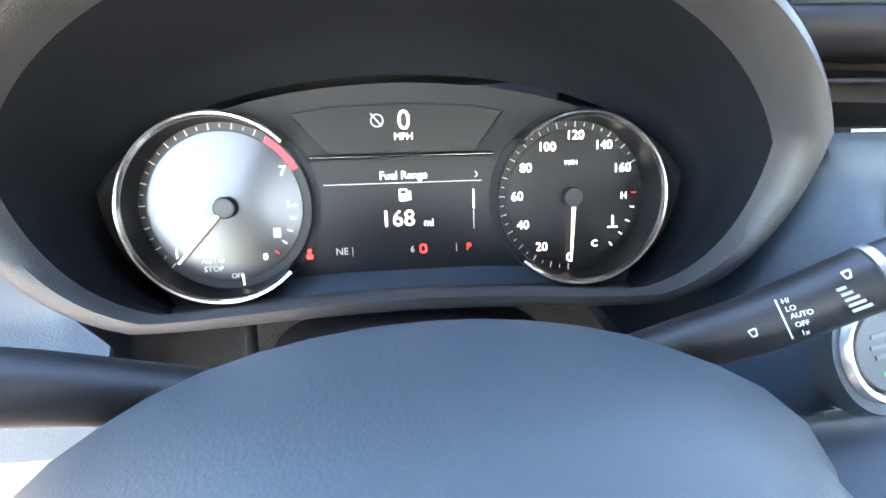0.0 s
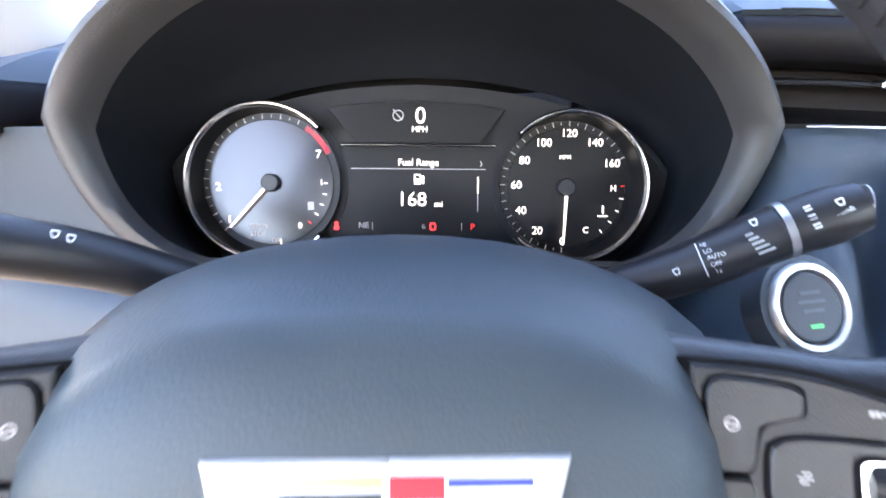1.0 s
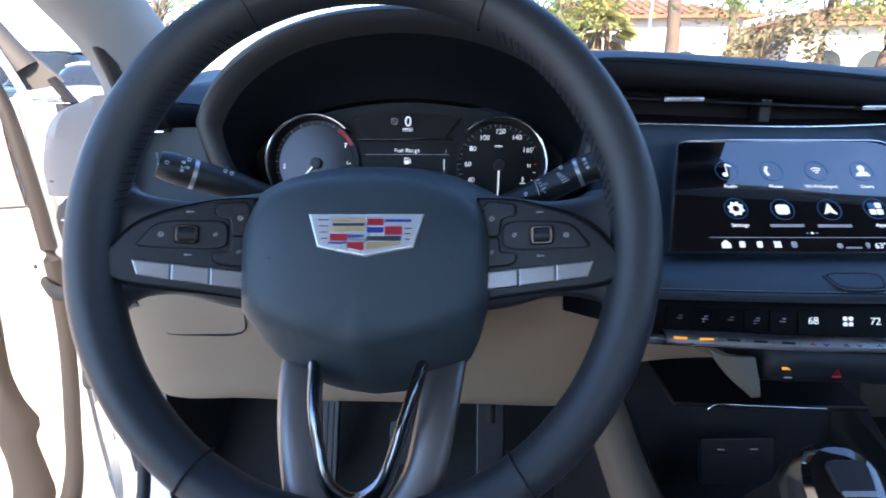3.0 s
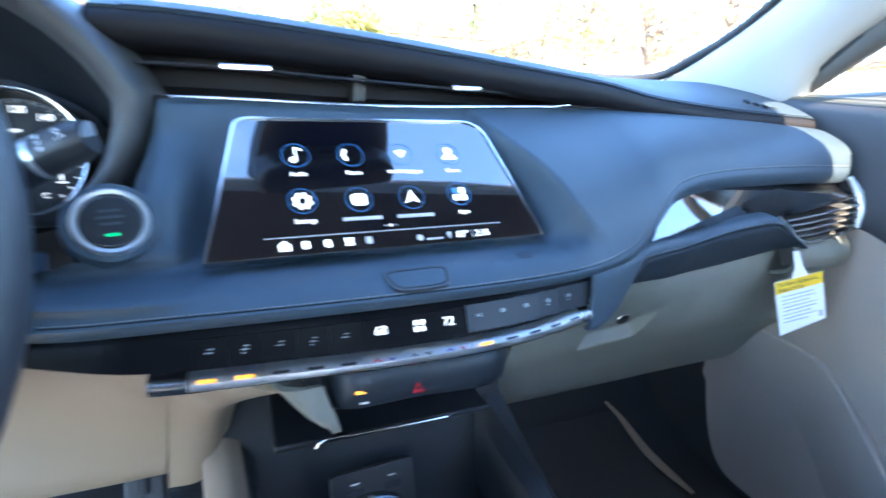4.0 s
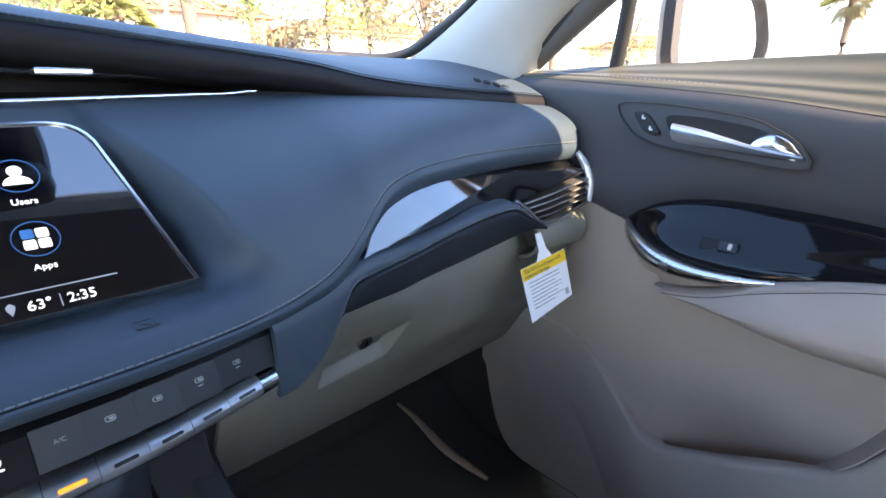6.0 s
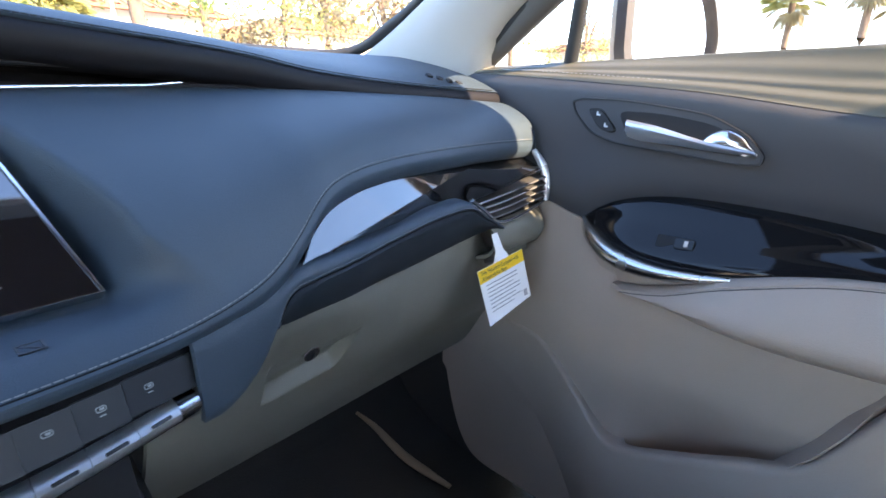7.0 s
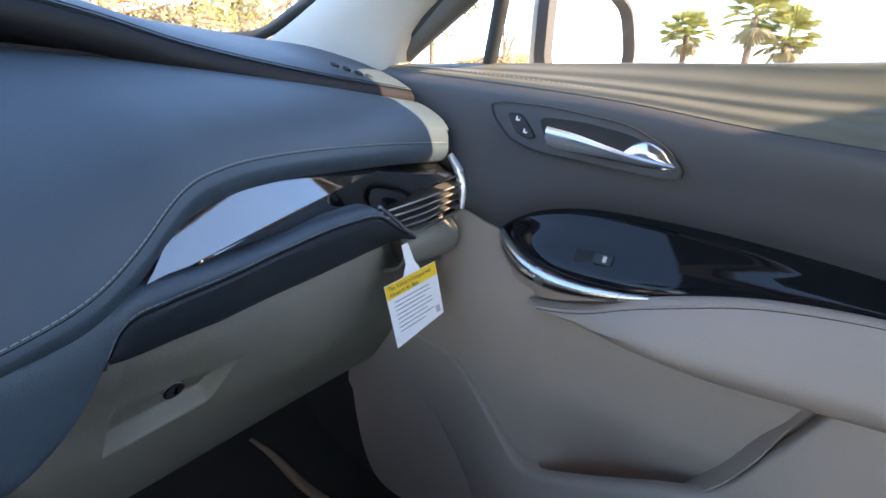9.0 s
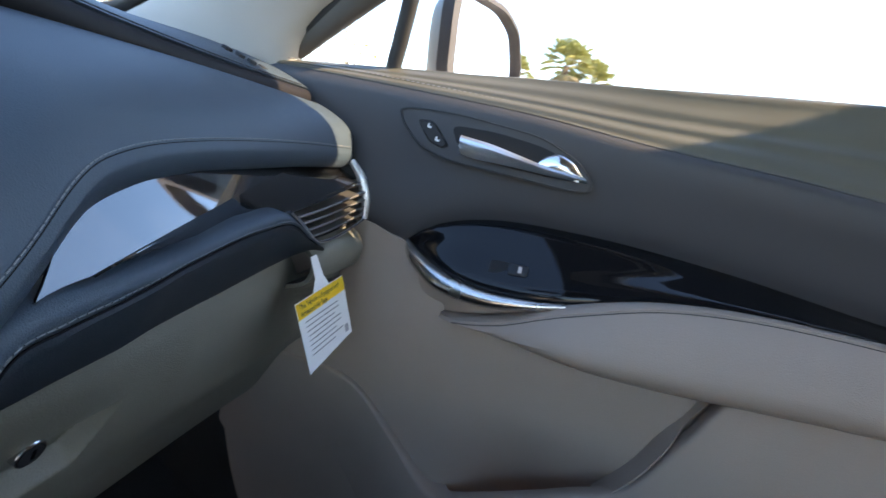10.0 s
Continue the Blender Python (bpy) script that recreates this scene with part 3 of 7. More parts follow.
plate("pin_icon", [(0.1742, 0.0030), (0.1760, 0.0068), (0.1760, 0.0085), (0.1742, 0.0100), (0.1724, 0.0085), (0.1724, 0.0068)], LITDIM, SF, screen, 0.0002, 0)
lettering("63°", 0.0076, LIT, at2(SF, 0.1856, 0.0062), screen, "temperature")
lettering("2:35", 0.0076, LIT, at2(SF, 0.2036, 0.0062), screen, "clock")
plate("divider", ring2(0.0005, 0.007, 0, 1, 0.1944, 0.0062), LITDIM, SF, screen, 0.0002, 0)
plate("menu_icon", disc2(0.0026, 18, 0.1495, 0.0063), LITDIM, SF, screen, 0.0002, 0)
plate("menu_icon", ring2(0.014, 0.0015, 0, 1, 0.1612, 0.0045), LITDIM, SF, screen, 0.0002, 0)

# ---- button on the shelf ----
BT = axes((0.3775, 0.0895, 0.9774), (1, 0.05, 0), (0, 0.93, 0.33))
knob = thing("volume_bar", (0.3775, 0.0895, 0.984), "small dark rocker bar set in the shelf below the screen", "button")
frame2("bezel", smooth2([(-0.0245, 0.011), (0.0245, 0.011), (0.0195, -0.011), (-0.0195, -0.011)]), smooth2([(-0.0228, 0.0094), (0.0228, 0.0094), (0.0178, -0.0094), (-0.0178, -0.0094)]), LEATHER_W, at2(BT, 0, 0, -0.005), knob, 0.0055)
plate("groove", smooth2([(-0.0230, 0.0096), (0.0230, 0.0096), (0.0180, -0.0096), (-0.0180, -0.0096)]), GAP, at2(BT, 0, 0, -0.005), knob, 0.0051, 0)
plate("rocker", smooth2([(-0.0218, 0.0084), (0.0218, 0.0084), (0.017, -0.0084), (-0.017, -0.0084)]), LEATHER, at2(BT, 0, 0, -0.005), knob, 0.0060, 0.0012)
plate("printed_mark", ring2(0.004, 0.0014), PANELGREY, at2(BT, 0.0, 0.0, 0.0011), knob, 0.0002, 0)

# ---- climate panel: buttons above, bright toggles below ----
climate = thing("climate_panel", (0.37, 0.08, 0.935), "dark climate strip with displays over a bright row of toggles", "control panel")
cl_y = spline([0.15, 0.20, 0.29, 0.37, 0.45, 0.54], [0.088, 0.080, 0.077, 0.0735, 0.0765, 0.098])
cl_z = spline([0.15, 0.20, 0.29, 0.37, 0.45, 0.54], [0.938, 0.929, 0.925, 0.9245, 0.925, 0.926])
up_y = spline([0.15, 0.20, 0.37, 0.46, 0.54], [0.104, 0.098, 0.096, 0.100, 0.112])
UPZ = 0.956
rows = [dense([(x, up_y(x) + 0.012, UPZ + 0.012), (x, up_y(x), UPZ), (x, cl_y(x) + 0.012, cl_z(x) + 0.006)], 9) for x in np.linspace(0.152, 0.535, 36)]
slab("backing", rows, DISPLAY, climate, 0.006)


def strip_pose(x, f=0.5, off=0.001):
    a = Vector((x, up_y(x), UPZ))
    b = Vector((x, cl_y(x) + 0.012, cl_z(x) + 0.006))
    dx = Vector((0.01, up_y(x + 0.005) - up_y(x - 0.005), 0.0))
    m = axes(b.lerp(a, f), dx, a - b)
    return at2(m, 0, 0, off)


for k in range(5):
    x = 0.2455 + 0.0204 * k
    P = at2(strip_pose(x, 0.42), 0, 0, 0.0013)
    plate("button", ring2(0.0202, 0.0185, 0.001, 2), DISPLAY, strip_pose(x, 0.42), climate, 0.0012, 0.0003)
    plate("printed_mark", ring2(0.0045, 0.0009), DIMMARK, P, climate, 0.0002, 0)
    plate("printed_mark", ring2(0.003, 0.0010, 0, 1, 0.001, 0.0022), DIMMARK, P, climate, 0.0002, 0)
    if k % 2:
        plate("printed_mark", ring2(0.0022, 0.0008, 0, 1, -0.001, -0.0022), DIMMARK, P, climate, 0.0002, 0)
plate("display", ring2(0.0745, 0.0190, 0.001, 2), DISPLAY, strip_pose(0.3765, 0.42, 0.0004), climate, 0.0008, 0.0002)
DP = strip_pose(0.3765, 0.46, 0.0016)
lettering("68", 0.0085, LIT, at2(DP, -0.0255, 0), climate, "temperature")
lettering("72", 0.0085, LIT, at2(DP, 0.0235, 0), climate, "temperature")
for a, b in ((-1, -1), (1, -1), (-1, 1), (1, 1)):
    plate("fan_mark", disc2(0.0019, 14, 0.0018 + 0.0022 * a, 0.0022 * b), LIT, DP, climate, 0.0002, 0)
for k, (x, w) in enumerate(((0.4238, 0.0197), (0.4438, 0.0209), (0.4648, 0.0215), (0.4860, 0.0215), (0.5140, 0.0348))):
    plate("button", ring2(w, 0.0195, 0.0003, 2), KEYBLACK, strip_pose(x, 0.45), climate, 0.0012, 0.0002)
    P = at2(strip_pose(x, 0.50), -0.006 if k == 4 else 0.0, 0, 0.0013)
    if k == 0:
        lettering("A/C", 0.0030, DIMMARK, P, climate, "printed_mark")
    else:
        frame2("printed_mark", ring2(0.0046, 0.0028, 0.001, 3, 0, 0.0008), ring2(0.0038, 0.0020, 0.0007, 3, 0, 0.0008), DIMMARK, P, climate, 0.0002)
        plate("printed_mark", ring2(0.0020, 0.0012, 0, 1, 0.0004, 0.0008), DIMMARK, P, climate, 0.0002, 0)
        if k > 2:
            plate("printed_mark", ring2(0.0026, 0.0006, 0, 1, 0, -0.0024), DIMMARK, P, climate, 0.0002, 0)
edges = [0.2125] + [0.2335 + 0.0208 * k for k in range(6)] + [0.3630, 0.3880] + [0.4135 + 0.0210 * k for k in range(6)] + [0.5300]
for k in range(len(edges) - 1):
    x0, x1 = edges[k], edges[k + 1] - 0.0004
    rows = []
    for x in np.linspace(x0, x1, 4):
        y, z = cl_y(x), cl_z(x)
        rows.append(dense([(x, y + 0.012, z + 0.0060), (x, y + 0.004, z + 0.0050), (x, y + 0.0005, z + 0.002), (x, y + 0.0015, z - 0.002), (x, y + 0.008, z - 0.0040)], 9))
    tog = slab("toggle", rows, TOGGLE if 0 < k < len(edges) - 2 else CHROME, climate, 0.003)
    xm = (x0 + x1) / 2
    M = axes((xm, cl_y(xm) + 0.0010, cl_z(xm) + 0.0042), (x1 - x0, cl_y(x1) - cl_y(x0), cl_z(x1) - cl_z(x0)), (0, 0.45, 0.5))
    if 6 <= k <= 8:
        for e, up, m in ((-0.005, 1, RED if k == 6 else BLUE if k == 8 else BLACK), (0.005, -1, BLUE if k == 6 else RED if k == 8 else BLACK)):
            frame2("arrow_mark", [(e - 0.0026, -0.0009 * up), (e, 0.0014 * up), (e + 0.0026, -0.0009 * up)], [(e - 0.0014, -0.0009 * up), (e, 0.0004 * up), (e + 0.0014, -0.0009 * up)], m, at2(M, 0, 0, 0.0006), tog, 0.0004)
    elif 0 < k < len(edges) - 2:
        plate("indicator", ring2(0.0105, 0.0018, 0.0006, 2), AMBER if k in (1, 2, 9) else BLACK, at2(M, 0, 0, 0.0006), tog, 0.0006, 0)
tube("lower_lip", [(x, cl_y(x) + 0.006, cl_z(x) - 0.0036) for x in np.linspace(0.2125, 0.5295, 30)], 0.0018, CHROME, climate, 8, label="bright metal lip")

# under the climate strip: warning switch block with a red lamp
block = thing("switch_block", (0.377, 0.10, 0.90), "dark grey block with a hazard switch and orange lamp", "control panel")
rows = []
for x, s in ((0.316, 0), (0.328, 1), (0.377, 1.0), (0.440, 1), (0.456, 0.3)):
    rows.append([(x, 0.14, 0.918), (x, 0.093 + 0.02 * (1 - min(s, 1)), 0.917), (x, 0.0865 + 0.02 * (1 - min(s, 1)), 0.906), (x, 0.090 + 0.02 * (1 - min(s, 1)), 0.886), (x, 0.104, 0.880), (x, 0.16, 0.880)])
skin("housing", rows, KEYBLACK, block, 18, 24, 0.004)
BK = axes((0.377, 0.0850, 0.897), (1, 0, 0), (0, 0.15, 1))
plate("lamp", ring2(0.011, 0.0022), AMBER, at2(BK, -0.039, 0.0042, -0.001), block, 0.003, 0, "glowing orange lamp")
tri_o = [(-0.004, -0.0035), (0.004, -0.0035), (0.0, 0.0042)]
frame2("warning_triangle", tri_o, [(p[0] * 0.55, p[1] * 0.55) for p in tri_o], RED, at2(BK, 0.000, 0.0005, 0.0005), block, 0.0015)
plate("printed_mark", ring2(0.006, 0.0012), LITDIM, at2(BK, -0.039, -0.004, 0.0010), block, 0.0006, 0)
rows = [[(0.268, 0.135, 0.912), (0.271, 0.094, 0.911), (0.286, 0.089, 0.910), (0.306, 0.092, 0.908)], [(0.282, 0.135, 0.898), (0.285, 0.094, 0.897), (0.296, 0.089, 0.896), (0.311, 0.092, 0.896)], [(0.298, 0.135, 0.884), (0.300, 0.094, 0.883), (0.308, 0.090, 0.882), (0.317, 0.092, 0.883)], [(0.318, 0.135, 0.871), (0.319, 0.094, 0.870), (0.320, 0.091, 0.870), (0.322, 0.093, 0.870)]]
rows = [[(0.322 - 0.72 * (0.322 - x), y, z) for x, y, z in r] for r in rows]
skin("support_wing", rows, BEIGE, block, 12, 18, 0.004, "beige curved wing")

# ---- passenger side: gloss band, padded bar, vent, glove box ----
low_y = spline([0.60, 0.63, 0.68, 0.74, 0.88, 1.05], [0.118, 0.142, 0.172, 0.193, 0.208, 0.222])
low_z = spline([0.60, 0.63, 0.68, 0.74, 0.88, 1.05], [0.966, 0.971, 0.970, 0.968, 0.963, 0.980])
band = thing("gloss_trim_band", (0.83, 0.21, 0.98), "polished black trim band across the passenger side of the dashboard", "trim")


def band_lines(x):
    """Upper edge, crease and lower edge of the polished band."""
    tz = edge_z(x) - 0.0140
    cz = max(min(tz - 0.0006, 0.971 + 0.095 * (x - 0.635)), low_z(x) + 0.001)
    flat = 0.196 + 0.25 * (x - 0.74) - 0.10 * (x - 0.74) ** 2
    t, c = [(flat + 0.82 * (z - 1.003), z) for z in (tz, cz)]
    b = (min(low_y(x), c[0] + 0.004), min(low_z(x), cz - 0.001))
    return t, c, b


rows = []
for x in np.linspace(0.622, 0.940, 60):
    t, c, b = band_lines(x)
    rows.append([(x, t[0] + (c[0] - t[0]) * u - 0.0005, t[1] + (c[1] - t[1]) * u) for u in np.linspace(0, 1, 6)])
slab("upper_facet", rows, GLOSS, band, 0.002, "sky-reflecting upper facet")
rows = []
for x in np.linspace(0.655, 1.050, 56):
    t, c, b = band_lines(x)
    face = [(x, c[0] + (b[0] - c[0]) * u + 0.001 * (1 - u), c[1] + (b[1] - c[1]) * u - 0.0004) for u in np.linspace(0, 1, 9)]
    rows.append([(x, c[0] + 0.012, c[1] + 0.002)] + face + [(x, b[0] + 0.014, b[1] - 0.003)])
slab("lower_facet", rows, GLOSS, band, 0.003, sharp=25)

bar = thing("padded_bar", (0.76, 0.18, 0.945), "stitched dark leather bar under the gloss band", "trim")
bu_z = spline([0.532, 0.56, 0.60, 0.617, 0.66, 0.72, 0.815, 0.864, 0.90, 0.945], [0.959, 0.958, 0.966, 0.970, 0.969, 0.966, 0.970, 0.968, 0.947, 0.924])
bs_z = spline([0.532, 0.545, 0.559, 0.573, 0.584, 0.592, 0.603, 0.63, 0.67, 0.74, 0.815, 0.87, 0.905, 0.945], [0.911, 0.909, 0.912, 0.920, 0.930, 0.940, 0.954, 0.958, 0.9575, 0.957, 0.960, 0.957, 0.939, 0.920])
bl_z = spline([0.590, 0.597, 0.606, 0.65, 0.71, 0.79, 0.85, 0.945], [0.936, 0.930, 0.925, 0.918, 0.911, 0.908, 0.910, 0.914])


def bu_y(x):
    return edge_y(x) + 0.004 - 0.0145 * ramp(0.60, 0.70, x)


rows, under = [], []
for x in np.concatenate([np.linspace(0.532, 0.62, 26), np.linspace(0.628, 0.945, 46)]):
    uy, uz, sz = bu_y(x), bu_z(x), bs_z(x)
    d = uz - sz
    e = 0.35 + 0.65 * ramp(0.56, 0.66, x)
    rows.append(dense([(x, uy + 0.016, uz + 0.001), (x, uy + 0.001, uz), (x, uy - 0.006 * e, uz - 0.25 * d), (x, uy - 0.009 * e, uz - 0.65 * d), (x, uy - 0.0075 * e, sz), (x, uy + 0.004, sz - 0.001)], 16))
    if x > 0.589:
        lz = min(bl_z(x), sz - 0.002)
        under.append(dense([(x, uy - 0.001 * e, sz + 0.001), (x, uy - 0.0085 * e, sz - 0.001), (x, uy - 0.005 * e, sz - 0.25 * (sz - lz)), (x, uy + 0.006, sz - 0.65 * (sz - lz)), (x, uy + 0.019, lz), (x, uy + 0.030, lz)], 14))
slab("upper_roll", rows, LEATHER, bar, 0.003)
slab("lower_face", under, SHADEHIDE, bar, 0.003, "underside of the bar, its shade put into the colour")
run = [(x, bu_y(x), bs_z(x), 0.35 + 0.65 * ramp(0.56, 0.66, x)) for x in np.linspace(0.594, 0.925, 130)]
tube("bar_seam", [(x, y - 0.0082 * e, z - 0.0002) for x, y, z, e in run], 0.0006, GAP, bar, 6, label="dark sewn groove of the bar")
stitches("seam_stitching", [(x, y - 0.0091 * e, z + 0.0026) for x, y, z, e in run], DULLTHREAD, bar, 0.0040, 0.0010, 0.0004)

vent = thing("side_vent", (0.97, 0.21, 0.95), "slatted air vent with bright edges at the dashboard's end", "air vent")
rows = [dense([(x, 0.222, low_z(x) - 0.002), (x, 0.250, low_z(x) - 0.012), (x, 0.250, 0.935), (x, 0.222, 0.926 + 0.010 * ramp(0.95, 1.05, x))], 8) for x in np.linspace(0.885, 1.05, 14)]
slab("recess", rows, MATT, vent, 0.003)
for k in range(4):
    f = (k + 0.8) / 4.6
    rows = []
    for x in np.linspace(0.892 + 0.012 * k, 1.048, 10):
        zt, zb = low_z(x) - 0.003, 0.927 + 0.010 * ramp(0.95, 1.05, x)
        z = zt + (zb - zt) * f
        rows.append([(x, 0.240, z + 0.004), (x, 0.214, z + 0.0012), (x, 0.2132, z), (x, 0.214, z - 0.0012), (x, 0.240, z + 0.001)])
    slab("slat", rows, KEYMETAL, vent, 0.0006)
tube("vent_edge", [(0.884, 0.207, 0.964), (0.905, 0.206, 0.950), (0.935, 0.208, 0.930), (0.960, 0.210, 0.926), (1.0, 0.212, 0.929), (1.048, 0.214, 0.938)], 0.0022, CHROME, vent, 8, 24, "bright metal vent surround")
tube("end_trim", [(1.050, 0.238, 1.004), (1.053, 0.224, 0.985), (1.054, 0.216, 0.960), (1.052, 0.214, 0.938)], [0.004, 0.006, 0.006, 0.004], BRIGHT, vent, 10, 16)

lower = thing("lower_end_cap", (1.0, 0.22, 0.91), "beige rounded end cap under the side vent", "trim")
rows = []
for x in np.linspace(0.925, 1.060, 14):
    e = 0.020 * ramp(1.03, 1.062, x)
    rows.append(dense([(x, 0.222 + e, 0.926 + 0.006 * ramp(0.95, 1.05, x)), (x, 0.206 + e, 0.920), (x, 0.201 + e, 0.905), (x, 0.208 + e, 0.888 + e * 0.6), (x, 0.235 + e, 0.876)], 14))
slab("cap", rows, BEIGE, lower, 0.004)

glovebox = thing("glove_box", (0.80, 0.26, 0.80), "closed beige glove box with a key lock in a finger scoop", "glove box")
rows = []
for x in np.concatenate([np.linspace(0.530, 0.615, 10), np.linspace(0.618, 0.732, 90), np.linspace(0.740, 1.045, 28)]):
    xx = min(max(x, 0.532), 0.945)
    ty = bu_y(xx) + 0.006 + 0.012 * ramp(0.585, 0.62, x)
    tz = (bl_z(xx) if xx > 0.592 else bs_z(xx)) + 0.003
    if x > 0.93:
        tz -= 0.034 * ramp(0.93, 0.96, x)
        ty += 0.004
    k = ramp(0.535, 1.045, x)
    my = max(0.205 + 0.015 * k, ty + 0.006)
    rows.append(dense([(x, ty + 0.004, tz), (x, 0.72 * ty + 0.28 * my, tz - 0.020), (x, my, 0.862), (x, 0.230 + 0.012 * k, 0.812), (x, 0.266 + 0.03 * k, 0.752), (x, 0.302 + 0.06 * k, 0.702 - 0.04 * k), (x, 0.345 + 0.06 * k, 0.690 - 0.04 * k)], 250))
    for p in rows[-1]:                                   # the finger scoop round the lock deepens towards a ledge
        foot = 0.8085 + 0.125 * (x - 0.625)
        side = ramp(0.6245, 0.6275, x) * ramp(1, 0, (x - 0.700 - 0.5 * max(p[2] - 0.8175, 0)) / 0.004)
        into = 0.015 * side * ramp(0.866, foot + 0.008, p[2]) * ramp(foot, foot + 0.007, p[2])
        p[1] += 0.88 * into
        p[2] += 0.48 * into
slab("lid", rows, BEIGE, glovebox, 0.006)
GL = axes((0.668, 0.2098, 0.8542), (1, 0.03, 0), (0, -0.35, 0.9))
plate("lock", disc2(0.0085, 24), CHROME, at2(GL, 0, 0, -0.006), glovebox, 0.0060, 0.001, "bright key lock")
plate("lock_face", disc2(0.0068, 24), MATT, at2(GL, 0, 0, -0.0004), glovebox, 0.0006, 0)
plate("keyhole", ring2(0.0022, 0.0075, 0.001, 2), SMOKED, at2(GL, 0.0008, 0, 0.0003), glovebox, 0.0004, 0)

# ---- hanging tag ----
tag = thing("hanging_tag", (0.93, 0.19, 0.86), "white card tag with a yellow heading hanging from the glove box", "tag")
TG = axes((0.875, 0.166, 0.824), (0.096, 0.006, 0.003), (0.002, 0.021, 0.061))
card = [(0.0, 0.0), (0.0935, 0.006), (0.0985, 0.067), (0.0680, 0.0665), (0.0600, 0.078), (0.0560, 0.099), (0.0440, 0.099), (0.0440, 0.078), (0.0350, 0.0660), (0.001, 0.0655)]
plate("card", card, PAPER, TG, tag, 0.0006, 0)
plate("heading", [(0.001, 0.050), (0.0972, 0.052), (0.0983, 0.0665), (0.001, 0.0650)], YELLOW, at2(TG, 0, 0, 0.0006), tag, 0.0001, 0, "yellow heading band")
lettering("This Vehicle is Equipped with", 0.0068, INK, at2(TG, 0.006, 0.0605, 0.0008), tag, "heading_text", 'LEFT', 0.00005)
lettering("Advanced Air Bags", 0.0068, INK, at2(TG, 0.006, 0.0540, 0.0008), tag, "heading_text", 'LEFT', 0.00005)
for k in range(8):
    plate("text_line", ring2(0.066 - 0.012 * (k % 3 == 2) - 0.02 * (k == 7), 0.0007, 0, 1, 0.044 - 0.006 * (k % 3 == 2) - 0.01 * (k == 7), 0.0455 - 0.0045 * k), PANELGREY, at2(TG, 0, 0, 0.0006), tag, 0.0001, 0)
plate("text_line", ring2(0.008, 0.008, 0, 1, 0.084, 0.014), LITDIM, at2(TG, 0, 0, 0.0006), tag, 0.0001, 0)
# ---- instrument cluster ----
cluster = thing("instrument_cluster", (0.0, 0.29, 1.04), "two round gauges beside a lit display under a black hood", "gauge cluster")
CL = axes((-0.001, 0.2886, 1.0365), (1, 0, 0), (0, math.sin(radians(15)), math.cos(radians(15))))


def hood_ring(cx, y0, z0, hw, ht, hb, lean, n=96, pt=1.85, pb=2.7, arch=0.018):
    out = []
    for i in range(n):
        a = 2 * math.pi * i / n
        c, s = math.cos(a), math.sin(a)
        p = pt if s >= 0 else pb
        x = hw * math.copysign(abs(c) ** (2 / p), c)
        v = (ht if s >= 0 else hb) * math.copysign(abs(s) ** (2 / p), s)
        k, e = (0.40, 4.0) if s >= 0 else (0.12, 5.0)          # six rounded sides
        r = 1 / (abs(s) ** e + (abs(c) + k * abs(s)) ** e) ** (1 / e)
        x = 0.5 * x + 0.5 * hw * r * c
        v = 0.5 * v + 0.5 * (ht if s >= 0 else hb) * r * s
        if s < 0:
            v += arch * max(0.0, 1 - (x / (0.70 * hw)) ** 2)
        out.append((cx + x, y0 + v * lean, z0 + v))
    return out


R0 = [hood_ring(0.0, 0.262, 1.086, 0.222, 0.112, 0.116, -0.10), hood_ring(0.0, 0.232, 1.088, 0.212, 0.108, 0.112, -0.08), hood_ring(0.0, 0.219, 1.089, 0.203, 0.103, 0.105, -0.05),
      hood_ring(0.0, 0.221, 1.087, 0.194, 0.097, 0.096, -0.02), hood_ring(0.0, 0.236, 1.081, 0.187, 0.092, 0.090, 0.05)]
R1 = [R0[-1], hood_ring(0.0, 0.255, 1.070, 0.185, 0.085, 0.086, 0.15, arch=0.014), hood_ring(0.0, 0.280, 1.056, 0.185, 0.075, 0.084, 0.26, arch=0.006), hood_ring(0.0, 0.300, 1.046, 0.180, 0.062, 0.078, 0.27, arch=0.0)]


def hoop(name, rings, m, parent, label=""):
    k = len(rings[0])
    v = [p for r in rings for p in r]
    f = []
    for i in range(len(rings) - 1):
        for j in range(k):
            f.append((i * k + j, i * k + (j + 1) % k, (i + 1) * k + (j + 1) % k, (i + 1) * k + j))
    ob = mesh(name, v, f, m, parent, label)
    return ob


def smooth_rings(rings, n):
    cols = [dense([r[j] for r in rings], n) for j in range(len(rings[0]))]
    return [[cols[j][i] for j in range(len(rings[0]))] for i in range(n)]


hoop("hood_rim", smooth_rings(R0, 14), RIMGREY, cluster, "soft grey rim of the hood")
hoop("hood_lining", smooth_rings(R1, 12), HOOD, cluster, "black inside of the hood")
outer = [hood_ring(0.0, 0.262, 1.086, 0.222, 0.112, 0.116, -0.10), hood_ring(0.0, 0.30, 1.07, 0.225, 0.115, 0.09, -0.10), hood_ring(0.0, 0.40, 1.05, 0.20, 0.10, 0.08, -0.10)]
hoop("hood_shell", smooth_rings(outer, 8), LEATHER, cluster)
plate("back_plate", hood_ring(0, 0, 0, 0.185, 0.075, 0.075, 0, 48) and [(p[0], p[2]) for p in hood_ring(0, 0, 0.006, 0.182, 0.066, 0.072, 0, 48, arch=0.0)], MATT, at2(CL, 0, 0, -0.016), cluster, 0.006, 0)

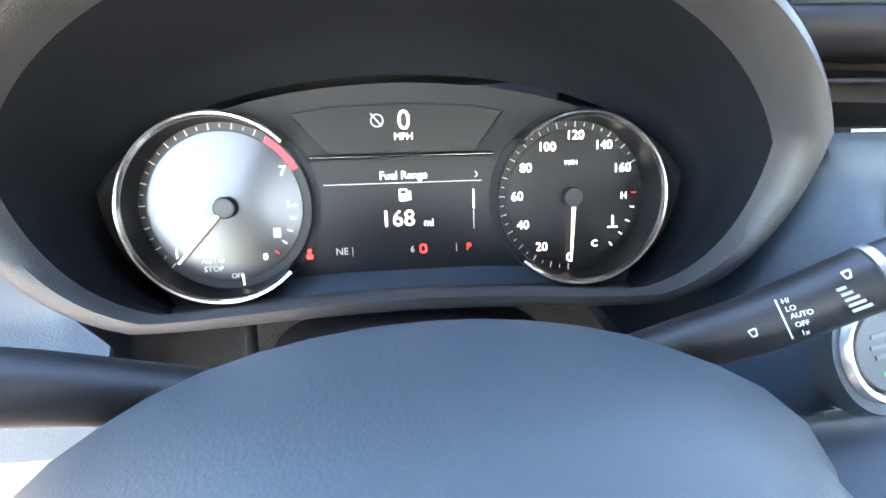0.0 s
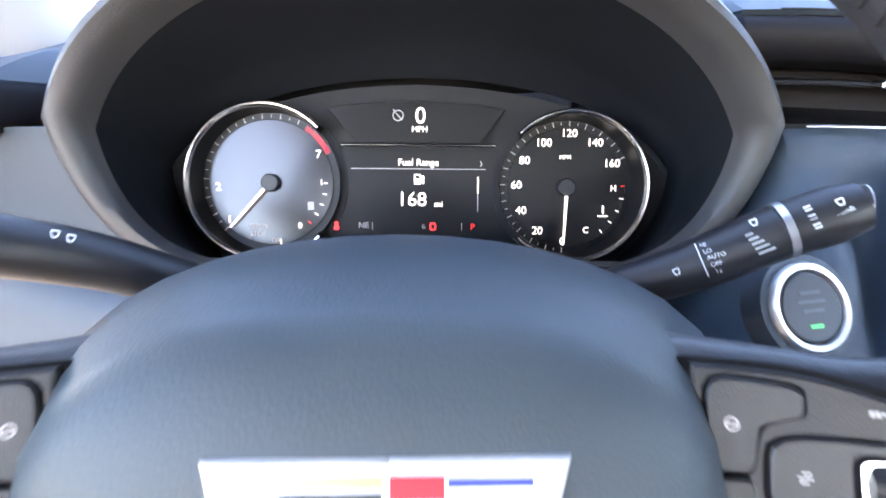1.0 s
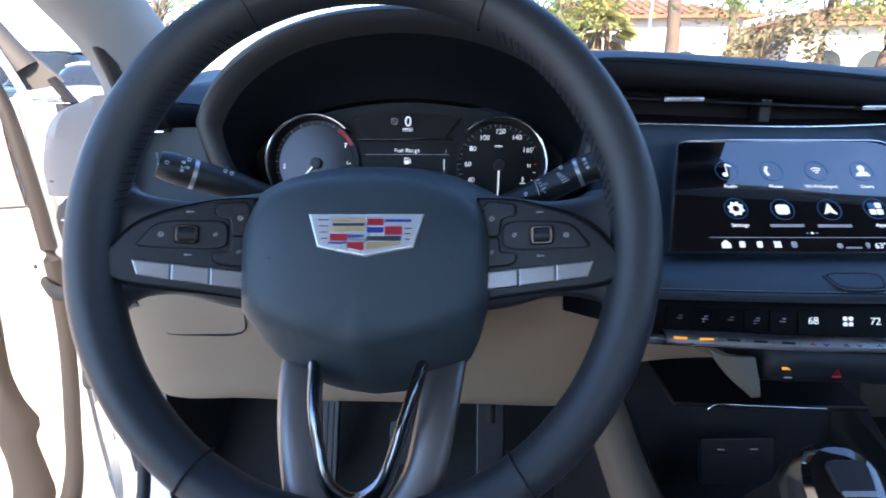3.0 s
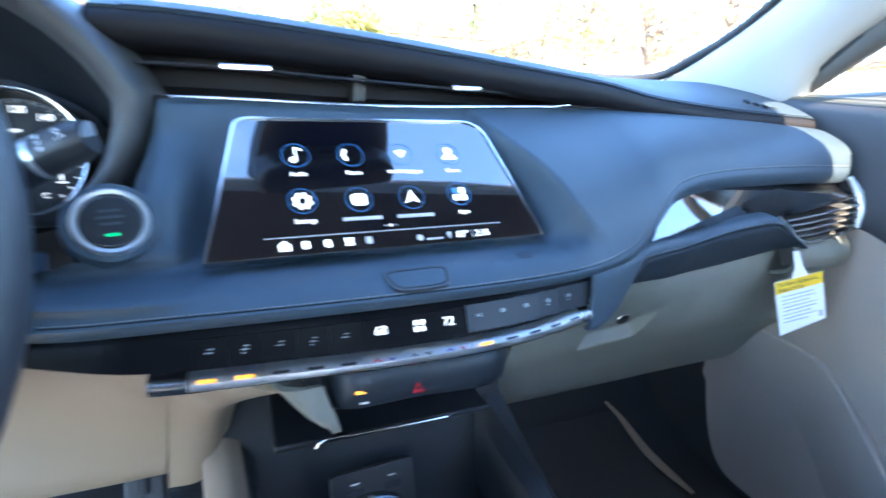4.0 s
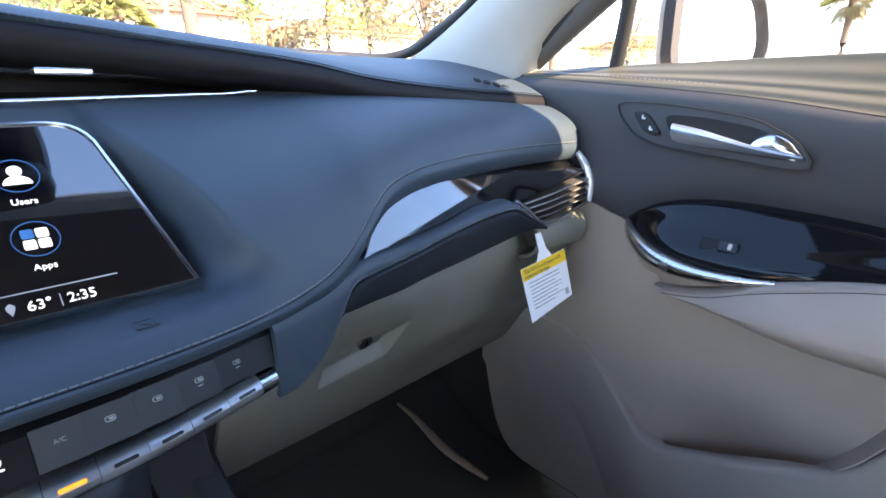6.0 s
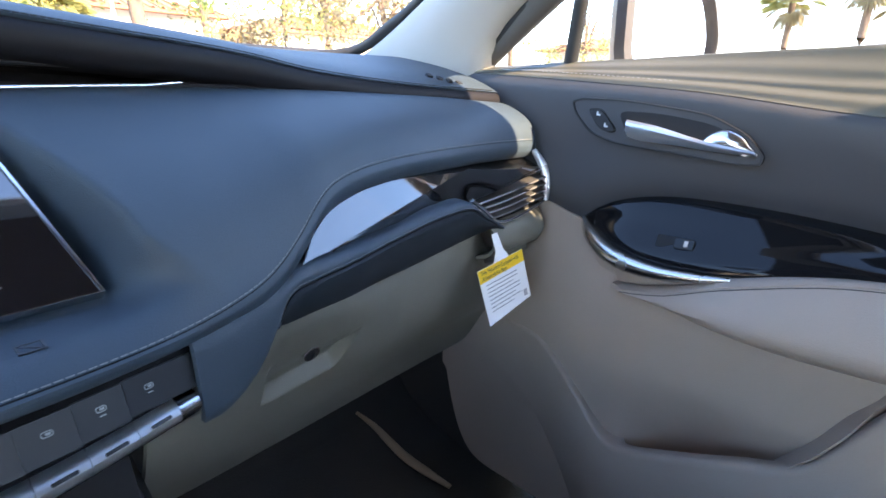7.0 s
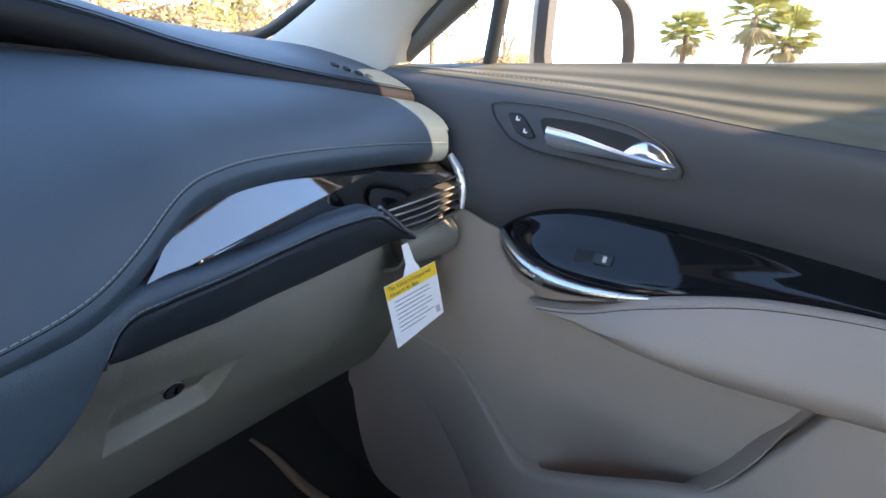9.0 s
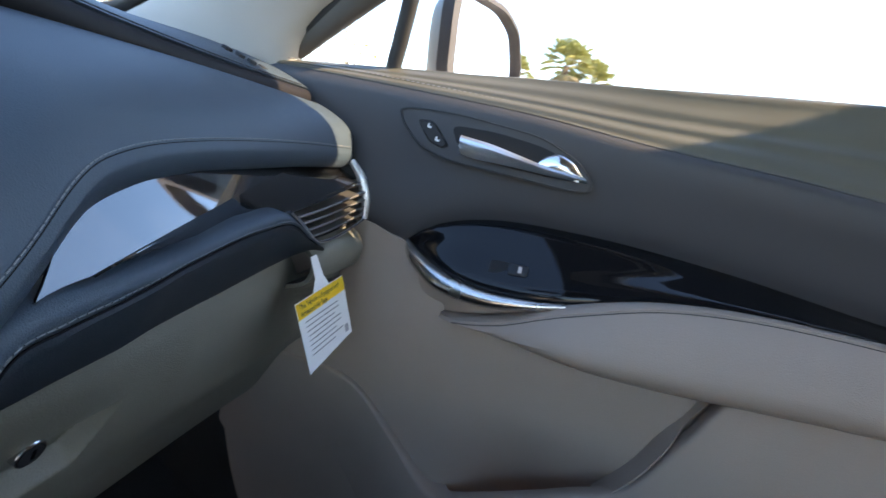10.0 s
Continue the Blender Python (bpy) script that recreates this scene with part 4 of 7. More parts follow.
# centre display
plate("display", [(-0.076, -0.043), (0.076, -0.043), (0.066, 0.0265), (-0.066, 0.0265)], DIAL, at2(CL, 0, 0, -0.0130), cluster, 0.004, 0)
plate("upper_display", [(-0.044, 0.030), (0.044, 0.030), (0.062, 0.0540), (0.040, 0.0580), (0, 0.0595), (-0.040, 0.0580), (-0.066, 0.0545)], DIAL, at2(CL, 0, 0, -0.010), cluster, 0.004, 0.0005)
tube("display_edge", [tuple(CL @ Vector(p)) for p in ((-0.055, 0.0285, -0.004), (0, 0.0285, -0.003), (0.055, 0.0285, -0.004))], 0.0012, GLOSS, cluster, 8, 12)
DF = at2(CL, 0, 0, -0.0089)
DU2 = at2(CL, 0, 0, -0.0059)
lettering("0", 0.0165, LIT, at2(DU2, 0.0015, 0.0490), cluster, "speed_digit")
lettering("MPH", 0.0058, LIT, at2(DU2, 0.0010, 0.0398), cluster, "unit")
frame2("cruise_mark", disc2(0.0040, 24, -0.0145, 0.0495), disc2(0.0032, 24, -0.0145, 0.0495), LITDIM, DU2, cluster, 0.0003)
plate("cruise_mark", [(-0.0185, 0.0535), (-0.0178, 0.0540), (-0.0115, 0.0465), (-0.0122, 0.0460)], LITDIM, DU2, cluster, 0.0004, 0)
lettering("Fuel Range", 0.0068, LIT, at2(DF, 0.0, 0.0165), cluster, "heading")
lettering("›", 0.009, LITDIM, at2(DF, 0.0455, 0.0165), cluster, "arrow")
plate("rule", ring2(0.098, 0.0005, 0, 1, 0.0, 0.0120), LITDIM, DF, cluster, 0.0002, 0)
plate("pump_mark", ring2(0.0052, 0.0075, 0.0008, 2, -0.0005, 0.0045), LIT, DF, cluster, 0.0002, 0)
plate("pump_mark", ring2(0.0012, 0.0055, 0, 1, 0.0036, 0.0040), LIT, DF, cluster, 0.0002, 0)
plate("pump_mark", ring2(0.0034, 0.0022, 0, 1, -0.0005, 0.0062), DIAL, at2(DF, 0, 0, 0.0002), cluster, 0.0001, 0)
lettering("168", 0.0145, LIT, at2(DF, -0.0045, -0.0105), cluster, "range_digits")
lettering("mi", 0.0065, LIT, at2(DF, 0.0148, -0.0135), cluster, "unit")
plate("scroll_bar", ring2(0.0010, 0.0120, 0, 1, 0.0435, 0.0005), LIT, DF, cluster, 0.0002, 0)
plate("scroll_track", ring2(0.0006, 0.0120, 0, 1, 0.0435, -0.0125), LITDIM, DF, cluster, 0.0002, 0)
lettering("NE", 0.0062, LITDIM, at2(DF, -0.0400, -0.0295), cluster, "compass")
lettering("6", 0.0058, LITDIM, at2(DF, 0.0040, -0.0300), cluster, "gear_digit")
lettering("P", 0.0064, LITRED, at2(DF, 0.0400, -0.0300), cluster, "gear_letter")
frame2("car_mark", ring2(0.0048, 0.0060, 0.0018, 3, 0.0108, -0.0298), ring2(0.0026, 0.0036, 0.001, 3, 0.0108, -0.0298), LITRED, DF, cluster, 0.0003)
plate("belt_mark", ring2(0.0040, 0.0032, 0.001, 3, -0.0595, -0.0312), LITRED, at2(DF, 0, 0, 0.0025), cluster, 0.0003, 0)
plate("belt_mark", disc2(0.0014, 12, -0.0595, -0.0278), LITRED, at2(DF, 0, 0, 0.0025), cluster, 0.0003, 0)
for x in (-0.0335, 0.0320):
    plate("rule", ring2(0.0004, 0.0055, 0, 1, x, -0.0298), LITDIM, DF, cluster, 0.0002, 0)


def gauge(cx, cy, r, face, red, marks, first, step, needle, label, open_at, lift):
    """A round gauge: bowl, bright ring, face, ticks and pointer, as a part with its pieces."""
    G = at2(CL, cx, cy, 0)
    g = plate("gauge", disc2(r + 0.0015, 64), MATT, at2(G, 0, 0, -0.012), cluster, 0.004, 0, label)
    # bright ring
    prof = [(r - 0.0024, lift), (r - 0.0012, lift + 0.0022), (r, lift + 0.0026), (r + 0.0008, lift + 0.0016), (r + 0.0010, lift)]
    v, f, k = [], [], 72
    for i in range(k):
        a = radians(open_at + 44 + 272 * i / (k - 1))
        v += [G @ Vector((q * math.cos(a), q * math.sin(a), h)) for q, h in prof]
    for i in range(k - 1):
        for j in range(4):
            f.append((i * 5 + j, i * 5 + j + 1, (i + 1) * 5 + j + 1, (i + 1) * 5 + j))
    mesh("bright_ring", v, f, CHROME, g)
    prof = [(r + 0.0013, -0.010), (r + 0.0013, lift), (r - 0.0029, lift + 0.0002), (r - 0.0036, 0.5 * lift - 0.003), (r - 0.0042, -0.0075)]
    v, f = [], []
    for i in range(k):
        a = radians(open_at + 44 + 272 * i / (k - 1))
        v += [G @ Vector((q * math.cos(a), q * math.sin(a), h)) for q, h in prof]
    for i in range(k - 1):
        for j in range(4):
            f.append((i * 5 + j, i * 5 + j + 1, (i + 1) * 5 + j + 1, (i + 1) * 5 + j))
    mesh("bowl_wall", v, f, DIAL, g)
    prof = [(r - 0.0034, -0.004), (r - 0.0036, -0.0075), (r - 0.0095, -0.0080)]
    v, f = [], []
    for i in range(k):
        a = 2 * math.pi * i / k
        v += [G @ Vector((q * math.cos(a), q * math.sin(a), h)) for q, h in prof]
    for i in range(k):
        for j in range(2):
            f.append((i * 3 + j, i * 3 + j + 1, ((i + 1) % k) * 3 + j + 1, ((i + 1) % k) * 3 + j))
    mesh("scale_ring", v, f, DIAL, g)
    plate("dial_face", disc2(r - 0.0090, 56), face, at2(G, 0, 0, -0.0082), g, 0.0012, 0.0004)
    for i in range(marks):
        a = radians(first - step * i)
        major = i % 2 == 0
        d = 0.0038 if major else 0.0020
        q = r - 0.0062
        plate("tick", ring2(d, 0.0006 if major else 0.0005), LITDIM, G @ pose(q * math.cos(a), q * math.sin(a), -0.0078, 0, 0, math.degrees(a)), g, 0.0003, 0)
    if red:
        arc = [((r - 0.0050) * math.cos(radians(a)), (r - 0.0050) * math.sin(radians(a))) for a in np.linspace(red[0], red[1], 10)] + [((r - 0.0105) * math.cos(radians(a)), (r - 0.0105) * math.sin(radians(a))) for a in np.linspace(red[1], red[0], 10)]
        plate("red_zone", arc, RED, at2(G, 0, 0, -0.0076), g, 0.0004, 0)
    plate("pointer_hub", disc2(0.0065, 24), BLACK, at2(G, 0, 0, -0.0068), g, 0.0050, 0.001)
    a = radians(needle)
    plate("pointer", [(0.002, -0.0012), (r - 0.0105, -0.0006), (r - 0.0105, 0.0006), (0.002, 0.0012)], LIT, G @ pose(0, 0, -0.0030, 0, 0, needle), g, 0.0008, 0.0002, "white pointer")
    return G, g


GS, gs = gauge(0.1070, -0.0005, 0.0518, DIAL, None, 33, 268.0, 7.5, 268.0, "speed gauge reading zero", 180, 0.013)
for k, (word, q) in enumerate((("0", 0.0394), ("20", 0.0374), ("40", 0.0363), ("60", 0.0359), ("80", 0.0357), ("100", 0.0358), ("120", 0.0385), ("140", 0.0378), ("160", 0.0371))):
    a = radians(268 - 30 * k)
    lettering(word, 0.0080, LIT, at2(GS, q * math.cos(a), q * math.sin(a), -0.0068), gs, "numeral")
lettering("MPH", 0.0042, LIT, at2(GS, -0.001, 0.0215, -0.0068), gs, "unit")
lettering("H", 0.0062, LIT, at2(GS, 0.0345, -0.0005, -0.0068), gs, "letter")
lettering("C", 0.0062, LIT, at2(GS, 0.0155, -0.0310, -0.0068), gs, "letter")
for k in range(5):
    a = radians(2 - 13 * k)
    plate("temperature_tick", ring2(0.0030, 0.0006), LITRED if k == 0 else LIT, GS @ pose(0.0412 * math.cos(a), 0.0412 * math.sin(a), -0.0069, 0, 0, math.degrees(a)), gs, 0.0003, 0)
plate("thermometer_mark", ring2(0.0012, 0.0060, 0, 1, 0.0275, -0.0160), LIT, at2(GS, 0, 0, -0.0069), gs, 0.0003, 0)
plate("thermometer_mark", ring2(0.0070, 0.0010, 0, 1, 0.0275, -0.0205), LIT, at2(GS, 0, 0, -0.0069), gs, 0.0003, 0)

GT, gt = gauge(-0.1065, 0.0010, 0.0540, DIALGREY, (27, 57), 25, 225.0, 8.0, 228.0, "engine speed gauge with a silver face and red zone", 0, 0.010)
for word, x, y, s in (("1", -0.0310, -0.0270, 0.0085), ("2", -0.0385, -0.0035, 0.0085), ("7", 0.0345, 0.0205, 0.0085), ("1", 0.0365, 0.0005, 0.0062), ("0", 0.0205, -0.0310, 0.0062),
                      ("AUTO", -0.0105, -0.0320, 0.0052), ("STOP", -0.0105, -0.0372, 0.0052), ("OFF", 0.0030, -0.0420, 0.0045)):
    lettering(word, 0.94 * s, LITDIM if len(word) > 1 else LIT, at2(GT, x, y, -0.0066), gt, "numeral")
for k in range(5):
    a = radians(0 - 11.5 * k)
    plate("fuel_tick", ring2(0.0030, 0.0006), LIT if k < 4 else LITRED, GT @ pose(0.0395 * math.cos(a), 0.0395 * math.sin(a), -0.0069, 0, 0, math.degrees(a)), gt, 0.0003, 0)
plate("pump_mark", ring2(0.0045, 0.0060, 0.0006, 2, 0.0285, -0.0165), LITDIM, at2(GT, 0, 0, -0.0069), gt, 0.0003, 0)
plate("small_pointer", ring2(0.0008, 0.0065, 0, 1, 0.0065, -0.0445), LIT, at2(GT, 0, 0, -0.0062), gt, 0.0003, 0)

# ---- steering column and stalks ----
column = thing("steering_column", (0.0, 0.20, 0.98), "dark plastic steering column cover", "steering column")
rows = []
for y, w, z in ((0.10, 0.072, 0.982), (0.15, 0.080, 0.992), (0.21, 0.086, 0.992), (0.27, 0.090, 0.975)):
    rows.append([(-w * 0.80, y, z - 0.060), (-w, y, z - 0.036), (-w * 0.86, y, z - 0.012), (-w * 0.45, y, z + 0.002), (0, y, z + 0.005), (w * 0.45, y, z + 0.002), (w * 0.86, y, z - 0.012), (w, y, z - 0.036), (w * 0.80, y, z - 0.060)])
skin("upper_cover", rows, BLACK, column, 40, 14, 0.004)
rows = [[(-0.066, y, 0.935), (-0.05, y, 0.895 - 0.1 * (0.2 - y)), (0, y, 0.885 - 0.1 * (0.2 - y)), (0.05, y, 0.895 - 0.1 * (0.2 - y)), (0.066, y, 0.935)] for y in (0.10, 0.16, 0.24)]
skin("lower_cover", rows, BLACK, column, 24, 8, 0.004, flip=True)


def stalk(sign, label, words):
    st = thing("control_stalk", (0.10 * sign, 0.15, 1.03), label, "stalk", "stalks at the wheel")
    a, b, c, d = Vector((0.080 * sign, 0.152, 1.018)), Vector((0.128 * sign, 0.128, 1.042)), Vector((0.155 * sign, 0.112, 1.0575 + 0.0025 * sign)), Vector((0.183 * sign, 0.096, 1.072 + 0.003 * sign))
    if sign > 0:
        a, b, c, d = Vector((0.080, 0.160, 1.008)), Vector((0.128, 0.149, 1.0315)), Vector((0.164, 0.143, 1.0525)), Vector((0.199, 0.137, 1.069))
    else:
        a.z -= 0.004
    d = c + (d - c) * 0.80
    tube("lever", [a, a.lerp(b, 0.5), b, c], [0.0095, 0.0110, 0.0120, 0.0124], BLACK, st, 20, 12)
    e = c + (d - c).normalized() * 0.0032
    tube("collar", [c, c.lerp(e, 0.5), e], 0.0127, SILVER, st, 24, label="bright metal collar")
    tube("knob", [e, e.lerp(d, 0.5), e.lerp(d, 0.9), d], [0.0123, 0.0126, 0.0125, 0.0105], BLACK, st, 24, 10)
    plate("knob_end", disc2(0.009, 20), SILVER, axes(d, (d - c).cross(Vector((0, 0, 1))), (0, 0, 1)), st, 0.0006, 0.0002)
    ax = (c - b).normalized()
    face = Vector((0, -0.80, 0.60))
    face = (face - ax * face.dot(ax)).normalized()
    up = face.cross(ax * sign)
    for p0, off, word, turn in words:
        q = a + (c - a).normalized() * p0 * (c - a).length if p0 <= 1 else e + (d - e) * (p0 - 1)
        q = b + (c - b) * (p0 - 0.55) / 0.45 if 0.55 < p0 <= 1 else q
        M = axes(q + face * 0.0122, ax * sign, up)
        M = at2(M, 0, off, 0, turn)
        if word == "-":
            plate("printed_mark", ring2(0.0060, 0.0008), ICON, M, st, 0.0003, 0)
        elif word == "|":
            plate("printed_mark", ring2(0.0005, 0.0150), ICON, M, st, 0.0003, 0)
        elif word == "b":
            for e2 in (-0.0007, 0.0007):
                plate("printed_mark", ring2(0.0026, 0.0008, 0, 1, 0, e2), ICON, M, st, 0.0003, 0)
        elif word == "f":
            for k in range(5):                       # rising bars beside the wiper setting
                plate("printed_mark", ring2(0.0030 + 0.0009 * k, 0.0011, 0, 1, 0.0008 * k, 0.0036 - 0.0022 * k), DIMPRINT, at2(M, 0, 0, -0.0004 - 0.00045 * max(0, k - 1)), st, 0.0008, 0)
        elif word == "o":
            frame2("printed_mark", smooth2([(-0.0017, 0.0015), (0.0017, 0.0015), (0.0010, -0.0017), (-0.0010, -0.0017)]), smooth2([(-0.0011, 0.0009), (0.0011, 0.0009), (0.0006, -0.0011), (-0.0006, -0.0011)]), ICON, M, st, 0.0003)
        else:
            lettering(word, 0.0027, ICON, M, st, "printed_mark")
    return st


stalk(1, "black wiper stalk with white markings and a bright collar",
      [(0.53, -0.003, "o", 0), (0.635, 0.000, "|", -4), (0.67, 0.0058, "HI", -8), (0.675, 0.0026, "LO", -8), (0.70, -0.0006, "AUTO", -8), (0.685, -0.0038, "OFF", -8), (0.68, -0.0070, "1x", -8),
       (0.90, 0.0066, "o", 0), (0.86, -0.0010, "f", 0), (1.26, 0.0045, "b", 0), (1.26, 0.0005, "b", 0), (1.26, -0.0035, "b", 0), (1.66, 0.0030, "o", 0), (1.66, -0.0012, "REAR", 0)])
stalk(-1, "black indicator stalk with white markings and a bright collar",
      [(0.74, 0.0056, "o", 0), (0.67, 0.0050, "o", 0), (1.20, 0.0060, "o", 0), (1.34, 0.0022, "b", 0), (1.34, -0.0012, "o", 0), (1.34, -0.0048, "b", 0), (1.20, -0.0010, "b", 90), (1.80, -0.0020, "o", 0)])

# start button on the face beside the column
starter = thing("start_button", (0.200, 0.16, 1.008), "round start button with a bright ring and green lamp", "button")
SB = axes((0.1930, 0.1515, 1.0115), (1, 0.22, 0), (0, 0.55, 0.85)) @ Matrix.Scale(0.87, 4)
v, f, k = [], [], 48
for i in range(k):
    a = 2 * math.pi * i / k
    v += [SB @ Vector((q * math.cos(a), q * math.sin(a), h)) for q, h in ((0.0256, -0.002), (0.0254, 0.002), (0.0240, 0.0036), (0.0212, 0.0030), (0.0198, -0.001))]
for i in range(k):
    for j in range(4):
        f.append((i * 5 + j, i * 5 + j + 1, ((i + 1) % k) * 5 + j + 1, ((i + 1) % k) * 5 + j))
mesh("bright_ring", v, f, TOGGLE, starter)
tube("collar", [tuple(SB @ Vector((0, 0, h))) for h in (-0.012, -0.006, 0.0)], [0.0285, 0.0272, 0.0262], LEATHER, starter, 40)
plate("cap", disc2(0.0198, 40), BLACK, at2(SB, 0, 0, -0.004), starter, 0.0065, 0.0015)
plate("lamp", ring2(0.008, 0.0022), GREEN, at2(SB, 0.0, -0.0105, 0.0026), starter, 0.0003, 0, "green lamp")
for k in range(3):
    plate("text_line", ring2(0.018 - 0.004 * (k != 1), 0.0020, 0, 1, 0, 0.008 - 0.005 * k), PANELGREY, at2(SB, 0, 0, 0.0026), starter, 0.0003, 0)


def beside(s, x_out, name):
    rows = []
    for z in np.linspace(1.082, 0.945, 16):
        xi = max(hood_half(z) + 0.001, 0.150)
        y0 = 0.236 - 0.5 * (1.085 - z) if s > 0 else 0.232 - 0.25 * (1.085 - z)
        y0 = max(y0, 0.166)
        rows.append([(s * (xi + (x_out - xi) * u), y0 + (max(0.236, y0) - y0) * ramp(0.55, 0.0, u) * ramp(0.975, 1.005, z), z) for u in np.linspace(0, 1, 14)])
    slab(name, rows, LEATHER, dash, 0.004, flip=(s > 0))


beside(-1, 0.345, "left_face_panel")
tube("left_trim_line", [(-0.345, 0.200, 1.078), (-0.29, 0.209, 1.080), (-0.238, 0.216, 1.080)], 0.0018, CHROME, dash, 8, 12)
rows = [[(x, 0.235, 1.105), (x, 0.250, 1.100), (x, 0.250, 1.086), (x, 0.228, 1.081)] for x in (-0.345, -0.29, -0.240)]
skin("left_vent_recess", rows, MATT, dash, 8, 8, 0.003)

# ---- steering wheel ----
wheel = thing("steering_wheel", (0.003, 0.017, 1.035), "leather-wrapped steering wheel with button spokes and a shield emblem", "steering wheel")
TW = radians(25)
WH = axes((0.003, 0.017, 1.035), (1, 0.03, 0), (0, math.sin(TW), math.cos(TW)))


def wl(a, b, d):
    return tuple(WH @ Vector((a, b, d)))


n, sd = 120, 18
v, f = [], []
for i in range(n):
    th = 2 * math.pi * i / n
    c, s = math.cos(th), math.sin(th)
    grip = 1 + 0.10 * max(0, abs(c) - 0.55) + 0.05 * max(0, s)
    rx, rz = 0.0150 * grip, 0.0168 * grip
    R = 0.1752 + 0.0095 * max(0, -s) ** 2
    dz = 0.004 - 0.004 * max(0, -s) ** 2
    for j in range(sd):
        w = 2 * math.pi * j / sd
        q = R + rx * math.cos(w)
        v.append(WH @ Vector((q * c, q * s, rz * math.sin(w) + dz)))
for i in range(n):
    for j in range(sd):
        f.append((i * sd + j, i * sd + (j + 1) % sd, ((i + 1) % n) * sd + (j + 1) % sd, ((i + 1) % n) * sd + j))
rim = mesh("rim", v, f, LEATHER_W, wheel, "stitched black leather rim")
for th in (62, 118, 236, 304):
    c, s = math.cos(radians(th)), math.sin(radians(th))
    R = 0.1752 + 0.0095 * max(0, -s) ** 2
    ring = [wl((R + 0.0163 * math.cos(w)) * c, (R + 0.0163 * math.cos(w)) * s, 0.0176 * math.sin(w) + 0.004 - 0.004 * max(0, -s) ** 2) for w in np.linspace(0, 2 * math.pi, 25)[:-1]]
    tube("seam", ring, 0.0008, MATT, rim, 6, closed=True)
for a0, a1 in ((4, 58), (122, 176)):      # zig-zag lacing on the inner side of the grips
    for k in range(26):
        th = radians(a0 + (a1 - a0) * k / 26)
        c, s = math.cos(th), math.sin(th)
        e = radians((a1 - a0) / 40)
        p = wl((0.1752 - 0.0160) * c, (0.1752 - 0.0160) * s, 0.0005)
        q = wl((0.1752 - 0.0150) * math.cos(th + e), (0.1752 - 0.0150) * math.sin(th + e), 0.0105)
        tube("lacing", [p, q], 0.0005, MATT, rim, 5)

# hub: a deep cushion with a creased chin
front = [(0.0, 0.040), (0.040, 0.036), (0.066, 0.024), (0.078, 0.006), (0.0795, -0.020), (0.0770, -0.058), (0.0690, -0.085), (0.052, -0.101), (0.028, -0.110), (0.0, -0.1125)]
right = dense(front, 24)
outl = [(p[0], p[1]) for p in right] + [(-p[0], p[1]) for p in right[-2:0:-1]]
rings = []
for sc, d in ((1.48, -0.105), (1.42, -0.080), (1.33, -0.048), (1.10, -0.016), (1.035, -0.008), (1.0, -0.002), (0.975, 0.0009), (0.95, 0.0032), (0.915, 0.0054), (0.88, 0.0072), (0.835, 0.0087), (0.79, 0.0098), (0.745, 0.0107), (0.70, 0.0115), (0.64, 0.0122), (0.58, 0.0127), (0.52, 0.0131), (0.45, 0.0135), (0.3, 0.0141), (0.15, 0.0146)):
    r = []
    for a, b in outl:
        top = b if b > 0 else b * (1 if d > -0.02 else 0.92)
        chin_d = 1.6 * max(0, -((b + 0.03) * min(sc, 1.035) - 0.03) - 0.071 + 0.26 * abs(a) * min(sc, 1))
        back = d - chin_d if sc <= 1.05 else min(d, -0.014 - chin_d)
        crease = 0.0012 * (1 - min(abs(a) / 0.02, 1)) * (1 if b * sc < -0.02 else 0)
        wide = {-0.105: 1.22, -0.080: 1.19, -0.048: 1.13, -0.016: 1.05}.get(d, sc)
        sq = 1 + (0.16 * abs(a) / 0.08 if d < -0.02 else 0)
        if d > -0.01:
            bb = (top + 0.03) * sc - 0.03
        else:
            bb = b * (sc * sq if b > 0 else 0.95)
        if sc > 1.06 and b > 0:                       # broad shoulders behind the cushion
            hw, ht, p = {-0.016: (0.0870, 0.0467, 2.5), -0.048: (0.100, 0.0575, 2.45), -0.080: (0.127, 0.0635, 2.05), -0.105: (0.130, 0.064, 2.0)}[d]
            th = math.atan2(b / 0.040, abs(a) / 0.079)
            r.append(wl(math.copysign(hw * math.cos(th) ** (2 / p), a) if abs(a) > 1e-6 else 0.0, ht * math.sin(th) ** (2 / p), back))
            continue
        if sc > 1.2:
            wide = 1.02 + ({-0.048: 1.26, -0.080: 1.60, -0.105: 1.64}[d] - 1.02) * ramp(-0.05, 0.0, b)
        r.append(wl(a * wide, bb, back + crease))
    rings.append(r)
k = len(outl)
v = [p for r in rings for p in r] + [wl(0, -0.03, 0.0148)]
f = [(i * k + j, i * k + (j + 1) % k, (i + 1) * k + (j + 1) % k, (i + 1) * k + j) for i in range(len(rings) - 1) for j in range(k)]
f += [((len(rings) - 1) * k + j, (len(rings) - 1) * k + (j + 1) % k, len(v) - 1) for j in range(k)]
mesh("hub_cover", v, f, HUB, wheel, "grained dark airbag cover", sharp=60)
lettering("AIRBAG", 0.0050, LEATHER_W, at2(WH, -0.004, -0.050, 0.0140), wheel, "moulded_text")
for a in (-0.054, 0.054):
    plate("horn_mark", [(-0.0055, 0.0), (-0.001, 0.0018), (0.0055, 0.0022), (0.004, -0.0014), (-0.002, -0.0012)], LEATHER_W, at2(WH, a, -0.018, 0.0098), wheel, 0.0016, 0)

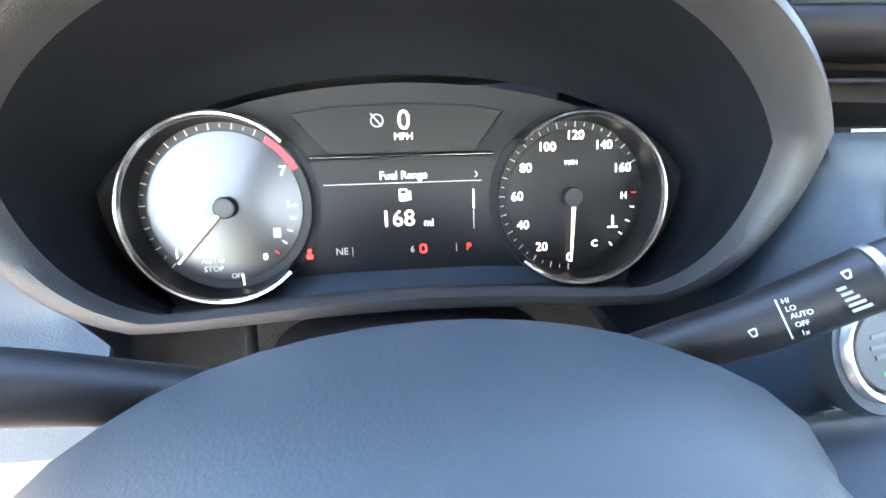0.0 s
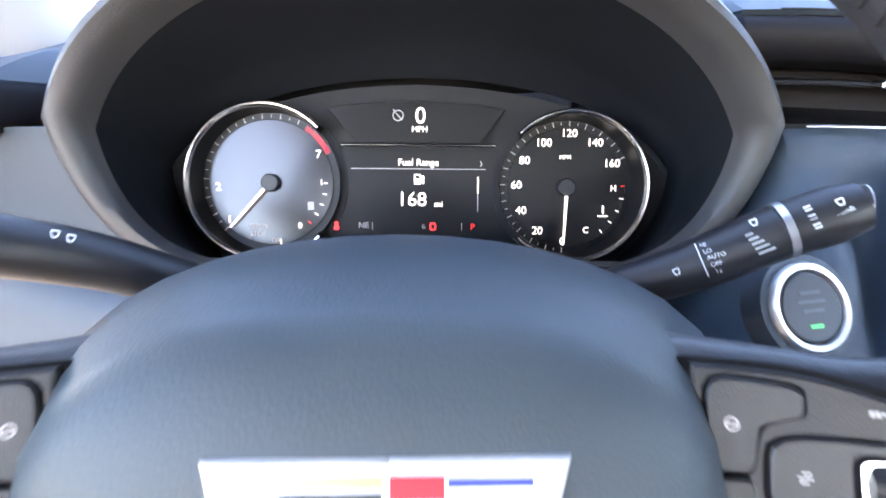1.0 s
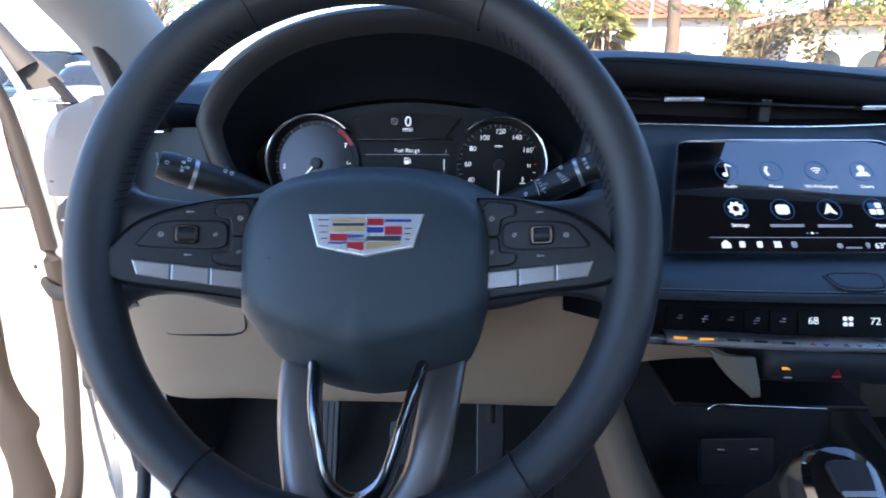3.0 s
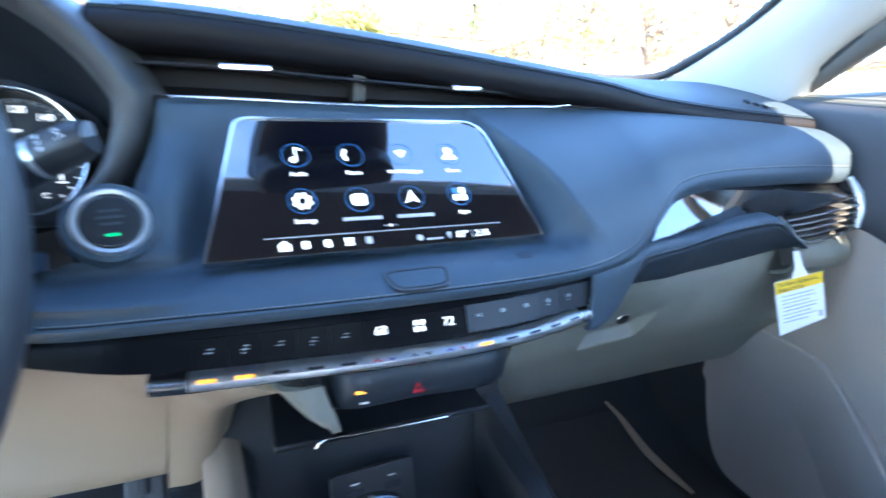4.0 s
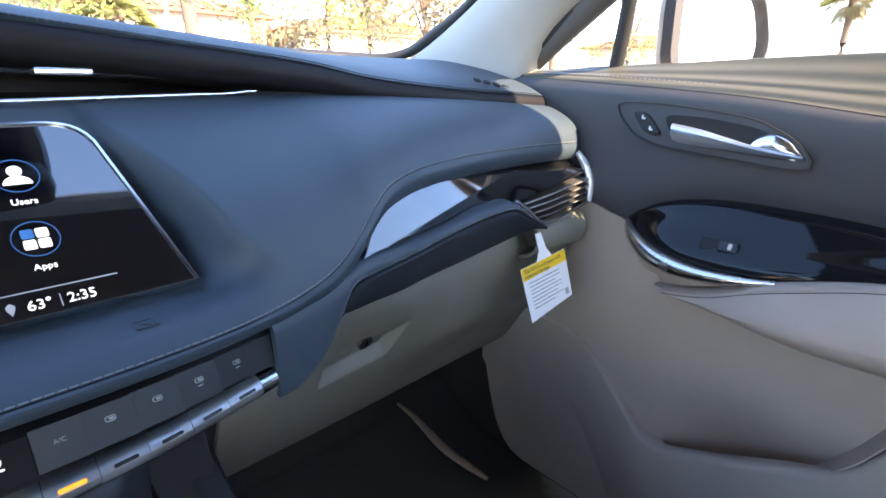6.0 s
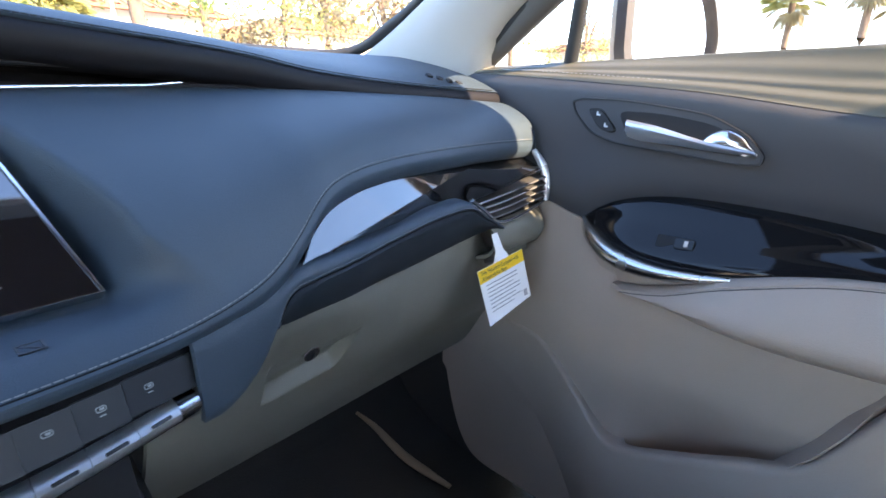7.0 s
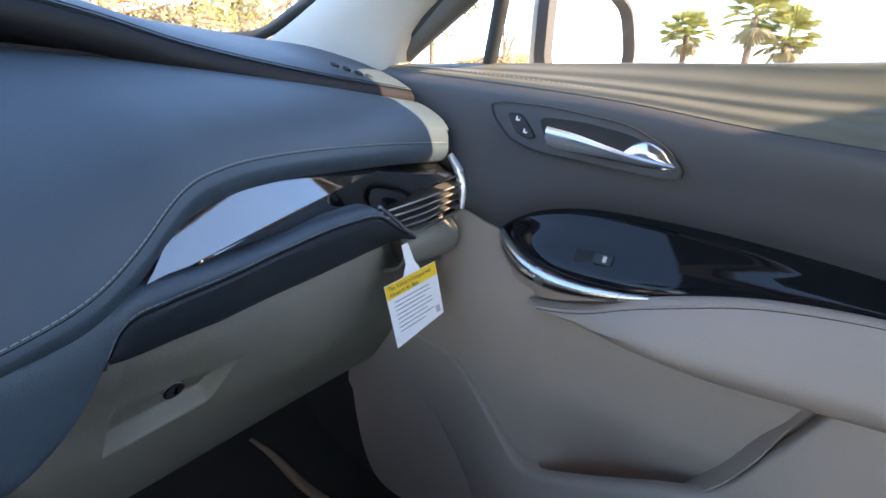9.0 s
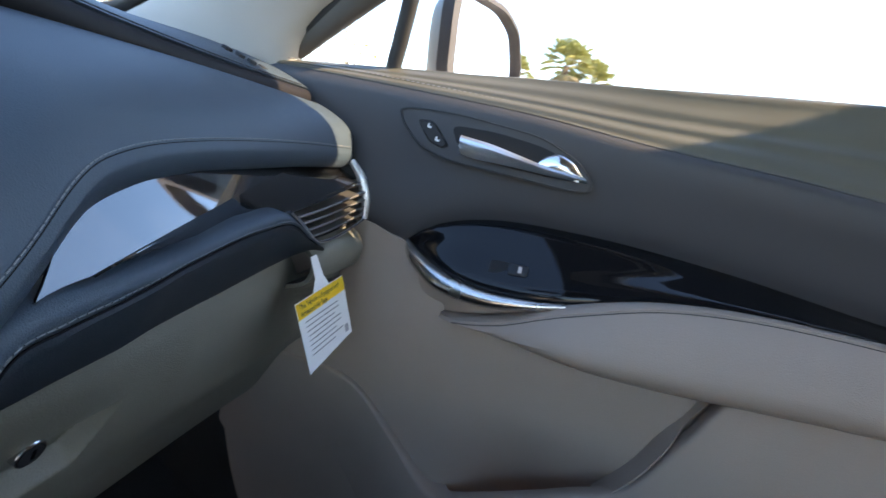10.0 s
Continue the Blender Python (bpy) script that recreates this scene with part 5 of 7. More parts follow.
# emblem
EM = at2(WH, 0.004, -0.003, 0.0138) @ pose(0, 0, 0, -7)
shield = [(-0.0365, 0.0130), (0.0365, 0.0130), (0.0300, -0.0085), (0.0, -0.0145), (-0.0300, -0.0085)]
emblem = plate("emblem", shield, BRIGHT, at2(EM, 0, 0, -0.003), wheel, 0.0045, 0.0012, "bright shield emblem with coloured bars")


def bars(x, y, w, h, m):
    """A bar of the shield, clipped to its sloping sides."""
    def lim(yy):
        return 0.0300 + (0.0345 - 0.0300) * (yy + 0.0085) / 0.0215 - 0.0034
    pts = [(x, y), (x + w, y), (x + w, y + h), (x, y + h)]
    pts = [(max(-lim(b), min(lim(b), a)), min(max(b, -0.0112 + 0.2 * abs(a)), 0.0096)) for a, b in pts]
    plate("enamel_bar", pts, m, at2(EM, 0, 0, 0.0015), emblem, 0.0003, 0)


for x0, x1, y0, y1, m in ((-0.0210, -0.0008, 0.0073, 0.0107, GOLD), (-0.0205, -0.0008, 0.0050, 0.0066, INK), (-0.0215, -0.0008, 0.0013, 0.0043, GOLD), (-0.0220, -0.0115, -0.0048, -0.0004, RED),
                          (-0.0110, -0.0008, -0.0024, -0.0008, BLUE), (-0.0110, -0.0008, -0.0050, -0.0030, SILVER), (-0.0108, -0.0008, -0.0115, -0.0056, RED), (-0.0230, -0.0115, -0.0066, -0.0054, BLUE),
                          (0.0008, 0.0112, 0.0053, 0.0107, RED), (0.0120, 0.0285, 0.0075, 0.0091, BLUE), (0.0008, 0.0112, 0.0006, 0.0040, BLUE), (0.0120, 0.0228, -0.0008, 0.0046, RED),
                          (0.0120, 0.0225, -0.0030, -0.0015, BLUE), (0.0008, 0.0222, -0.0046, -0.0018, INK), (0.0008, 0.0220, -0.0102, -0.0055, GOLD)):
    bars(x0, y0, x1 - x0, y1 - y0, m)
for k in range(4):
    bars(-0.0330, 0.0085 - 0.0040 * k, 0.0095, 0.0006, INK)
    bars(0.0245, 0.0030 - 0.0035 * k, 0.0080, 0.0006, INK)

for s in (-1, 1):
    # spoke between hub and rim
    rows = []
    for a, bt, bb, d in ((0.068, 0.030, -0.050, -0.014), (0.095, 0.026, -0.046, -0.012), (0.130, 0.022, -0.038, -0.006), (0.160, 0.030, -0.045, 0.000), (0.172, 0.052, -0.062, 0.004)):
        rows.append([wl(s * a, bt, d - 0.022), wl(s * a, bt + 0.002, d - 0.006), wl(s * a, bt - 0.004, d), wl(s * a, (bt + bb) / 2, d + 0.001), wl(s * a, bb + 0.004, d), wl(s * a, bb - 0.002, d - 0.008), wl(s * a, bb, d - 0.022)])
    skin("spoke", rows, LEATHER_W, wheel, 18, 18, 0.004, flip=(s < 0))
    SP = axes(wl(s * 0.112, -0.004, -0.0045), Vector(wl(s * 0.14, -0.004, 0.003)) - Vector(wl(s * 0.09, -0.004, -0.0095)) if s > 0 else Vector(wl(-0.09, -0.004, -0.0095)) - Vector(wl(-0.14, -0.004, 0.003)), Vector(wl(0, 1, 0)) - Vector(wl(0, 0, 0)))
    sx = lambda pts: [(s * x, y) for x, y in pts] if s > 0 else [(s * x, y) for x, y in reversed(pts)]
    pod_line = [(-0.036, 0.0285), (-0.012, 0.0262), (0.0058, 0.0212), (0.0233, 0.0150), (0.0365, 0.0072), (0.0460, -0.0030), (0.0532, -0.0130), (0.0530, -0.0200), (0.0470, -0.0262), (0.0320, -0.0300), (-0.010, -0.0350), (-0.036, -0.0395)]
    grow = lambda pts, e: [(x + e * (x - mx) / math.hypot(x - mx, y - my), y + e * (y - my) / math.hypot(x - mx, y - my)) for mx, my in [(sum(p[0] for p in pts) / len(pts), sum(p[1] for p in pts) / len(pts))] for x, y in pts]
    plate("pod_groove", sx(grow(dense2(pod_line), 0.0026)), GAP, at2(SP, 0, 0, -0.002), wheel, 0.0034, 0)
    pod = plate("switch_pod", sx(dense2(pod_line)), BLACK, at2(SP, 0, 0, -0.001), wheel, 0.0040, 0.0012)
    for line in ([(-0.0195, 0.0128), (0.0225, 0.0105), (0.0345, -0.0040), (0.0330, -0.0062), (-0.0200, -0.0068)],
                 [(-0.033, 0.0262), (-0.0118, 0.0235), (-0.0118, 0.0160), (-0.0215, 0.0142), (-0.0225, 0.0030), (-0.033, 0.0030)],
                 [(-0.033, 0.0018), (-0.0228, 0.0018), (-0.0222, -0.0082), (-0.0115, -0.0090), (-0.0120, -0.0142), (-0.0165, -0.0166), (-0.033, -0.0182)]):
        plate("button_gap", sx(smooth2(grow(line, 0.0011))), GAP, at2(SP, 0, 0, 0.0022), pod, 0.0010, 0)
        plate("button", sx(smooth2(line)), PODKEY, at2(SP, 0, 0, 0.0024), pod, 0.0020, 0.0008)
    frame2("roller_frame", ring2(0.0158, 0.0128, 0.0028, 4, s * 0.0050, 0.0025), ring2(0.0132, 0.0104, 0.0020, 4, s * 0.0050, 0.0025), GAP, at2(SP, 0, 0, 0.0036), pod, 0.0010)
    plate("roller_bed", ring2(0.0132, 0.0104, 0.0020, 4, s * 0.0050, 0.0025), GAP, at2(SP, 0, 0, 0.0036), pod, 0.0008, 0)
    frame2("roller_bezel", ring2(0.0134, 0.0108, 0.0024, 4, s * 0.0050, 0.0025), ring2(0.0106, 0.0096, 0.0016, 4, s * 0.0050, 0.0025), CHROME, at2(SP, 0, 0, 0.0046), pod, 0.0012)
    tube("roller", [tuple(SP @ Vector((s * 0.0050 + x, 0.0025, 0.0030))) for x in (-0.0052, 0.0052)], 0.0048, BLACK, pod, 14)
    for x, y, kind in ((-0.0125, 0.003, 0), (0.0205, 0.002, 1), (0.004, 0.0178, 2), (0.004, -0.0108, 2), (-0.0275, 0.0145, 1), (-0.0275, -0.008, 0)):
        if kind == 1:
            frame2("printed_mark", disc2(0.0017, 20, s * x, y), disc2(0.0012, 20, s * x, y), LITDIM, at2(SP, 0, 0, 0.0044), pod, 0.0002)
            plate("printed_mark", ring2(0.0030, 0.0005, 0, 1, s * x, y), LITDIM, at2(SP, 0, 0, 0.0046), pod, 0.0002, 0)
        elif kind == 0:
            for e in (-0.0011, 0.0, 0.0011):
                plate("printed_mark", ring2(0.0030 - abs(e), 0.0005, 0, 1, s * x + 0.3 * e, y + e), LITDIM, at2(SP, 0, 0, 0.0044), pod, 0.0002, 0)
        else:
            for e in (-0.0017, -0.0005, 0.0008, 0.0019):
                plate("printed_mark", ring2(0.0008, 0.0014 if e < 0 else 0.0008, 0, 1, s * x + e, y), LITDIM, at2(SP, 0, 0, 0.0030), pod, 0.0002, 0)
    kt = lambda x: -0.0143 - 0.0066 * (0.038 - x) / 0.070
    kb = lambda x: -0.0248 - 0.0085 * (0.036 - x) / 0.068
    for q in range(3):
        x0 = -0.0335 + 0.0236 * q
        x1 = x0 + 0.0230
        skew = -0.0035 if q == 2 else 0.0
        plate("bright_key", sx([(x0, kt(x0)), (x1, kt(x1)), (x1 + skew, kb(x1)), (x0, kb(x0))]), KEYMETAL, at2(SP, 0, 0, 0.0018), pod, 0.0036, 0.0012, "satin metal key")
    tube("key_lip", [tuple(SP @ Vector((s * x, kb(x) - 0.0016, 0.0016))) for x in (-0.034, 0.0, 0.030)], 0.0014, SMOKED, pod, 8, 12, "dark polished metal lip")
    # lower leg beside the open V
    rows = []
    for b, a0, a1, d in ((-0.078, 0.042, 0.070, -0.064), (-0.100, 0.038, 0.066, -0.040), (-0.124, 0.034, 0.061, -0.024), (-0.155, 0.027, 0.054, -0.013), (-0.180, 0.012, 0.046, -0.004)):
        rows.append([wl(s * a0, b, d - 0.020), wl(s * a0, b, d - 0.003), wl(s * (a0 + 0.004), b, d), wl(s * (a1 - 0.004), b, d + 0.001), wl(s * a1, b, d - 0.004), wl(s * a1, b, d - 0.020)])
    skin("lower_leg", rows, LEGTRIM, wheel, 14, 14, 0.004, flip=(s > 0))
vv = [(-0.038, -0.088), (-0.0335, -0.115), (-0.028, -0.142), (-0.021, -0.162), (-0.004, -0.172), (0.012, -0.163), (0.0205, -0.145), (0.028, -0.120), (0.0345, -0.10), (0.038, -0.088)]
tube("v_trim", [wl(a, b, -0.016 + 0.10 * max(0, -b - 0.12) - 0.9 * max(0, b + 0.106)) for a, b in vv], 0.0040, SMOKED, wheel, 12, 40, "dark polished V-shaped metal trim", flat=1.8)
# ---- floor and lower body ----
def panel(name, rows, m, n=10, rn=10, thick=0.01, label="", kind="structure", flip=False):
    ob = skin(name, rows, m, None, n, rn, thick, flip=flip)
    return tagged(ob, label, "", "", kind)


panel("floor", [[(x, -1.4, 0.40), (x, -0.3, 0.40), (x, 0.30, 0.40), (x, 0.50, 0.44), (x, 0.66, 0.62), (x, 0.74, 0.95)] for x in (-0.50, 0.0, 0.53, 1.10)], CARPET, 24, 8, 0.02, "black carpet footwell", flip=True)
knee = thing("knee_panel", (-0.08, 0.22, 0.82), "beige lower dash panel with a small closed lid", "panel")
rows = []
for x, e in ((-0.345, 0.02), (-0.325, 0.004), (-0.20, 0.0), (0.0, 0.0), (0.10, 0.0)):
    rows.append([(x, 0.235 + e, 0.945), (x, 0.212 + e, 0.925), (x, 0.215 + e, 0.86), (x, 0.228 + e, 0.80), (x, 0.238 + e, 0.752 + 2 * e), (x, 0.262 + e, 0.738 + 2 * e), (x, 0.33, 0.74)])
rows.append([(0.170, 0.196, 0.945), (0.168, 0.186, 0.925), (0.160, 0.199, 0.862), (0.152, 0.220, 0.802), (0.148, 0.237, 0.752), (0.148, 0.262, 0.738), (0.148, 0.33, 0.74)])
rows.append([(0.216, 0.150, 0.945), (0.2145, 0.150, 0.912), (0.2050, 0.186, 0.862), (0.1950, 0.213, 0.802), (0.1868, 0.237, 0.752), (0.1855, 0.262, 0.739), (0.186, 0.33, 0.74)])
skin("panel", rows, BEIGE_WARM, knee, 24, 24, 0.006)
KP = axes((-0.235, 0.214, 0.872), (1, 0, 0), (0, -0.1, 1))
frame2("lid_gap", smooth2([(-0.055, 0.034), (0.058, 0.034), (0.056, -0.022), (-0.052, -0.022)]), smooth2([(-0.0538, 0.0328), (0.0568, 0.0328), (0.0548, -0.0208), (-0.0508, -0.0208)]), MATT, at2(KP, 0, 0, -0.001), knee, 0.0035)
rows = [[(0.188, 0.238, 0.74), (0.200, 0.205, 0.82), (0.212, 0.172, 0.885), (0.222, 0.120, 0.915), (0.26, 0.10, 0.918)],
        [(0.212, 0.238, 0.741), (0.224, 0.215, 0.79), (0.235, 0.185, 0.845), (0.25, 0.130, 0.888), (0.285, 0.105, 0.905)],
        [(0.220, 0.258, 0.745), (0.236, 0.235, 0.785), (0.250, 0.21, 0.835), (0.27, 0.16, 0.872), (0.30, 0.14, 0.890)]]
skin("corner_panel", rows, BEIGE_WARM, knee, 20, 12, 0.005)

console = thing("centre_console", (0.37, 0.05, 0.70), "dark centre console with an open bin and beige sides", "console")
for x0, m, s in ((0.226, BLACK, 1), (0.520, BLACK, -1)):
    rows = []
    for y, zt in ((0.33, 0.850), (0.235, 0.790), (0.19, 0.765), (0.10, 0.735), (0.0, 0.715), (-0.15, 0.70), (-0.40, 0.70)):
        x = x0 + s * (0.24 - y) * 0.11 * (1 if y > 0.0 else 0.24 / max(0.24 - y, 0.24)) if s > 0 else x0 + 0.01 * ((0.3 - y) / 0.3)
        rows.append([(x - 0.010 * s, y, 0.42), (x - 0.008 * s, y, zt - 0.06), (x - 0.004 * s, y, zt - 0.008), (x + 0.010 * s, y, zt), (x + 0.030 * s, y, zt - 0.006), (x + 0.036 * s, y, zt - 0.05), (x + 0.038 * s, y, 0.62)])
    skin("side_wall", rows, m, console, 24, 24, 0.006, flip=(s > 0))
    if s > 0:
        skin("side_trim", [[(p[1][0] - 0.003, p[1][1], p[1][2] + 0.020), (p[2][0] - 0.003, p[2][1], p[2][2]), (p[3][0], p[3][1], p[3][2] + 0.003), (p[4][0] - 0.006, p[4][1], p[4][2] + 0.005)] for p in rows], SHADEBROWN, console, 16, 24, 0.004, "beige top trim with shade in its brown", flip=True)
rows = [[(x, 0.26, 0.90), (x, 0.235, 0.82), (x, 0.21, 0.74), (x, 0.19, 0.685), (x, 0.12, 0.665), (x, 0.0, 0.66), (x, -0.40, 0.66)] for x in (0.235, 0.37, 0.52)]
skin("bin_lining", rows, MATT, console, 24, 6, 0.004)
solid("tray", (0.190, 0.09, 0.006), pose(0.375, 0.195, 0.818), BLACK, console, 0.002)
tube("tray_edge", [(0.312, 0.146, 0.816), (0.316, 0.144, 0.823), (0.345, 0.144, 0.8235), (0.400, 0.146, 0.821), (0.428, 0.150, 0.818)], 0.0012, CHROME, console, 8, 20, "thin bright tray edge")
UB = axes((0.366, 0.172, 0.734), (1, 0.06, 0), (0, 0.30, 1))
usb = plate("socket_panel", ring2(0.080, 0.050, 0.004, 3), BLACK, at2(UB, 0, 0, -0.004), console, 0.006, 0.001)
for x in (-0.018, 0.018):
    plate("socket", ring2(0.016, 0.007, 0.001, 2, x, 0.004), MATT, at2(UB, 0, 0, 0.002), usb, 0.0006, 0)
    plate("printed_mark", ring2(0.008, 0.0012, 0, 1, x, 0.013), LITDIM, at2(UB, 0, 0, 0.002), usb, 0.0003, 0)
rows = [[(0.262, y, 0.69), (0.275, y, 0.748 + 0.0 * y), (0.32, y, 0.757), (0.375, y, 0.760), (0.43, y, 0.757), (0.485, y, 0.748), (0.500, y, 0.69)] for y in (0.055, 0.03, -0.1, -0.40)]
skin("top_plate", rows, GLOSS, console, 24, 10, 0.005)

shifter = thing("gear_selector", (0.325, -0.02, 0.76), "polished black gear selector with bright metal sides", "gear lever")
SH = axes((0.325, -0.020, 0.864), (1, 0.05, 0), (0, 0.80, 0.60))
rings = []
for sc, d in ((0.62, -0.11), (0.70, -0.06), (0.95, -0.030), (1.0, -0.012), (0.96, 0.0), (0.86, 0.006), (0.6, 0.009), (0.25, 0.010)):
    rings.append([tuple(SH @ Vector((x * sc, y * sc, d))) for x, y in [(0.028 * math.copysign(abs(math.cos(t)) ** 0.8, math.cos(t)), 0.039 * math.copysign(abs(math.sin(t)) ** 0.8, math.sin(t))) for t in np.linspace(0, 2 * math.pi, 41)[:-1]]])
k = 40
hoop("stem", rings[:3], BLACK, shifter)
hoop("side_shell", smooth_rings(rings[2:5], 8), CHROME, shifter, "bright metal sides")
v = [p for r in rings[4:] for p in r] + [tuple(SH @ Vector((0, 0, 0.0105)))]
f = [(i * k + j, i * k + (j + 1) % k, (i + 1) * k + (j + 1) % k, (i + 1) * k + j) for i in range(3) for j in range(k)] + [(3 * k + j, 3 * k + (j + 1) % k, len(v) - 1) for j in range(k)]
mesh("top_shell", v, f, GLOSS, shifter)
plate("release_button", smooth2([(-0.014, 0.014), (0.014, 0.014), (0.012, -0.008), (-0.012, -0.008)]), BLACK, at2(SH, 0.0, 0.010, 0.0085), shifter, 0.0035, 0.001)
plate("button_edge", ring2(0.022, 0.0035, 0.001, 2, 0, 0.003), SILVER, at2(SH, 0, 0, 0.0118), shifter, 0.0006, 0.0002)

# front seats, out of view, added to keep rear light off the wheel
def seat(x, label):
    st = thing("front_seat", (x, -0.60, 0.41), label, "seat", "front seats")

    def loop(hw, hd, at, flat):
        return [at(hw * math.copysign(abs(math.cos(a)) ** 0.6, math.cos(a)), hd * math.copysign(abs(math.sin(a)) ** flat, math.sin(a))) for a in np.linspace(0, 2 * math.pi, 49)[:-1]]
    rings = [loop(hw, hd, lambda p, q, y=y, z=z: (x + p, y, z + q + 0.45 * max(0.0, abs(p) - 0.17)), 0.7) for y, z, hw, hd in ((-0.33, 0.59, 0.02, 0.01), (-0.335, 0.59, 0.20, 0.035), (-0.37, 0.595, 0.245, 0.065), (-0.50, 0.595, 0.255, 0.075), (-0.70, 0.575, 0.255, 0.075), (-0.86, 0.565, 0.24, 0.07), (-0.87, 0.565, 0.02, 0.01))]
    hoop("cushion", smooth_rings(rings, 30), SEATHIDE, st)
    rings = [loop(hw, hd, lambda p, q, y=y, z=z: (x + p, y + q + 0.35 * max(0.0, abs(p) - 0.16), z), 0.7) for y, z, hw, hd in ((-0.85, 0.60, 0.02, 0.01), (-0.85, 0.605, 0.22, 0.05), (-0.88, 0.72, 0.25, 0.065), (-0.93, 0.92, 0.255, 0.065), (-0.985, 1.12, 0.225, 0.055), (-1.00, 1.205, 0.17, 0.045), (-1.00, 1.215, 0.02, 0.01))]
    hoop("backrest", smooth_rings(rings, 30), SEATHIDE, st)
    rings = [loop(hw, hd, lambda p, q, y=y, z=z: (x + p, y + q, z), 0.8) for y, z, hw, hd in ((-1.00, 1.25, 0.02, 0.01), (-1.00, 1.255, 0.10, 0.035), (-0.995, 1.32, 0.125, 0.045), (-0.99, 1.39, 0.11, 0.035), (-0.99, 1.40, 0.02, 0.01))]
    hoop("headrest", smooth_rings(rings, 18), SEATHIDE, st)
    for e in (-0.05, 0.05):
        tube("headrest_post", [(x + e, -1.00, 1.17), (x + e, -1.00, 1.27)], 0.006, CHROME, st, 8)
    solid("base", (0.42, 0.44, 0.13), pose(x, -0.62, 0.475), BLACK, st, 0.02)


seat(0.0, "unseen beige leather driver's seat on a black base, added to block rear light")
seat(0.69, "unseen beige leather passenger seat on a black base, added to block rear light")

# pedals
for name, x, y, z, w, h, lab in (("brake_pedal", -0.02, 0.450, 0.52, 0.085, 0.075, "black ribbed rubber brake pedal"), ("accelerator_pedal", 0.115, 0.46, 0.53, 0.05, 0.16, "black rubber accelerator pedal"), ("foot_rest", -0.19, 0.46, 0.55, 0.075, 0.22, "ribbed black foot rest")):
    ped = thing(name, (x, y, z), lab, "pedal")
    P = axes((x, y, z), (1, 0, 0), (0, 0.45, 0.9))
    plate("pad", ring2(w, h, 0.008, 3), BLACK, at2(P, 0, 0, -0.006), ped, 0.012, 0.003)
    for k in range(6):
        if w > h:
            plate("rib", ring2(0.006, h * 0.8, 0.001, 2, (k - 2.5) * w * 0.14, 0), RUBBER, at2(P, 0, 0, 0.006), ped, 0.002, 0)
        else:
            plate("rib", ring2(0.004, h * 0.9, 0.001, 2, (k - 2.5) * w * 0.14, 0), RUBBER, at2(P, 0, 0, 0.006), ped, 0.002, 0)
    tube("arm", [(x, y + 0.01, z + 0.02), (x, y + 0.05, z + 0.12), (x, y + 0.10, z + 0.25)], 0.010, MATT, ped, 8, 8)

# ---- passenger door ----
door = thing("passenger_door", (1.08, -0.15, 0.80), "closed passenger door with dark leather top and taupe lower panel", "car door")
belt_z = spline([-0.75, -0.283, 0.03, 0.40], [1.155, 1.140, 1.126, 1.110])
ds_z = spline([-0.75, -0.50, -0.294, -0.213, -0.09, 0.032, 0.166, 0.345, 0.40], [1.022, 1.036, 1.052, 1.061, 1.071, 1.085, 1.094, 1.103, 1.106])
ds_x = spline([-0.75, -0.3, 0.1, 0.40], [1.055, 1.058, 1.062, 1.066])
gt_z = spline([-0.75, -0.332, -0.18, -0.03, 0.08, 0.138, 0.163, 0.21, 0.40], [0.90, 0.937, 0.957, 0.967, 0.961, 0.941, 0.921, 0.932, 0.938])
gt_x = spline([-0.75, 0.0, 0.138, 0.21, 0.40], [1.070, 1.072, 1.066, 1.058, 1.058])
Y = np.linspace(0.395, -0.75, 70)
slab("top_roll", [dense([(1.104, y, belt_z(y) - 0.012), (1.103, y, belt_z(y) - 0.002), (1.098, y, belt_z(y) + 0.001), (1.085, y, belt_z(y) * 0.62 + ds_z(y) * 0.38 + 0.002), (ds_x(y) + 0.004, y, ds_z(y) + 0.003), (ds_x(y) + 0.002, y, ds_z(y))], 14) for y in Y], SUNROLL, door, 0.005, "dark rippled leather top roll, the sun's warmth in its colour")
stitches("seam_stitching", [(ds_x(y) + 0.009, y, ds_z(y) + 0.0085) for y in np.linspace(0.39, -0.74, 300)], STITCH, door, 0.0034, 0.003, 0.0005)
slab("upper_panel", [dense([(ds_x(y) + 0.003, y, ds_z(y)), (ds_x(y) - 0.002, y, ds_z(y) - 0.006), (ds_x(y) - 0.003, y, ds_z(y) - 0.020), (1.062, y, 0.5 * (ds_z(y) + gt_z(y))), (gt_x(y) - 0.002, y, gt_z(y) + 0.012), (gt_x(y) + 0.004, y, gt_z(y))], 20) for y in Y], DOORHIDE, door, 0.006, "dark leather upper door panel")

# handle recess
RC = axes((1.0525, 0.076, 1.046), (0, -0.99, -0.13), (-0.02, 0, 1))
cup = smooth2([(1.035 * x - 0.0015, 1.10 * y) for x, y in [(-0.108, 0.0095), (-0.094, 0.0150), (-0.040, 0.0210), (0.0495, 0.0225), (0.091, 0.0105), (0.112, -0.005), (0.112, -0.0150), (0.095, -0.0190), (0.031, -0.0225), (-0.043, -0.0270), (-0.076, -0.0215), (-0.100, -0.0040)]])
cup_in = [(0.978 * x, 0.93 * y) for x, y in cup]
frame2("recess_frame", cup, cup_in, BLACK, at2(RC, 0, 0, -0.004), door, 0.0064)
plate("recess", cup_in, DOORHIDE, at2(RC, 0, 0, -0.005), door, 0.0056, 0)
hollow_line = smooth2([(-0.050, 0.0095), (0.001, 0.0155), (0.052, 0.0150), (0.083, 0.0090), (0.100, -0.004), (0.098, -0.0110), (0.030, -0.0165), (-0.030, -0.0185)])
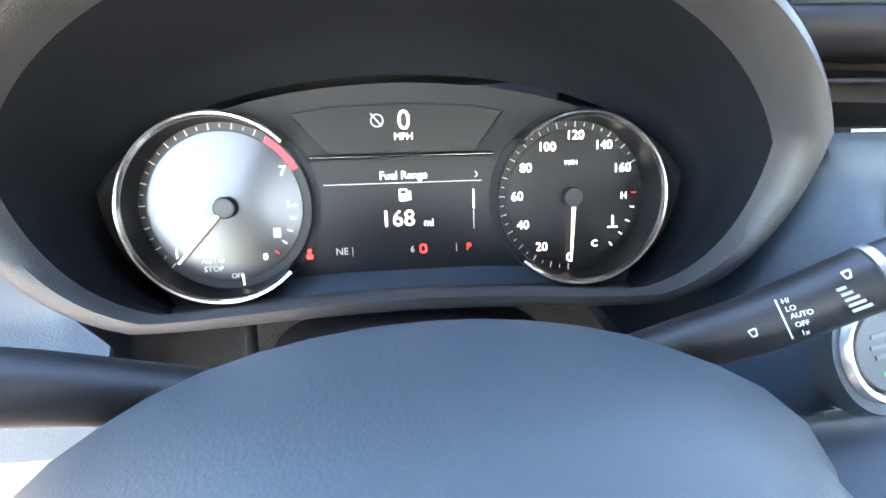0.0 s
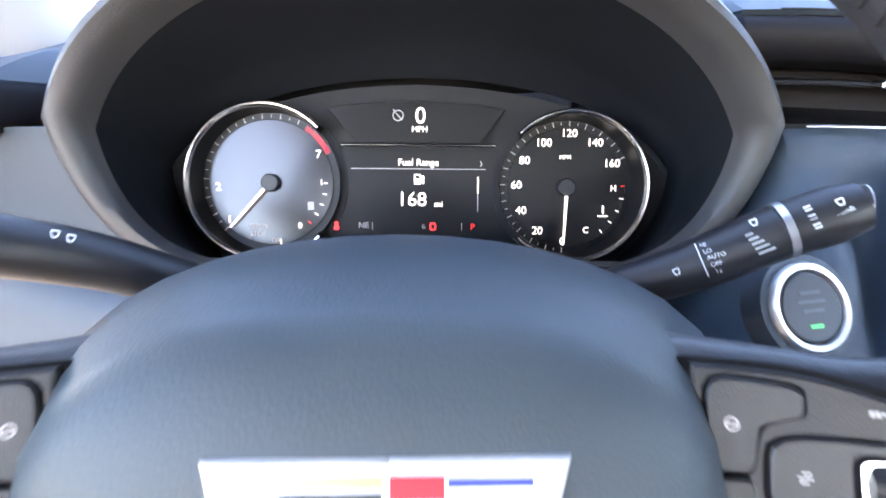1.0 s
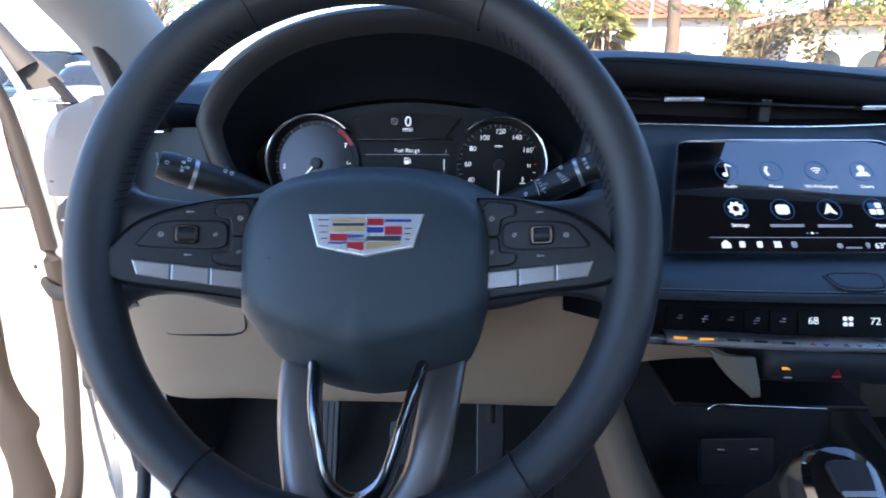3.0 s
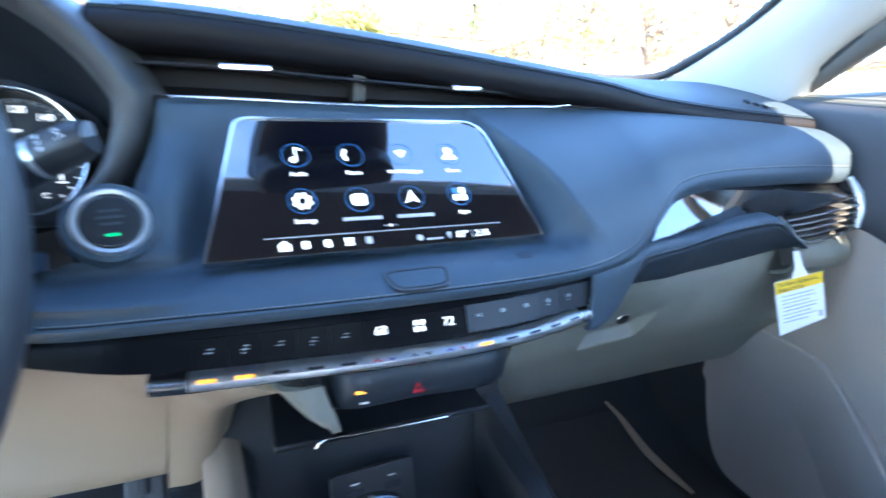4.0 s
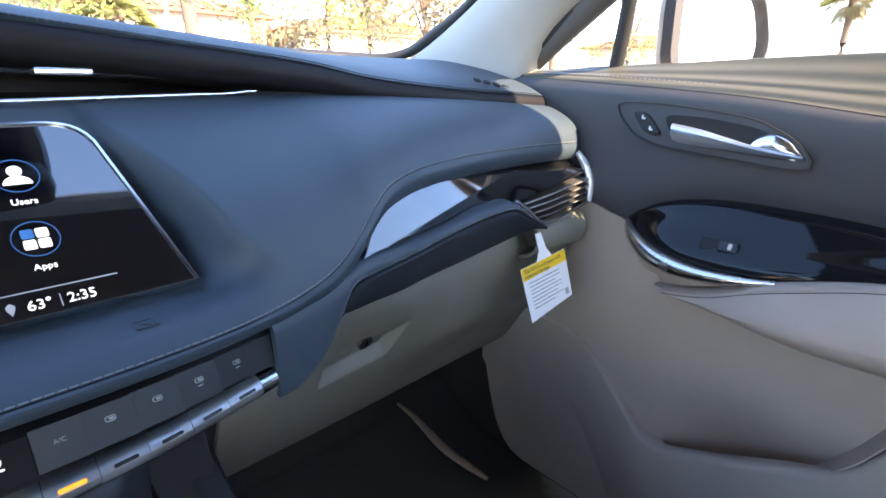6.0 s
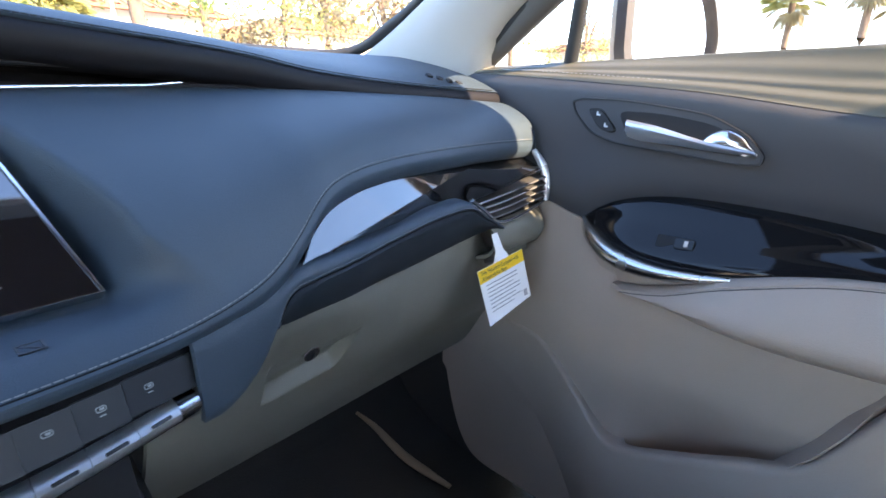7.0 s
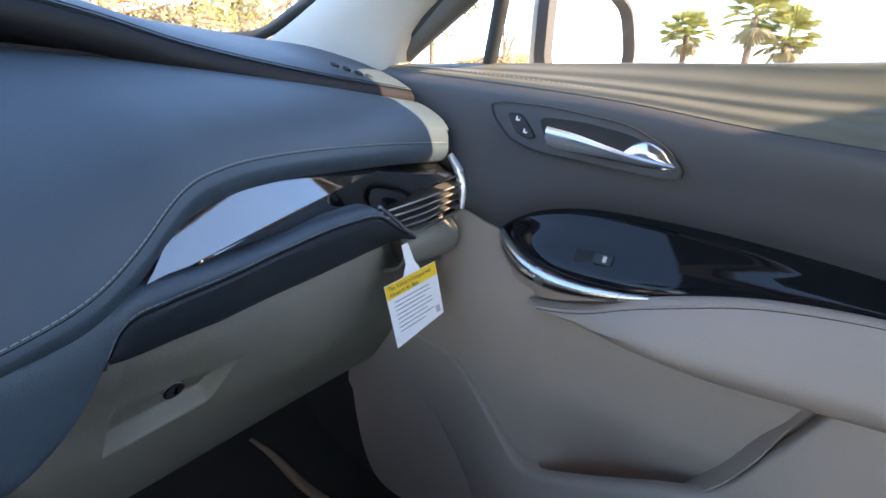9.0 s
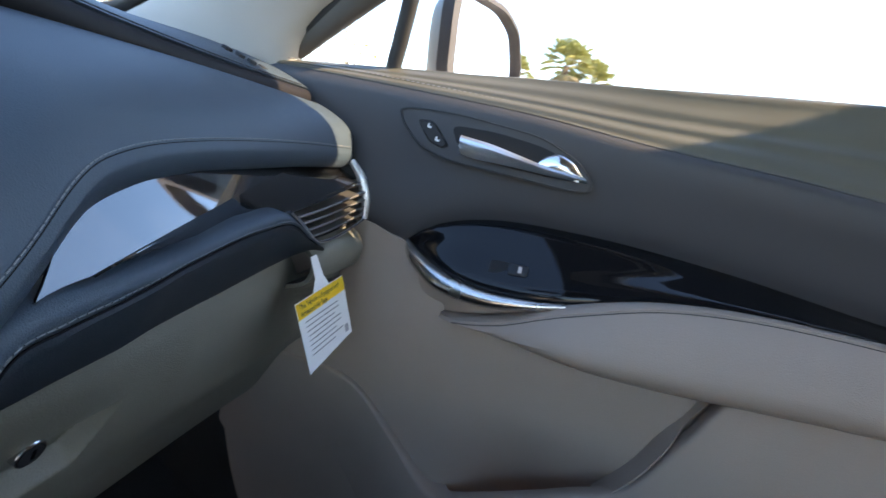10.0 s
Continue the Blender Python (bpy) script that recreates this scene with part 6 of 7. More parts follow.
plate("finger_hollow", hollow_line, MATT, at2(RC, 0, 0, -0.004), door, 0.0052, 0)
sw_line = [(-0.0895, 0.0052), (-0.0700, 0.0085), (-0.0455, -0.0132), (-0.0522, -0.0183), (-0.0705, -0.0150)]
frame2("switch_gap", smooth2(sw_line), smooth2([(0.94 * (x + 0.067) - 0.067, 0.90 * (y + 0.005) - 0.005) for x, y in sw_line]), MATT, at2(RC, 0, 0, 0.0004), door, 0.0012)
sw = plate("seat_switches", smooth2([(0.92 * (x + 0.067) - 0.067, 0.88 * (y + 0.005) - 0.005) for x, y in sw_line]), BLACK, at2(RC, 0, 0, 0.000), door, 0.0035, 0.001)
for x, y in ((-0.0725, 0.002), (-0.060, -0.0095)):
    plate("printed_mark", ring2(0.0052, 0.0048, 0.001, 2, x, y), ICON, at2(RC, 0, 0, 0.0036), sw, 0.0002, 0)
    plate("printed_mark", ring2(0.0030, 0.0030, 0.0005, 2, x + 0.001, y + 0.001), BLACK, at2(RC, 0, 0, 0.0038), sw, 0.0002, 0)
hp_top = spline([-0.0345, 0.0, 0.03, 0.061, 0.104], [0.0022, 0.0026, 0.0003, -0.0025, -0.0028])
hp_low = spline([-0.0345, -0.024, 0.008, 0.033, 0.063, 0.1045], [-0.0172, -0.0182, -0.0156, -0.0133, -0.0117, -0.0080])
rows = []
for x in np.linspace(-0.0345, 0.1045, 26):
    a, b = hp_top(x), hp_low(x)
    off = 0.009 + 0.006 * math.sin(math.pi * (x + 0.0345) / 0.139)
    rows.append([tuple(RC @ Vector((x + 0.004 * q, a + (b - a) * q, off + dz))) for q, dz in ((0, -0.003), (0.12, 0.0), (0.3, 0.0014), (0.55, 0.0006), (0.8, -0.0020), (1.0, -0.0050))])
slab("pull_handle", rows, SILVER, door, 0.0025, "satin metal pull handle", sharp=30)
for x, y in ((-0.030, -0.008), (0.098, -0.006)):
    tube("handle_post", [tuple(RC @ Vector((x, y, -0.002))), tuple(RC @ Vector((x, y, 0.009)))], 0.0035, SILVER, door, 10)
dome = dense2([(0.051, -0.0060), (0.0555, 0.0020), (0.063, 0.0090), (0.0735, 0.0130), (0.0885, 0.0092), (0.0980, 0.0020), (0.1045, -0.0060), (0.078, -0.0090)])
hoop("bright_escutcheon", [[tuple(RC @ Vector((0.078 + (x - 0.078) * q, y * q, 0.001 + 0.0075 * (1 - q * q) ** 0.7))) for x, y in dome] for q in (1.0, 0.96, 0.88, 0.76, 0.6, 0.4, 0.2, 0.02)], CHROME, door, "bright metal dome behind the handle")

# gloss trim with chrome edge
ch_x = spline([-0.75, -0.33, -0.14, -0.035, 0.05, 0.10, 0.13, 0.165], [1.045, 1.036, 1.032, 1.020, 1.024, 1.032, 1.048, 1.076])
ch_z = spline([-0.75, -0.33, -0.14, -0.035, 0.05, 0.10, 0.13, 0.165], [0.893, 0.928, 0.924, 0.903, 0.894, 0.900, 0.908, 0.921])
slab("gloss_trim", [dense([(gt_x(y) + 0.008, y, gt_z(y) + 0.002), (gt_x(y) - 0.001, y, gt_z(y) - 0.002), (0.5 * (gt_x(y) + ch_x(y)) + 0.002, y, 0.55 * gt_z(y) + 0.45 * ch_z(y)), (ch_x(y), y, ch_z(y)), (ch_x(y) + 0.008, y, ch_z(y) - 0.006)], 14) for y in np.linspace(0.163, -0.75, 50)], LACQUER, door, 0.003, "polished black trim panel")
tube("chrome_edge", [(1.072, 0.167, 0.925), (1.058, 0.151, 0.912), (1.040, 0.129, 0.902), (1.024, 0.100, 0.893), (1.015, 0.050, 0.888), (1.012, 0.0, 0.893), (1.014, -0.037, 0.900)], [0.003, 0.0095, 0.0115, 0.0105, 0.0085, 0.006, 0.002], TRIMMETAL, door, 12, 30, "bright metal edge of the trim")
WS = axes((1.039, 0.030, 0.919), (0, -1, 0.02), (0.55, 0, 0.83))
wsw = plate("window_switch_base", ring2(0.044, 0.016, 0.002, 3), MATT, at2(WS, 0, 0, -0.004), door, 0.0065, 0.001)
plate("window_switch", ring2(0.022, 0.013, 0.003, 3, 0.010, 0), KEYBLACK, at2(WS, 0, 0, 0.0022), wsw, 0.004, 0.0015)
plate("switch_edge", ring2(0.004, 0.007, 0, 1, 0.012, 0.0), LITDIM, at2(WS, 0, 0, 0.0062), wsw, 0.0006, 0)

# armrest bolster
at_x = spline([-0.75, -0.33, -0.14, -0.037, 0.03, 0.087, 0.10], [1.040, 1.032, 1.028, 1.016, 1.024, 1.036, 1.048])
at_z = spline([-0.75, -0.33, -0.14, -0.037, 0.03, 0.087, 0.10], [0.892, 0.929, 0.925, 0.9015, 0.872, 0.856, 0.852])
ab_z = spline([-0.75, -0.30, -0.23, -0.133, -0.076, 0.01, 0.07, 0.10], [0.848, 0.856, 0.852, 0.848, 0.850, 0.853, 0.851, 0.849])
rows = []
for y in np.linspace(0.098, -0.75, 46):
    bul = 0.034 * ramp(0.10, -0.12, y)
    tx, tz, bz = at_x(y), at_z(y), ab_z(y)
    rows.append(dense([(tx + 0.014, y, tz - 0.004), (tx, y, tz), (tx - 0.008 - 0.40 * bul, y, tz * 0.8 + bz * 0.2), (tx - 0.014 - 0.80 * bul, y, 0.5 * (tz + bz)), (tx - 0.016 - bul, y, tz * 0.22 + bz * 0.78), (tx - 0.010 - 0.85 * bul, y, bz), (tx + 0.012, y, bz - 0.006), (tx + 0.03, y, bz - 0.006)], 20))
slab("armrest", rows, TAUPE, door, 0.005, "padded taupe armrest")
drop = spline([-0.75, -0.235, -0.163, -0.105, -0.035, 0.042, 0.09], [0.002, 0.002, 0.003, 0.004, 0.0062, 0.005, 0.0035])


def below_top(row, d):
    """The point of an armrest profile that lies d below its upper edge."""
    k = int(np.argmax(row[:, 2]))
    return [np.interp(d - row[k, 2], -row[k:14, 2], row[k:14, i]) for i in range(3)]


tube("armrest_piping", [below_top(r, drop(r[0][1])) for r in rows[1:]], 0.0013, TAUPE, door, 8, label="sewn piping of the armrest")
tube("armrest_seam", [below_top(r, drop(r[0][1]) + 0.0022) for r in rows[1:]], 0.0006, SEAL, door, 6, label="sewn seam of the armrest")
slab("arm_filler", [dense([(ch_x(y) + 0.012, y, ch_z(y) - 0.005), (ch_x(y) + 0.004, y, ch_z(y) - 0.014), (ch_x(y) * 0.5 + at_x(y) * 0.5 + 0.004, y, 0.5 * (ch_z(y) + at_z(y))), (at_x(min(y, 0.098)) + 0.006, y, min(at_z(min(y, 0.098)), ch_z(y) - 0.006))], 10) for y in np.linspace(0.160, -0.035, 24)], TAUPE, door, 0.004)

# lower panel and the cover of the map pocket in front of it
def wall_x(y, z):
    return 1.058 - 0.016 * ramp(0.92, 0.80, z) + 0.056 * ramp(0.75, 0.60, z) * ramp(0.10, -0.03, y)


def low_end(y):
    return 0.452 + 0.13 * max(0.0, min((y - 0.255) / 0.122, 1.06)) ** 4


rows = []
for y in np.concatenate([np.linspace(0.392, -0.30, 70), np.linspace(-0.31, -0.75, 16)]):
    zt = gt_z(y) + 0.003 if y > 0.165 else min(0.93, ch_z(y) + 0.001)
    rows.append([(wall_x(y, z), y, z) for z in np.linspace(zt, low_end(y), 44)])
slab("lower_panel", rows, TAUPE, door, 0.006, "taupe lower panel")
pk_z = spline([-0.75, -0.30, -0.25, -0.215, -0.199, -0.184, -0.166, -0.144, -0.125, -0.08, -0.04, 0.01, 0.05, 0.068, 0.08, 0.095, 0.133, 0.190, 0.219, 0.28, 0.37],
              [0.858, 0.858, 0.857, 0.850, 0.836, 0.808, 0.775, 0.734, 0.714, 0.692, 0.672, 0.649, 0.633, 0.630, 0.634, 0.646, 0.683, 0.732, 0.742, 0.745, 0.745])
pk_o = spline([-0.75, -0.13, 0.07, 0.15, 0.21, 0.28, 0.37], [0.030, 0.030, 0.020, 0.011, 0.006, 0.003, 0.002])
rows = []
for y in np.concatenate([np.linspace(0.368, 0.24, 14), np.linspace(0.23, -0.26, 110), np.linspace(-0.28, -0.75, 14)]):
    zt, zb, o = pk_z(y), low_end(y) + 0.002, pk_o(y)
    face = lambda z: wall_x(0.40, z) - o + 0.13 * ramp(0.02, 0.16, y) * (zt - z)
    bev = 0.003 + 0.25 * o
    line = [(min(wall_x(y, zt) + 0.004, face(zt) + bev + 0.012 + 0.08 * ramp(0.05, 0.09, y)), y, zt - 0.002), (face(zt) + 0.8 * bev, y, zt + 0.001), (face(zt) + 0.35 * bev, y, zt - 0.001), (face(zt) + 0.08 * bev, y, zt - 0.4 * bev), (face(zt), y, zt - bev)]
    line += [(face(z) - 0.010 * math.sin(math.pi * (zt - bev - z) / (zt - bev - zb)), y, z) for z in np.linspace(zt - bev, zb, 12)[1:]]
    rows.append(line)
rim_y = spline([0.60, 0.66, 0.700, 0.734, 0.775, 0.808, 0.845], [-0.085, -0.098, -0.118, -0.143, -0.165, -0.183, -0.206])
ends = []
for u in np.linspace(0, 1, 14):
    line = []
    for q in np.linspace(0.0, 1.0, 26):
        x1 = 1.017 + 0.020 * ramp(0.72, 0.88, q)           # open towards the armrest
        z = 0.60 + 0.236 * q
        y0 = -0.134 - 0.474 * (z - 0.735)
        line.append((1.064 + (x1 - 1.064) * u, y0 + (rim_y(z) + 0.001 - y0) * u ** 1.5, z))
    ends.append(line)
slab("pocket_end", ends, TAUPE, door, 0.002, "taupe end wall of the door pocket")
slab("pocket_cover", rows, TAUPE, door, 0.004, "taupe cover of the door pocket", sharp=70)
slab("door_edge", [dense([(1.064, 0.392, 1.10), (1.064, 0.400, 1.02), (1.064, 0.400, 0.80), (1.064, 0.398, 0.64), (1.064, 0.372, 0.55), (1.064, 0.32, 0.49), (1.064, 0.20, 0.465)], 20), dense([(1.12, 0.41, 1.10), (1.12, 0.42, 1.02), (1.12, 0.42, 0.80), (1.12, 0.41, 0.62), (1.12, 0.39, 0.52), (1.12, 0.33, 0.465), (1.12, 0.20, 0.44)], 20)], RUBBER, door, 0.004)
slab("outer_skin", [dense([(1.115, y, belt_z(y) - 0.004), (1.16, y, 0.98), (1.175, y, 0.80), (1.15, y, 0.45)], 10) for y in np.linspace(0.45, -0.75, 12)], WHITEPAINT, door, 0.004)
# dark window frame along the pillar and the upright bar
wf = [(1.100, 0.405, 1.110), (1.085, 0.330, 1.163), (1.060, 0.200, 1.250), (1.030, 0.060, 1.335), (0.995, -0.10, 1.410), (0.965, -0.30, 1.460), (0.955, -0.75, 1.475)]
tube("window_frame", wf, [0.014, 0.017, 0.016, 0.015], RUBBER, door, 10, 40, "black window surround", flat=1.5)
tube("frame_lining", [(1.098, 0.368, 1.122), (1.082, 0.292, 1.175), (1.058, 0.170, 1.255), (1.028, 0.030, 1.335), (0.992, -0.13, 1.405)], [0.013, 0.019, 0.018, 0.015], FRAMETRIM, door, 10, 30, "brown-grey lining of the window frame", flat=1.4)
tube("window_bar", [(1.104, 0.226, 1.105), (1.082, 0.205, 1.180), (1.060, 0.185, 1.262)], 0.0085, RUBBER, door, 8, 10, "black upright window bar", flat=1.2, up=(0, 1, 0))
plate("quarter_pane", [(0.0, 0.0), (0.175, 0.010), (0.150, 0.140), (0.135, 0.132)], CLEAR, axes((1.101, 0.400, 1.108), (0, -1, 0), (-0.28, 0, 1)), door, 0.003, 0)
solid("sail_cover", (0.012, 0.075, 0.020), pose(1.094, 0.372, 1.114, -28, 0, 0), BLACK, door, 0.004)
plate("side_pane", [(0.0, 0.0), (0.97, 0.040), (0.97, 0.375), (0.50, 0.360), (0.30, 0.310), (0.02, 0.145)], CLEAR, axes((1.104, 0.220, 1.112), (0, -1, 0), (-0.38, 0, 1)), door, 0.003, 0)
for o in door.children:
    if o.name.startswith(("side_pane", "quarter_pane")):
        o.visible_shadow = False

# ---- door mirror outside ----
mirror = thing("door_mirror", (1.24, 0.20, 1.12), "exterior door mirror in a grey and black housing", "mirror")
MM = axes((1.250, 0.150, 1.166), (0.95, -0.31, 0.0), (0.0, 0.05, 1))
ml = smooth2([(-0.108, -0.062), (0.080, -0.062), (0.092, -0.010), (0.070, 0.050), (0.020, 0.072), (-0.085, 0.072), (-0.108, 0.05)])
ml_in = [(0.91 * x + 0.005, 0.91 * y) for x, y in ml]
frame2("housing_rim", ml, ml_in, SEAL, at2(MM, 0, 0, -0.004), mirror, 0.018)
plate("mirror_glass", ml_in, MIRROR, at2(MM, 0, 0, 0.0), mirror, 0.004, 0, "reflecting mirror glass")
rings = [[tuple(MM @ Vector((x * s + e, y * s, d))) for x, y in ml] for s, d, e in ((1.0, 0.0, 0.0), (0.99, -0.03, 0.018), (0.84, -0.07, 0.048), (0.55, -0.10, 0.075), (0.1, -0.108, 0.085))]
hoop("housing", smooth_rings(rings, 10), PANELGREY, mirror)
solid("foot", (0.08, 0.05, 0.03), pose(1.16, 0.225, 1.085), BLACK, mirror, 0.008)

# ---- pillars, roof and windscreen surround ----
for s, nm in ((1, "pillar_right"), (-1, "pillar_left")):
    cx = 0.335
    def mx(x):
        return x if s > 0 else 2 * cx - x
    rows = []
    dy = 0.0 if s > 0 else 0.055
    foot = [(1.070, 0.645, 1.124), (1.060, 0.540, 1.166), (1.045, 0.405, 1.233)] if s > 0 else [(1.075, 0.66, 1.125), (1.060, 0.56, 1.175), (1.035, 0.42, 1.245)]
    for (xa, ya, za), (xb, yb, zb) in ((foot[0], (1.075, 0.36, 1.095)), (foot[1], (1.068, 0.335, 1.145)), (foot[2], (1.050, 0.22, 1.225)), ((0.99, 0.20, 1.36), (1.010, 0.05, 1.335)), ((0.95, 0.02, 1.45), (0.975, -0.12, 1.425))):
        yb += dy
        rows.append([(mx(xa + 0.012), ya + 0.006, za - 0.004), (mx(xa), ya, za), (mx(0.6 * xa + 0.4 * xb - 0.028), 0.6 * ya + 0.4 * yb, 0.6 * za + 0.4 * zb), (mx(0.25 * xa + 0.75 * xb - 0.024), 0.25 * ya + 0.75 * yb, 0.25 * za + 0.75 * zb), (mx(xb), yb, zb), (mx(xb + 0.022), yb - 0.004, zb)])
    panel(nm, rows, HEADLINER, 20, 20, 0.006, "pale grey windscreen pillar trim", flip=(s < 0))
rows = [[(x, 0.04, 1.455), (x, -0.10, 1.500), (x, -0.6, 1.545), (x, -1.2, 1.54), (x, -1.7, 1.45)] for x in (-0.29, 0.335, 0.96)]
panel("ceiling", rows, LINING, 14, 6, 0.03, "unseen headliner, its colour darkened to reflect as unlit", flip=True)
panel("wall_rear", [[(x, -1.7, 0.4), (x, -1.75, 0.8), (x, -1.74, 1.10)] for x in (-0.45, 0.335, 1.10)], BACKWALL, 8, 4, 0.02, "plain unseen rear wall, dark to cut fill light")
for s, nm in ((1, "wall_right"), (-1, "wall_left")):
    panel(nm, [[(0.335 + s * 0.765, y, 0.4), (0.335 + s * 0.775, y, 0.8), (0.335 + s * 0.765, y, 1.11)] for y in (-0.78, -1.2, -1.75)], BACKWALL, 8, 4, 0.02, "plain unseen side wall, dark to cut fill light")
    panel("pillar_middle", [[(0.335 + s * 0.765, y, 1.10), (0.335 + s * 0.71, y, 1.30), (0.335 + s * 0.64, y, 1.47)] for y in (-0.78, -0.92)], HEADLINER, 8, 3, 0.02, "pale middle pillar")
    panel("pillar_rear", [[(0.335 + s * 0.765, y - 0.0, 1.10), (0.335 + s * 0.71, y + 0.05, 1.30), (0.335 + s * 0.64, y + 0.1, 1.47)] for y in (-1.50, -1.78)], HEADLINER, 8, 3, 0.02, "pale rear pillar")
sun_edge_x = spline([-1.8, -0.77, -0.69, -0.35, 0.04], [1.20, 1.145, 1.114, 1.046, 1.005])
bm_rows = [[(sun_edge_x(y), y, 1.462), (sun_edge_x(y) - 0.06, y, 1.500), (0.9, y, 1.545), (0.335, y, 1.575), (-0.23, y, 1.545), (-0.36, y, 1.500), (-0.40, y, 1.462)] for y in (0.03, -0.15, -0.35, -0.55, -0.69, -0.77, -1.2, -1.8)]
panel("roof", bm_rows, WHITEPAINT, 16, 24, 0.01, "white car roof, out of view, its edge shaped to bound the sun")
for s in (1, -1):
    panel("kick_panel", [[(0.335 + s * 0.755, y, 0.40), (0.335 + s * 0.755, y, 0.70), (0.335 + s * 0.745, y, 1.09)] for y in (0.10 if s > 0 else 0.36, 0.45, 0.78)], CARPET, 6, 6, 0.01, "dark footwell side")
panel("firewall", [[(x, 0.74, 0.40), (x, 0.75, 0.80), (x, 0.78, 1.125)] for x in (-0.41, 0.335, 1.08)], CARPET, 6, 6, 0.01, "dark bulkhead")
tagged(tube("trim_left_pillar", [(-0.404, 0.420, 1.100), (-0.400, 0.395, 1.142), (-0.397, 0.368, 1.182), (-0.380, 0.270, 1.262), (-0.340, 0.10, 1.36)], [0.010, 0.009, 0.009, 0.010], SEAL, None, 10, 24, flat=1.4), "brown rubber edge of the windscreen pillar", "", "", "structure")
tagged(tube("trim_windscreen", [(0.955, 0.712, 1.132), (1.030, 0.676, 1.133), (1.061, 0.632, 1.141), (1.063, 0.550, 1.173), (1.058, 0.482, 1.201), (1.048, 0.412, 1.240), (0.995, 0.208, 1.368), (0.955, 0.03, 1.460)], [0.004, 0.009, 0.010, 0.008, 0.007, 0.007, 0.007, 0.007], RUBBER, None, 8, 40), "black windscreen edge", "", "", "structure")
tagged(tube("trim_cowl", [(-0.40, 0.70, 1.135), (0.335, 0.78, 1.140), (1.085, 0.70, 1.130)], 0.012, RUBBER, None, 8, 24), "black windscreen foot", "", "", "structure")

# ---- rear-view mirror under the windscreen's head ----
rear = thing("rear_view_mirror", (0.42, 0.10, 1.44), "black rear-view mirror with a sensor shroud on the glass", "mirror")
RV = axes((0.418, 0.085, 1.395), (0.98, 0.12, 0), (0, 0.25, 1))
rl = smooth2([(-0.092, -0.032), (0.090, -0.032), (0.098, -0.022), (0.100, 0.0), (0.098, 0.024), (0.090, 0.034), (-0.092, 0.034), (-0.100, 0.024), (-0.102, 0.0), (-0.100, -0.022)])
hoop("housing", smooth_rings([[tuple(RV @ Vector((x * q, y * q, d))) for x, y in rl] for q, d in ((0.97, 0.006), (1.0, 0.0), (0.98, -0.018), (0.75, -0.032), (0.1, -0.036))], 9), BLACK, rear)
plate("mirror_glass", [(0.96 * x, 0.94 * y) for x, y in rl], MIRROR, at2(RV, 0, 0, 0.001), rear, 0.004, 0, "reflecting glass")
tube("stalk", [(0.400, 0.112, 1.400), (0.385, 0.130, 1.425), (0.375, 0.140, 1.440)], 0.009, BLACK, rear, 10, 8)
skin("sensor_shroud", [[(0.318 + e, y, z + 0.004), (0.322 + e, y, z - 0.026), (0.42, y, z - 0.032), (0.518 - e, y, z - 0.026), (0.525 - e, y, z + 0.004)] for y, z, e in ((0.065, 1.462, 0.0), (0.130, 1.438, 0.006), (0.190, 1.410, 0.025))], BLACK, rear, 16, 10, 0.003)

# ---- ground and outside ----
bm = bmesh.new()
bmesh.ops.create_grid(bm, x_segments=2, y_segments=2, size=900)
me = bpy.data.meshes.new("ground")
bm.to_mesh(me)
bm.free()
ASPHALT = mat("pale_concrete", (0.30, 0.29, 0.27), 0.85, grain=0.004, size=60, vary=0.15, patch=0.3)
me.materials.append(ASPHALT)
tagged(new("ground", me), "sunlit pale parking lot", "ground", "", "structure")

mat_ob = thing("floor_mat", (0.80, 0.20, 0.41), "black floor mat with a tan strip along one side in the footwell", "floor mat")
rows = [[(x, -0.35, 0.412), (x, 0.0, 0.412), (x, 0.28, 0.412), (x, 0.42, 0.428), (x, 0.52, 0.468)] for x in (0.62, 0.80, 0.965)]
skin("mat", rows, CARPET, mat_ob, 20, 8, 0.008, flip=True)
tube("tan_edge", [(0.955, 0.535, 0.480), (0.968, 0.50, 0.462), (0.972, 0.46, 0.446), (0.974, 0.42, 0.434), (0.982, 0.37, 0.424), (0.990, 0.32, 0.418)], [0.004, 0.007, 0.009, 0.010, 0.009, 0.005], BEIGE_WARM, mat_ob, 10, 24, "tan strip beside the mat", flat=0.5)

# ---- driver's door, standing open, and its jamb ----
HINGE = Vector((-0.575, 0.475, 0.0))
OPEN = radians(66)
DU = Vector((-math.sin(OPEN), -math.cos(OPEN), 0))
DN = Vector((math.cos(OPEN), -math.sin(OPEN), 0))


def dw(u, z, n=0.0):
    return tuple(HINGE + DU * u + DN * n + Vector((0, 0, z)))


ddoor = thing("driver_door", tuple(HINGE + Vector((0, 0, 0.45))), "open driver's door with pale sunlit trim and dark seal", "car door")
slab("lower_trim", [dense([dw(u, 0.32, 0.000), dw(u, 0.40, 0.022), dw(u, 0.66, 0.022), dw(u, 0.80, 0.014), dw(u, 0.94, 0.010)], 14) for u in np.linspace(0.03, 1.05, 16)], DOORTAN, ddoor, 0.006, "tan lower trim, paled in colour for the sun on it")
slab("upper_trim", [dense([dw(u, 0.945, 0.012), dw(u, 1.02, 0.020), dw(u, 1.09, 0.012), dw(u, 1.11, -0.010)], 10) for u in np.linspace(0.05, 1.05, 16)], TAUPE, ddoor, 0.006, "taupe upper trim")
slab("end_face", [dense([dw(u, z, n) for u, n in ((0.03, 0.0), (0.0, -0.03), (0.0, -0.10), (0.01, -0.15))], 6) for z in np.linspace(0.33, 1.10, 8)], WHITEPAINT, ddoor, 0.004)
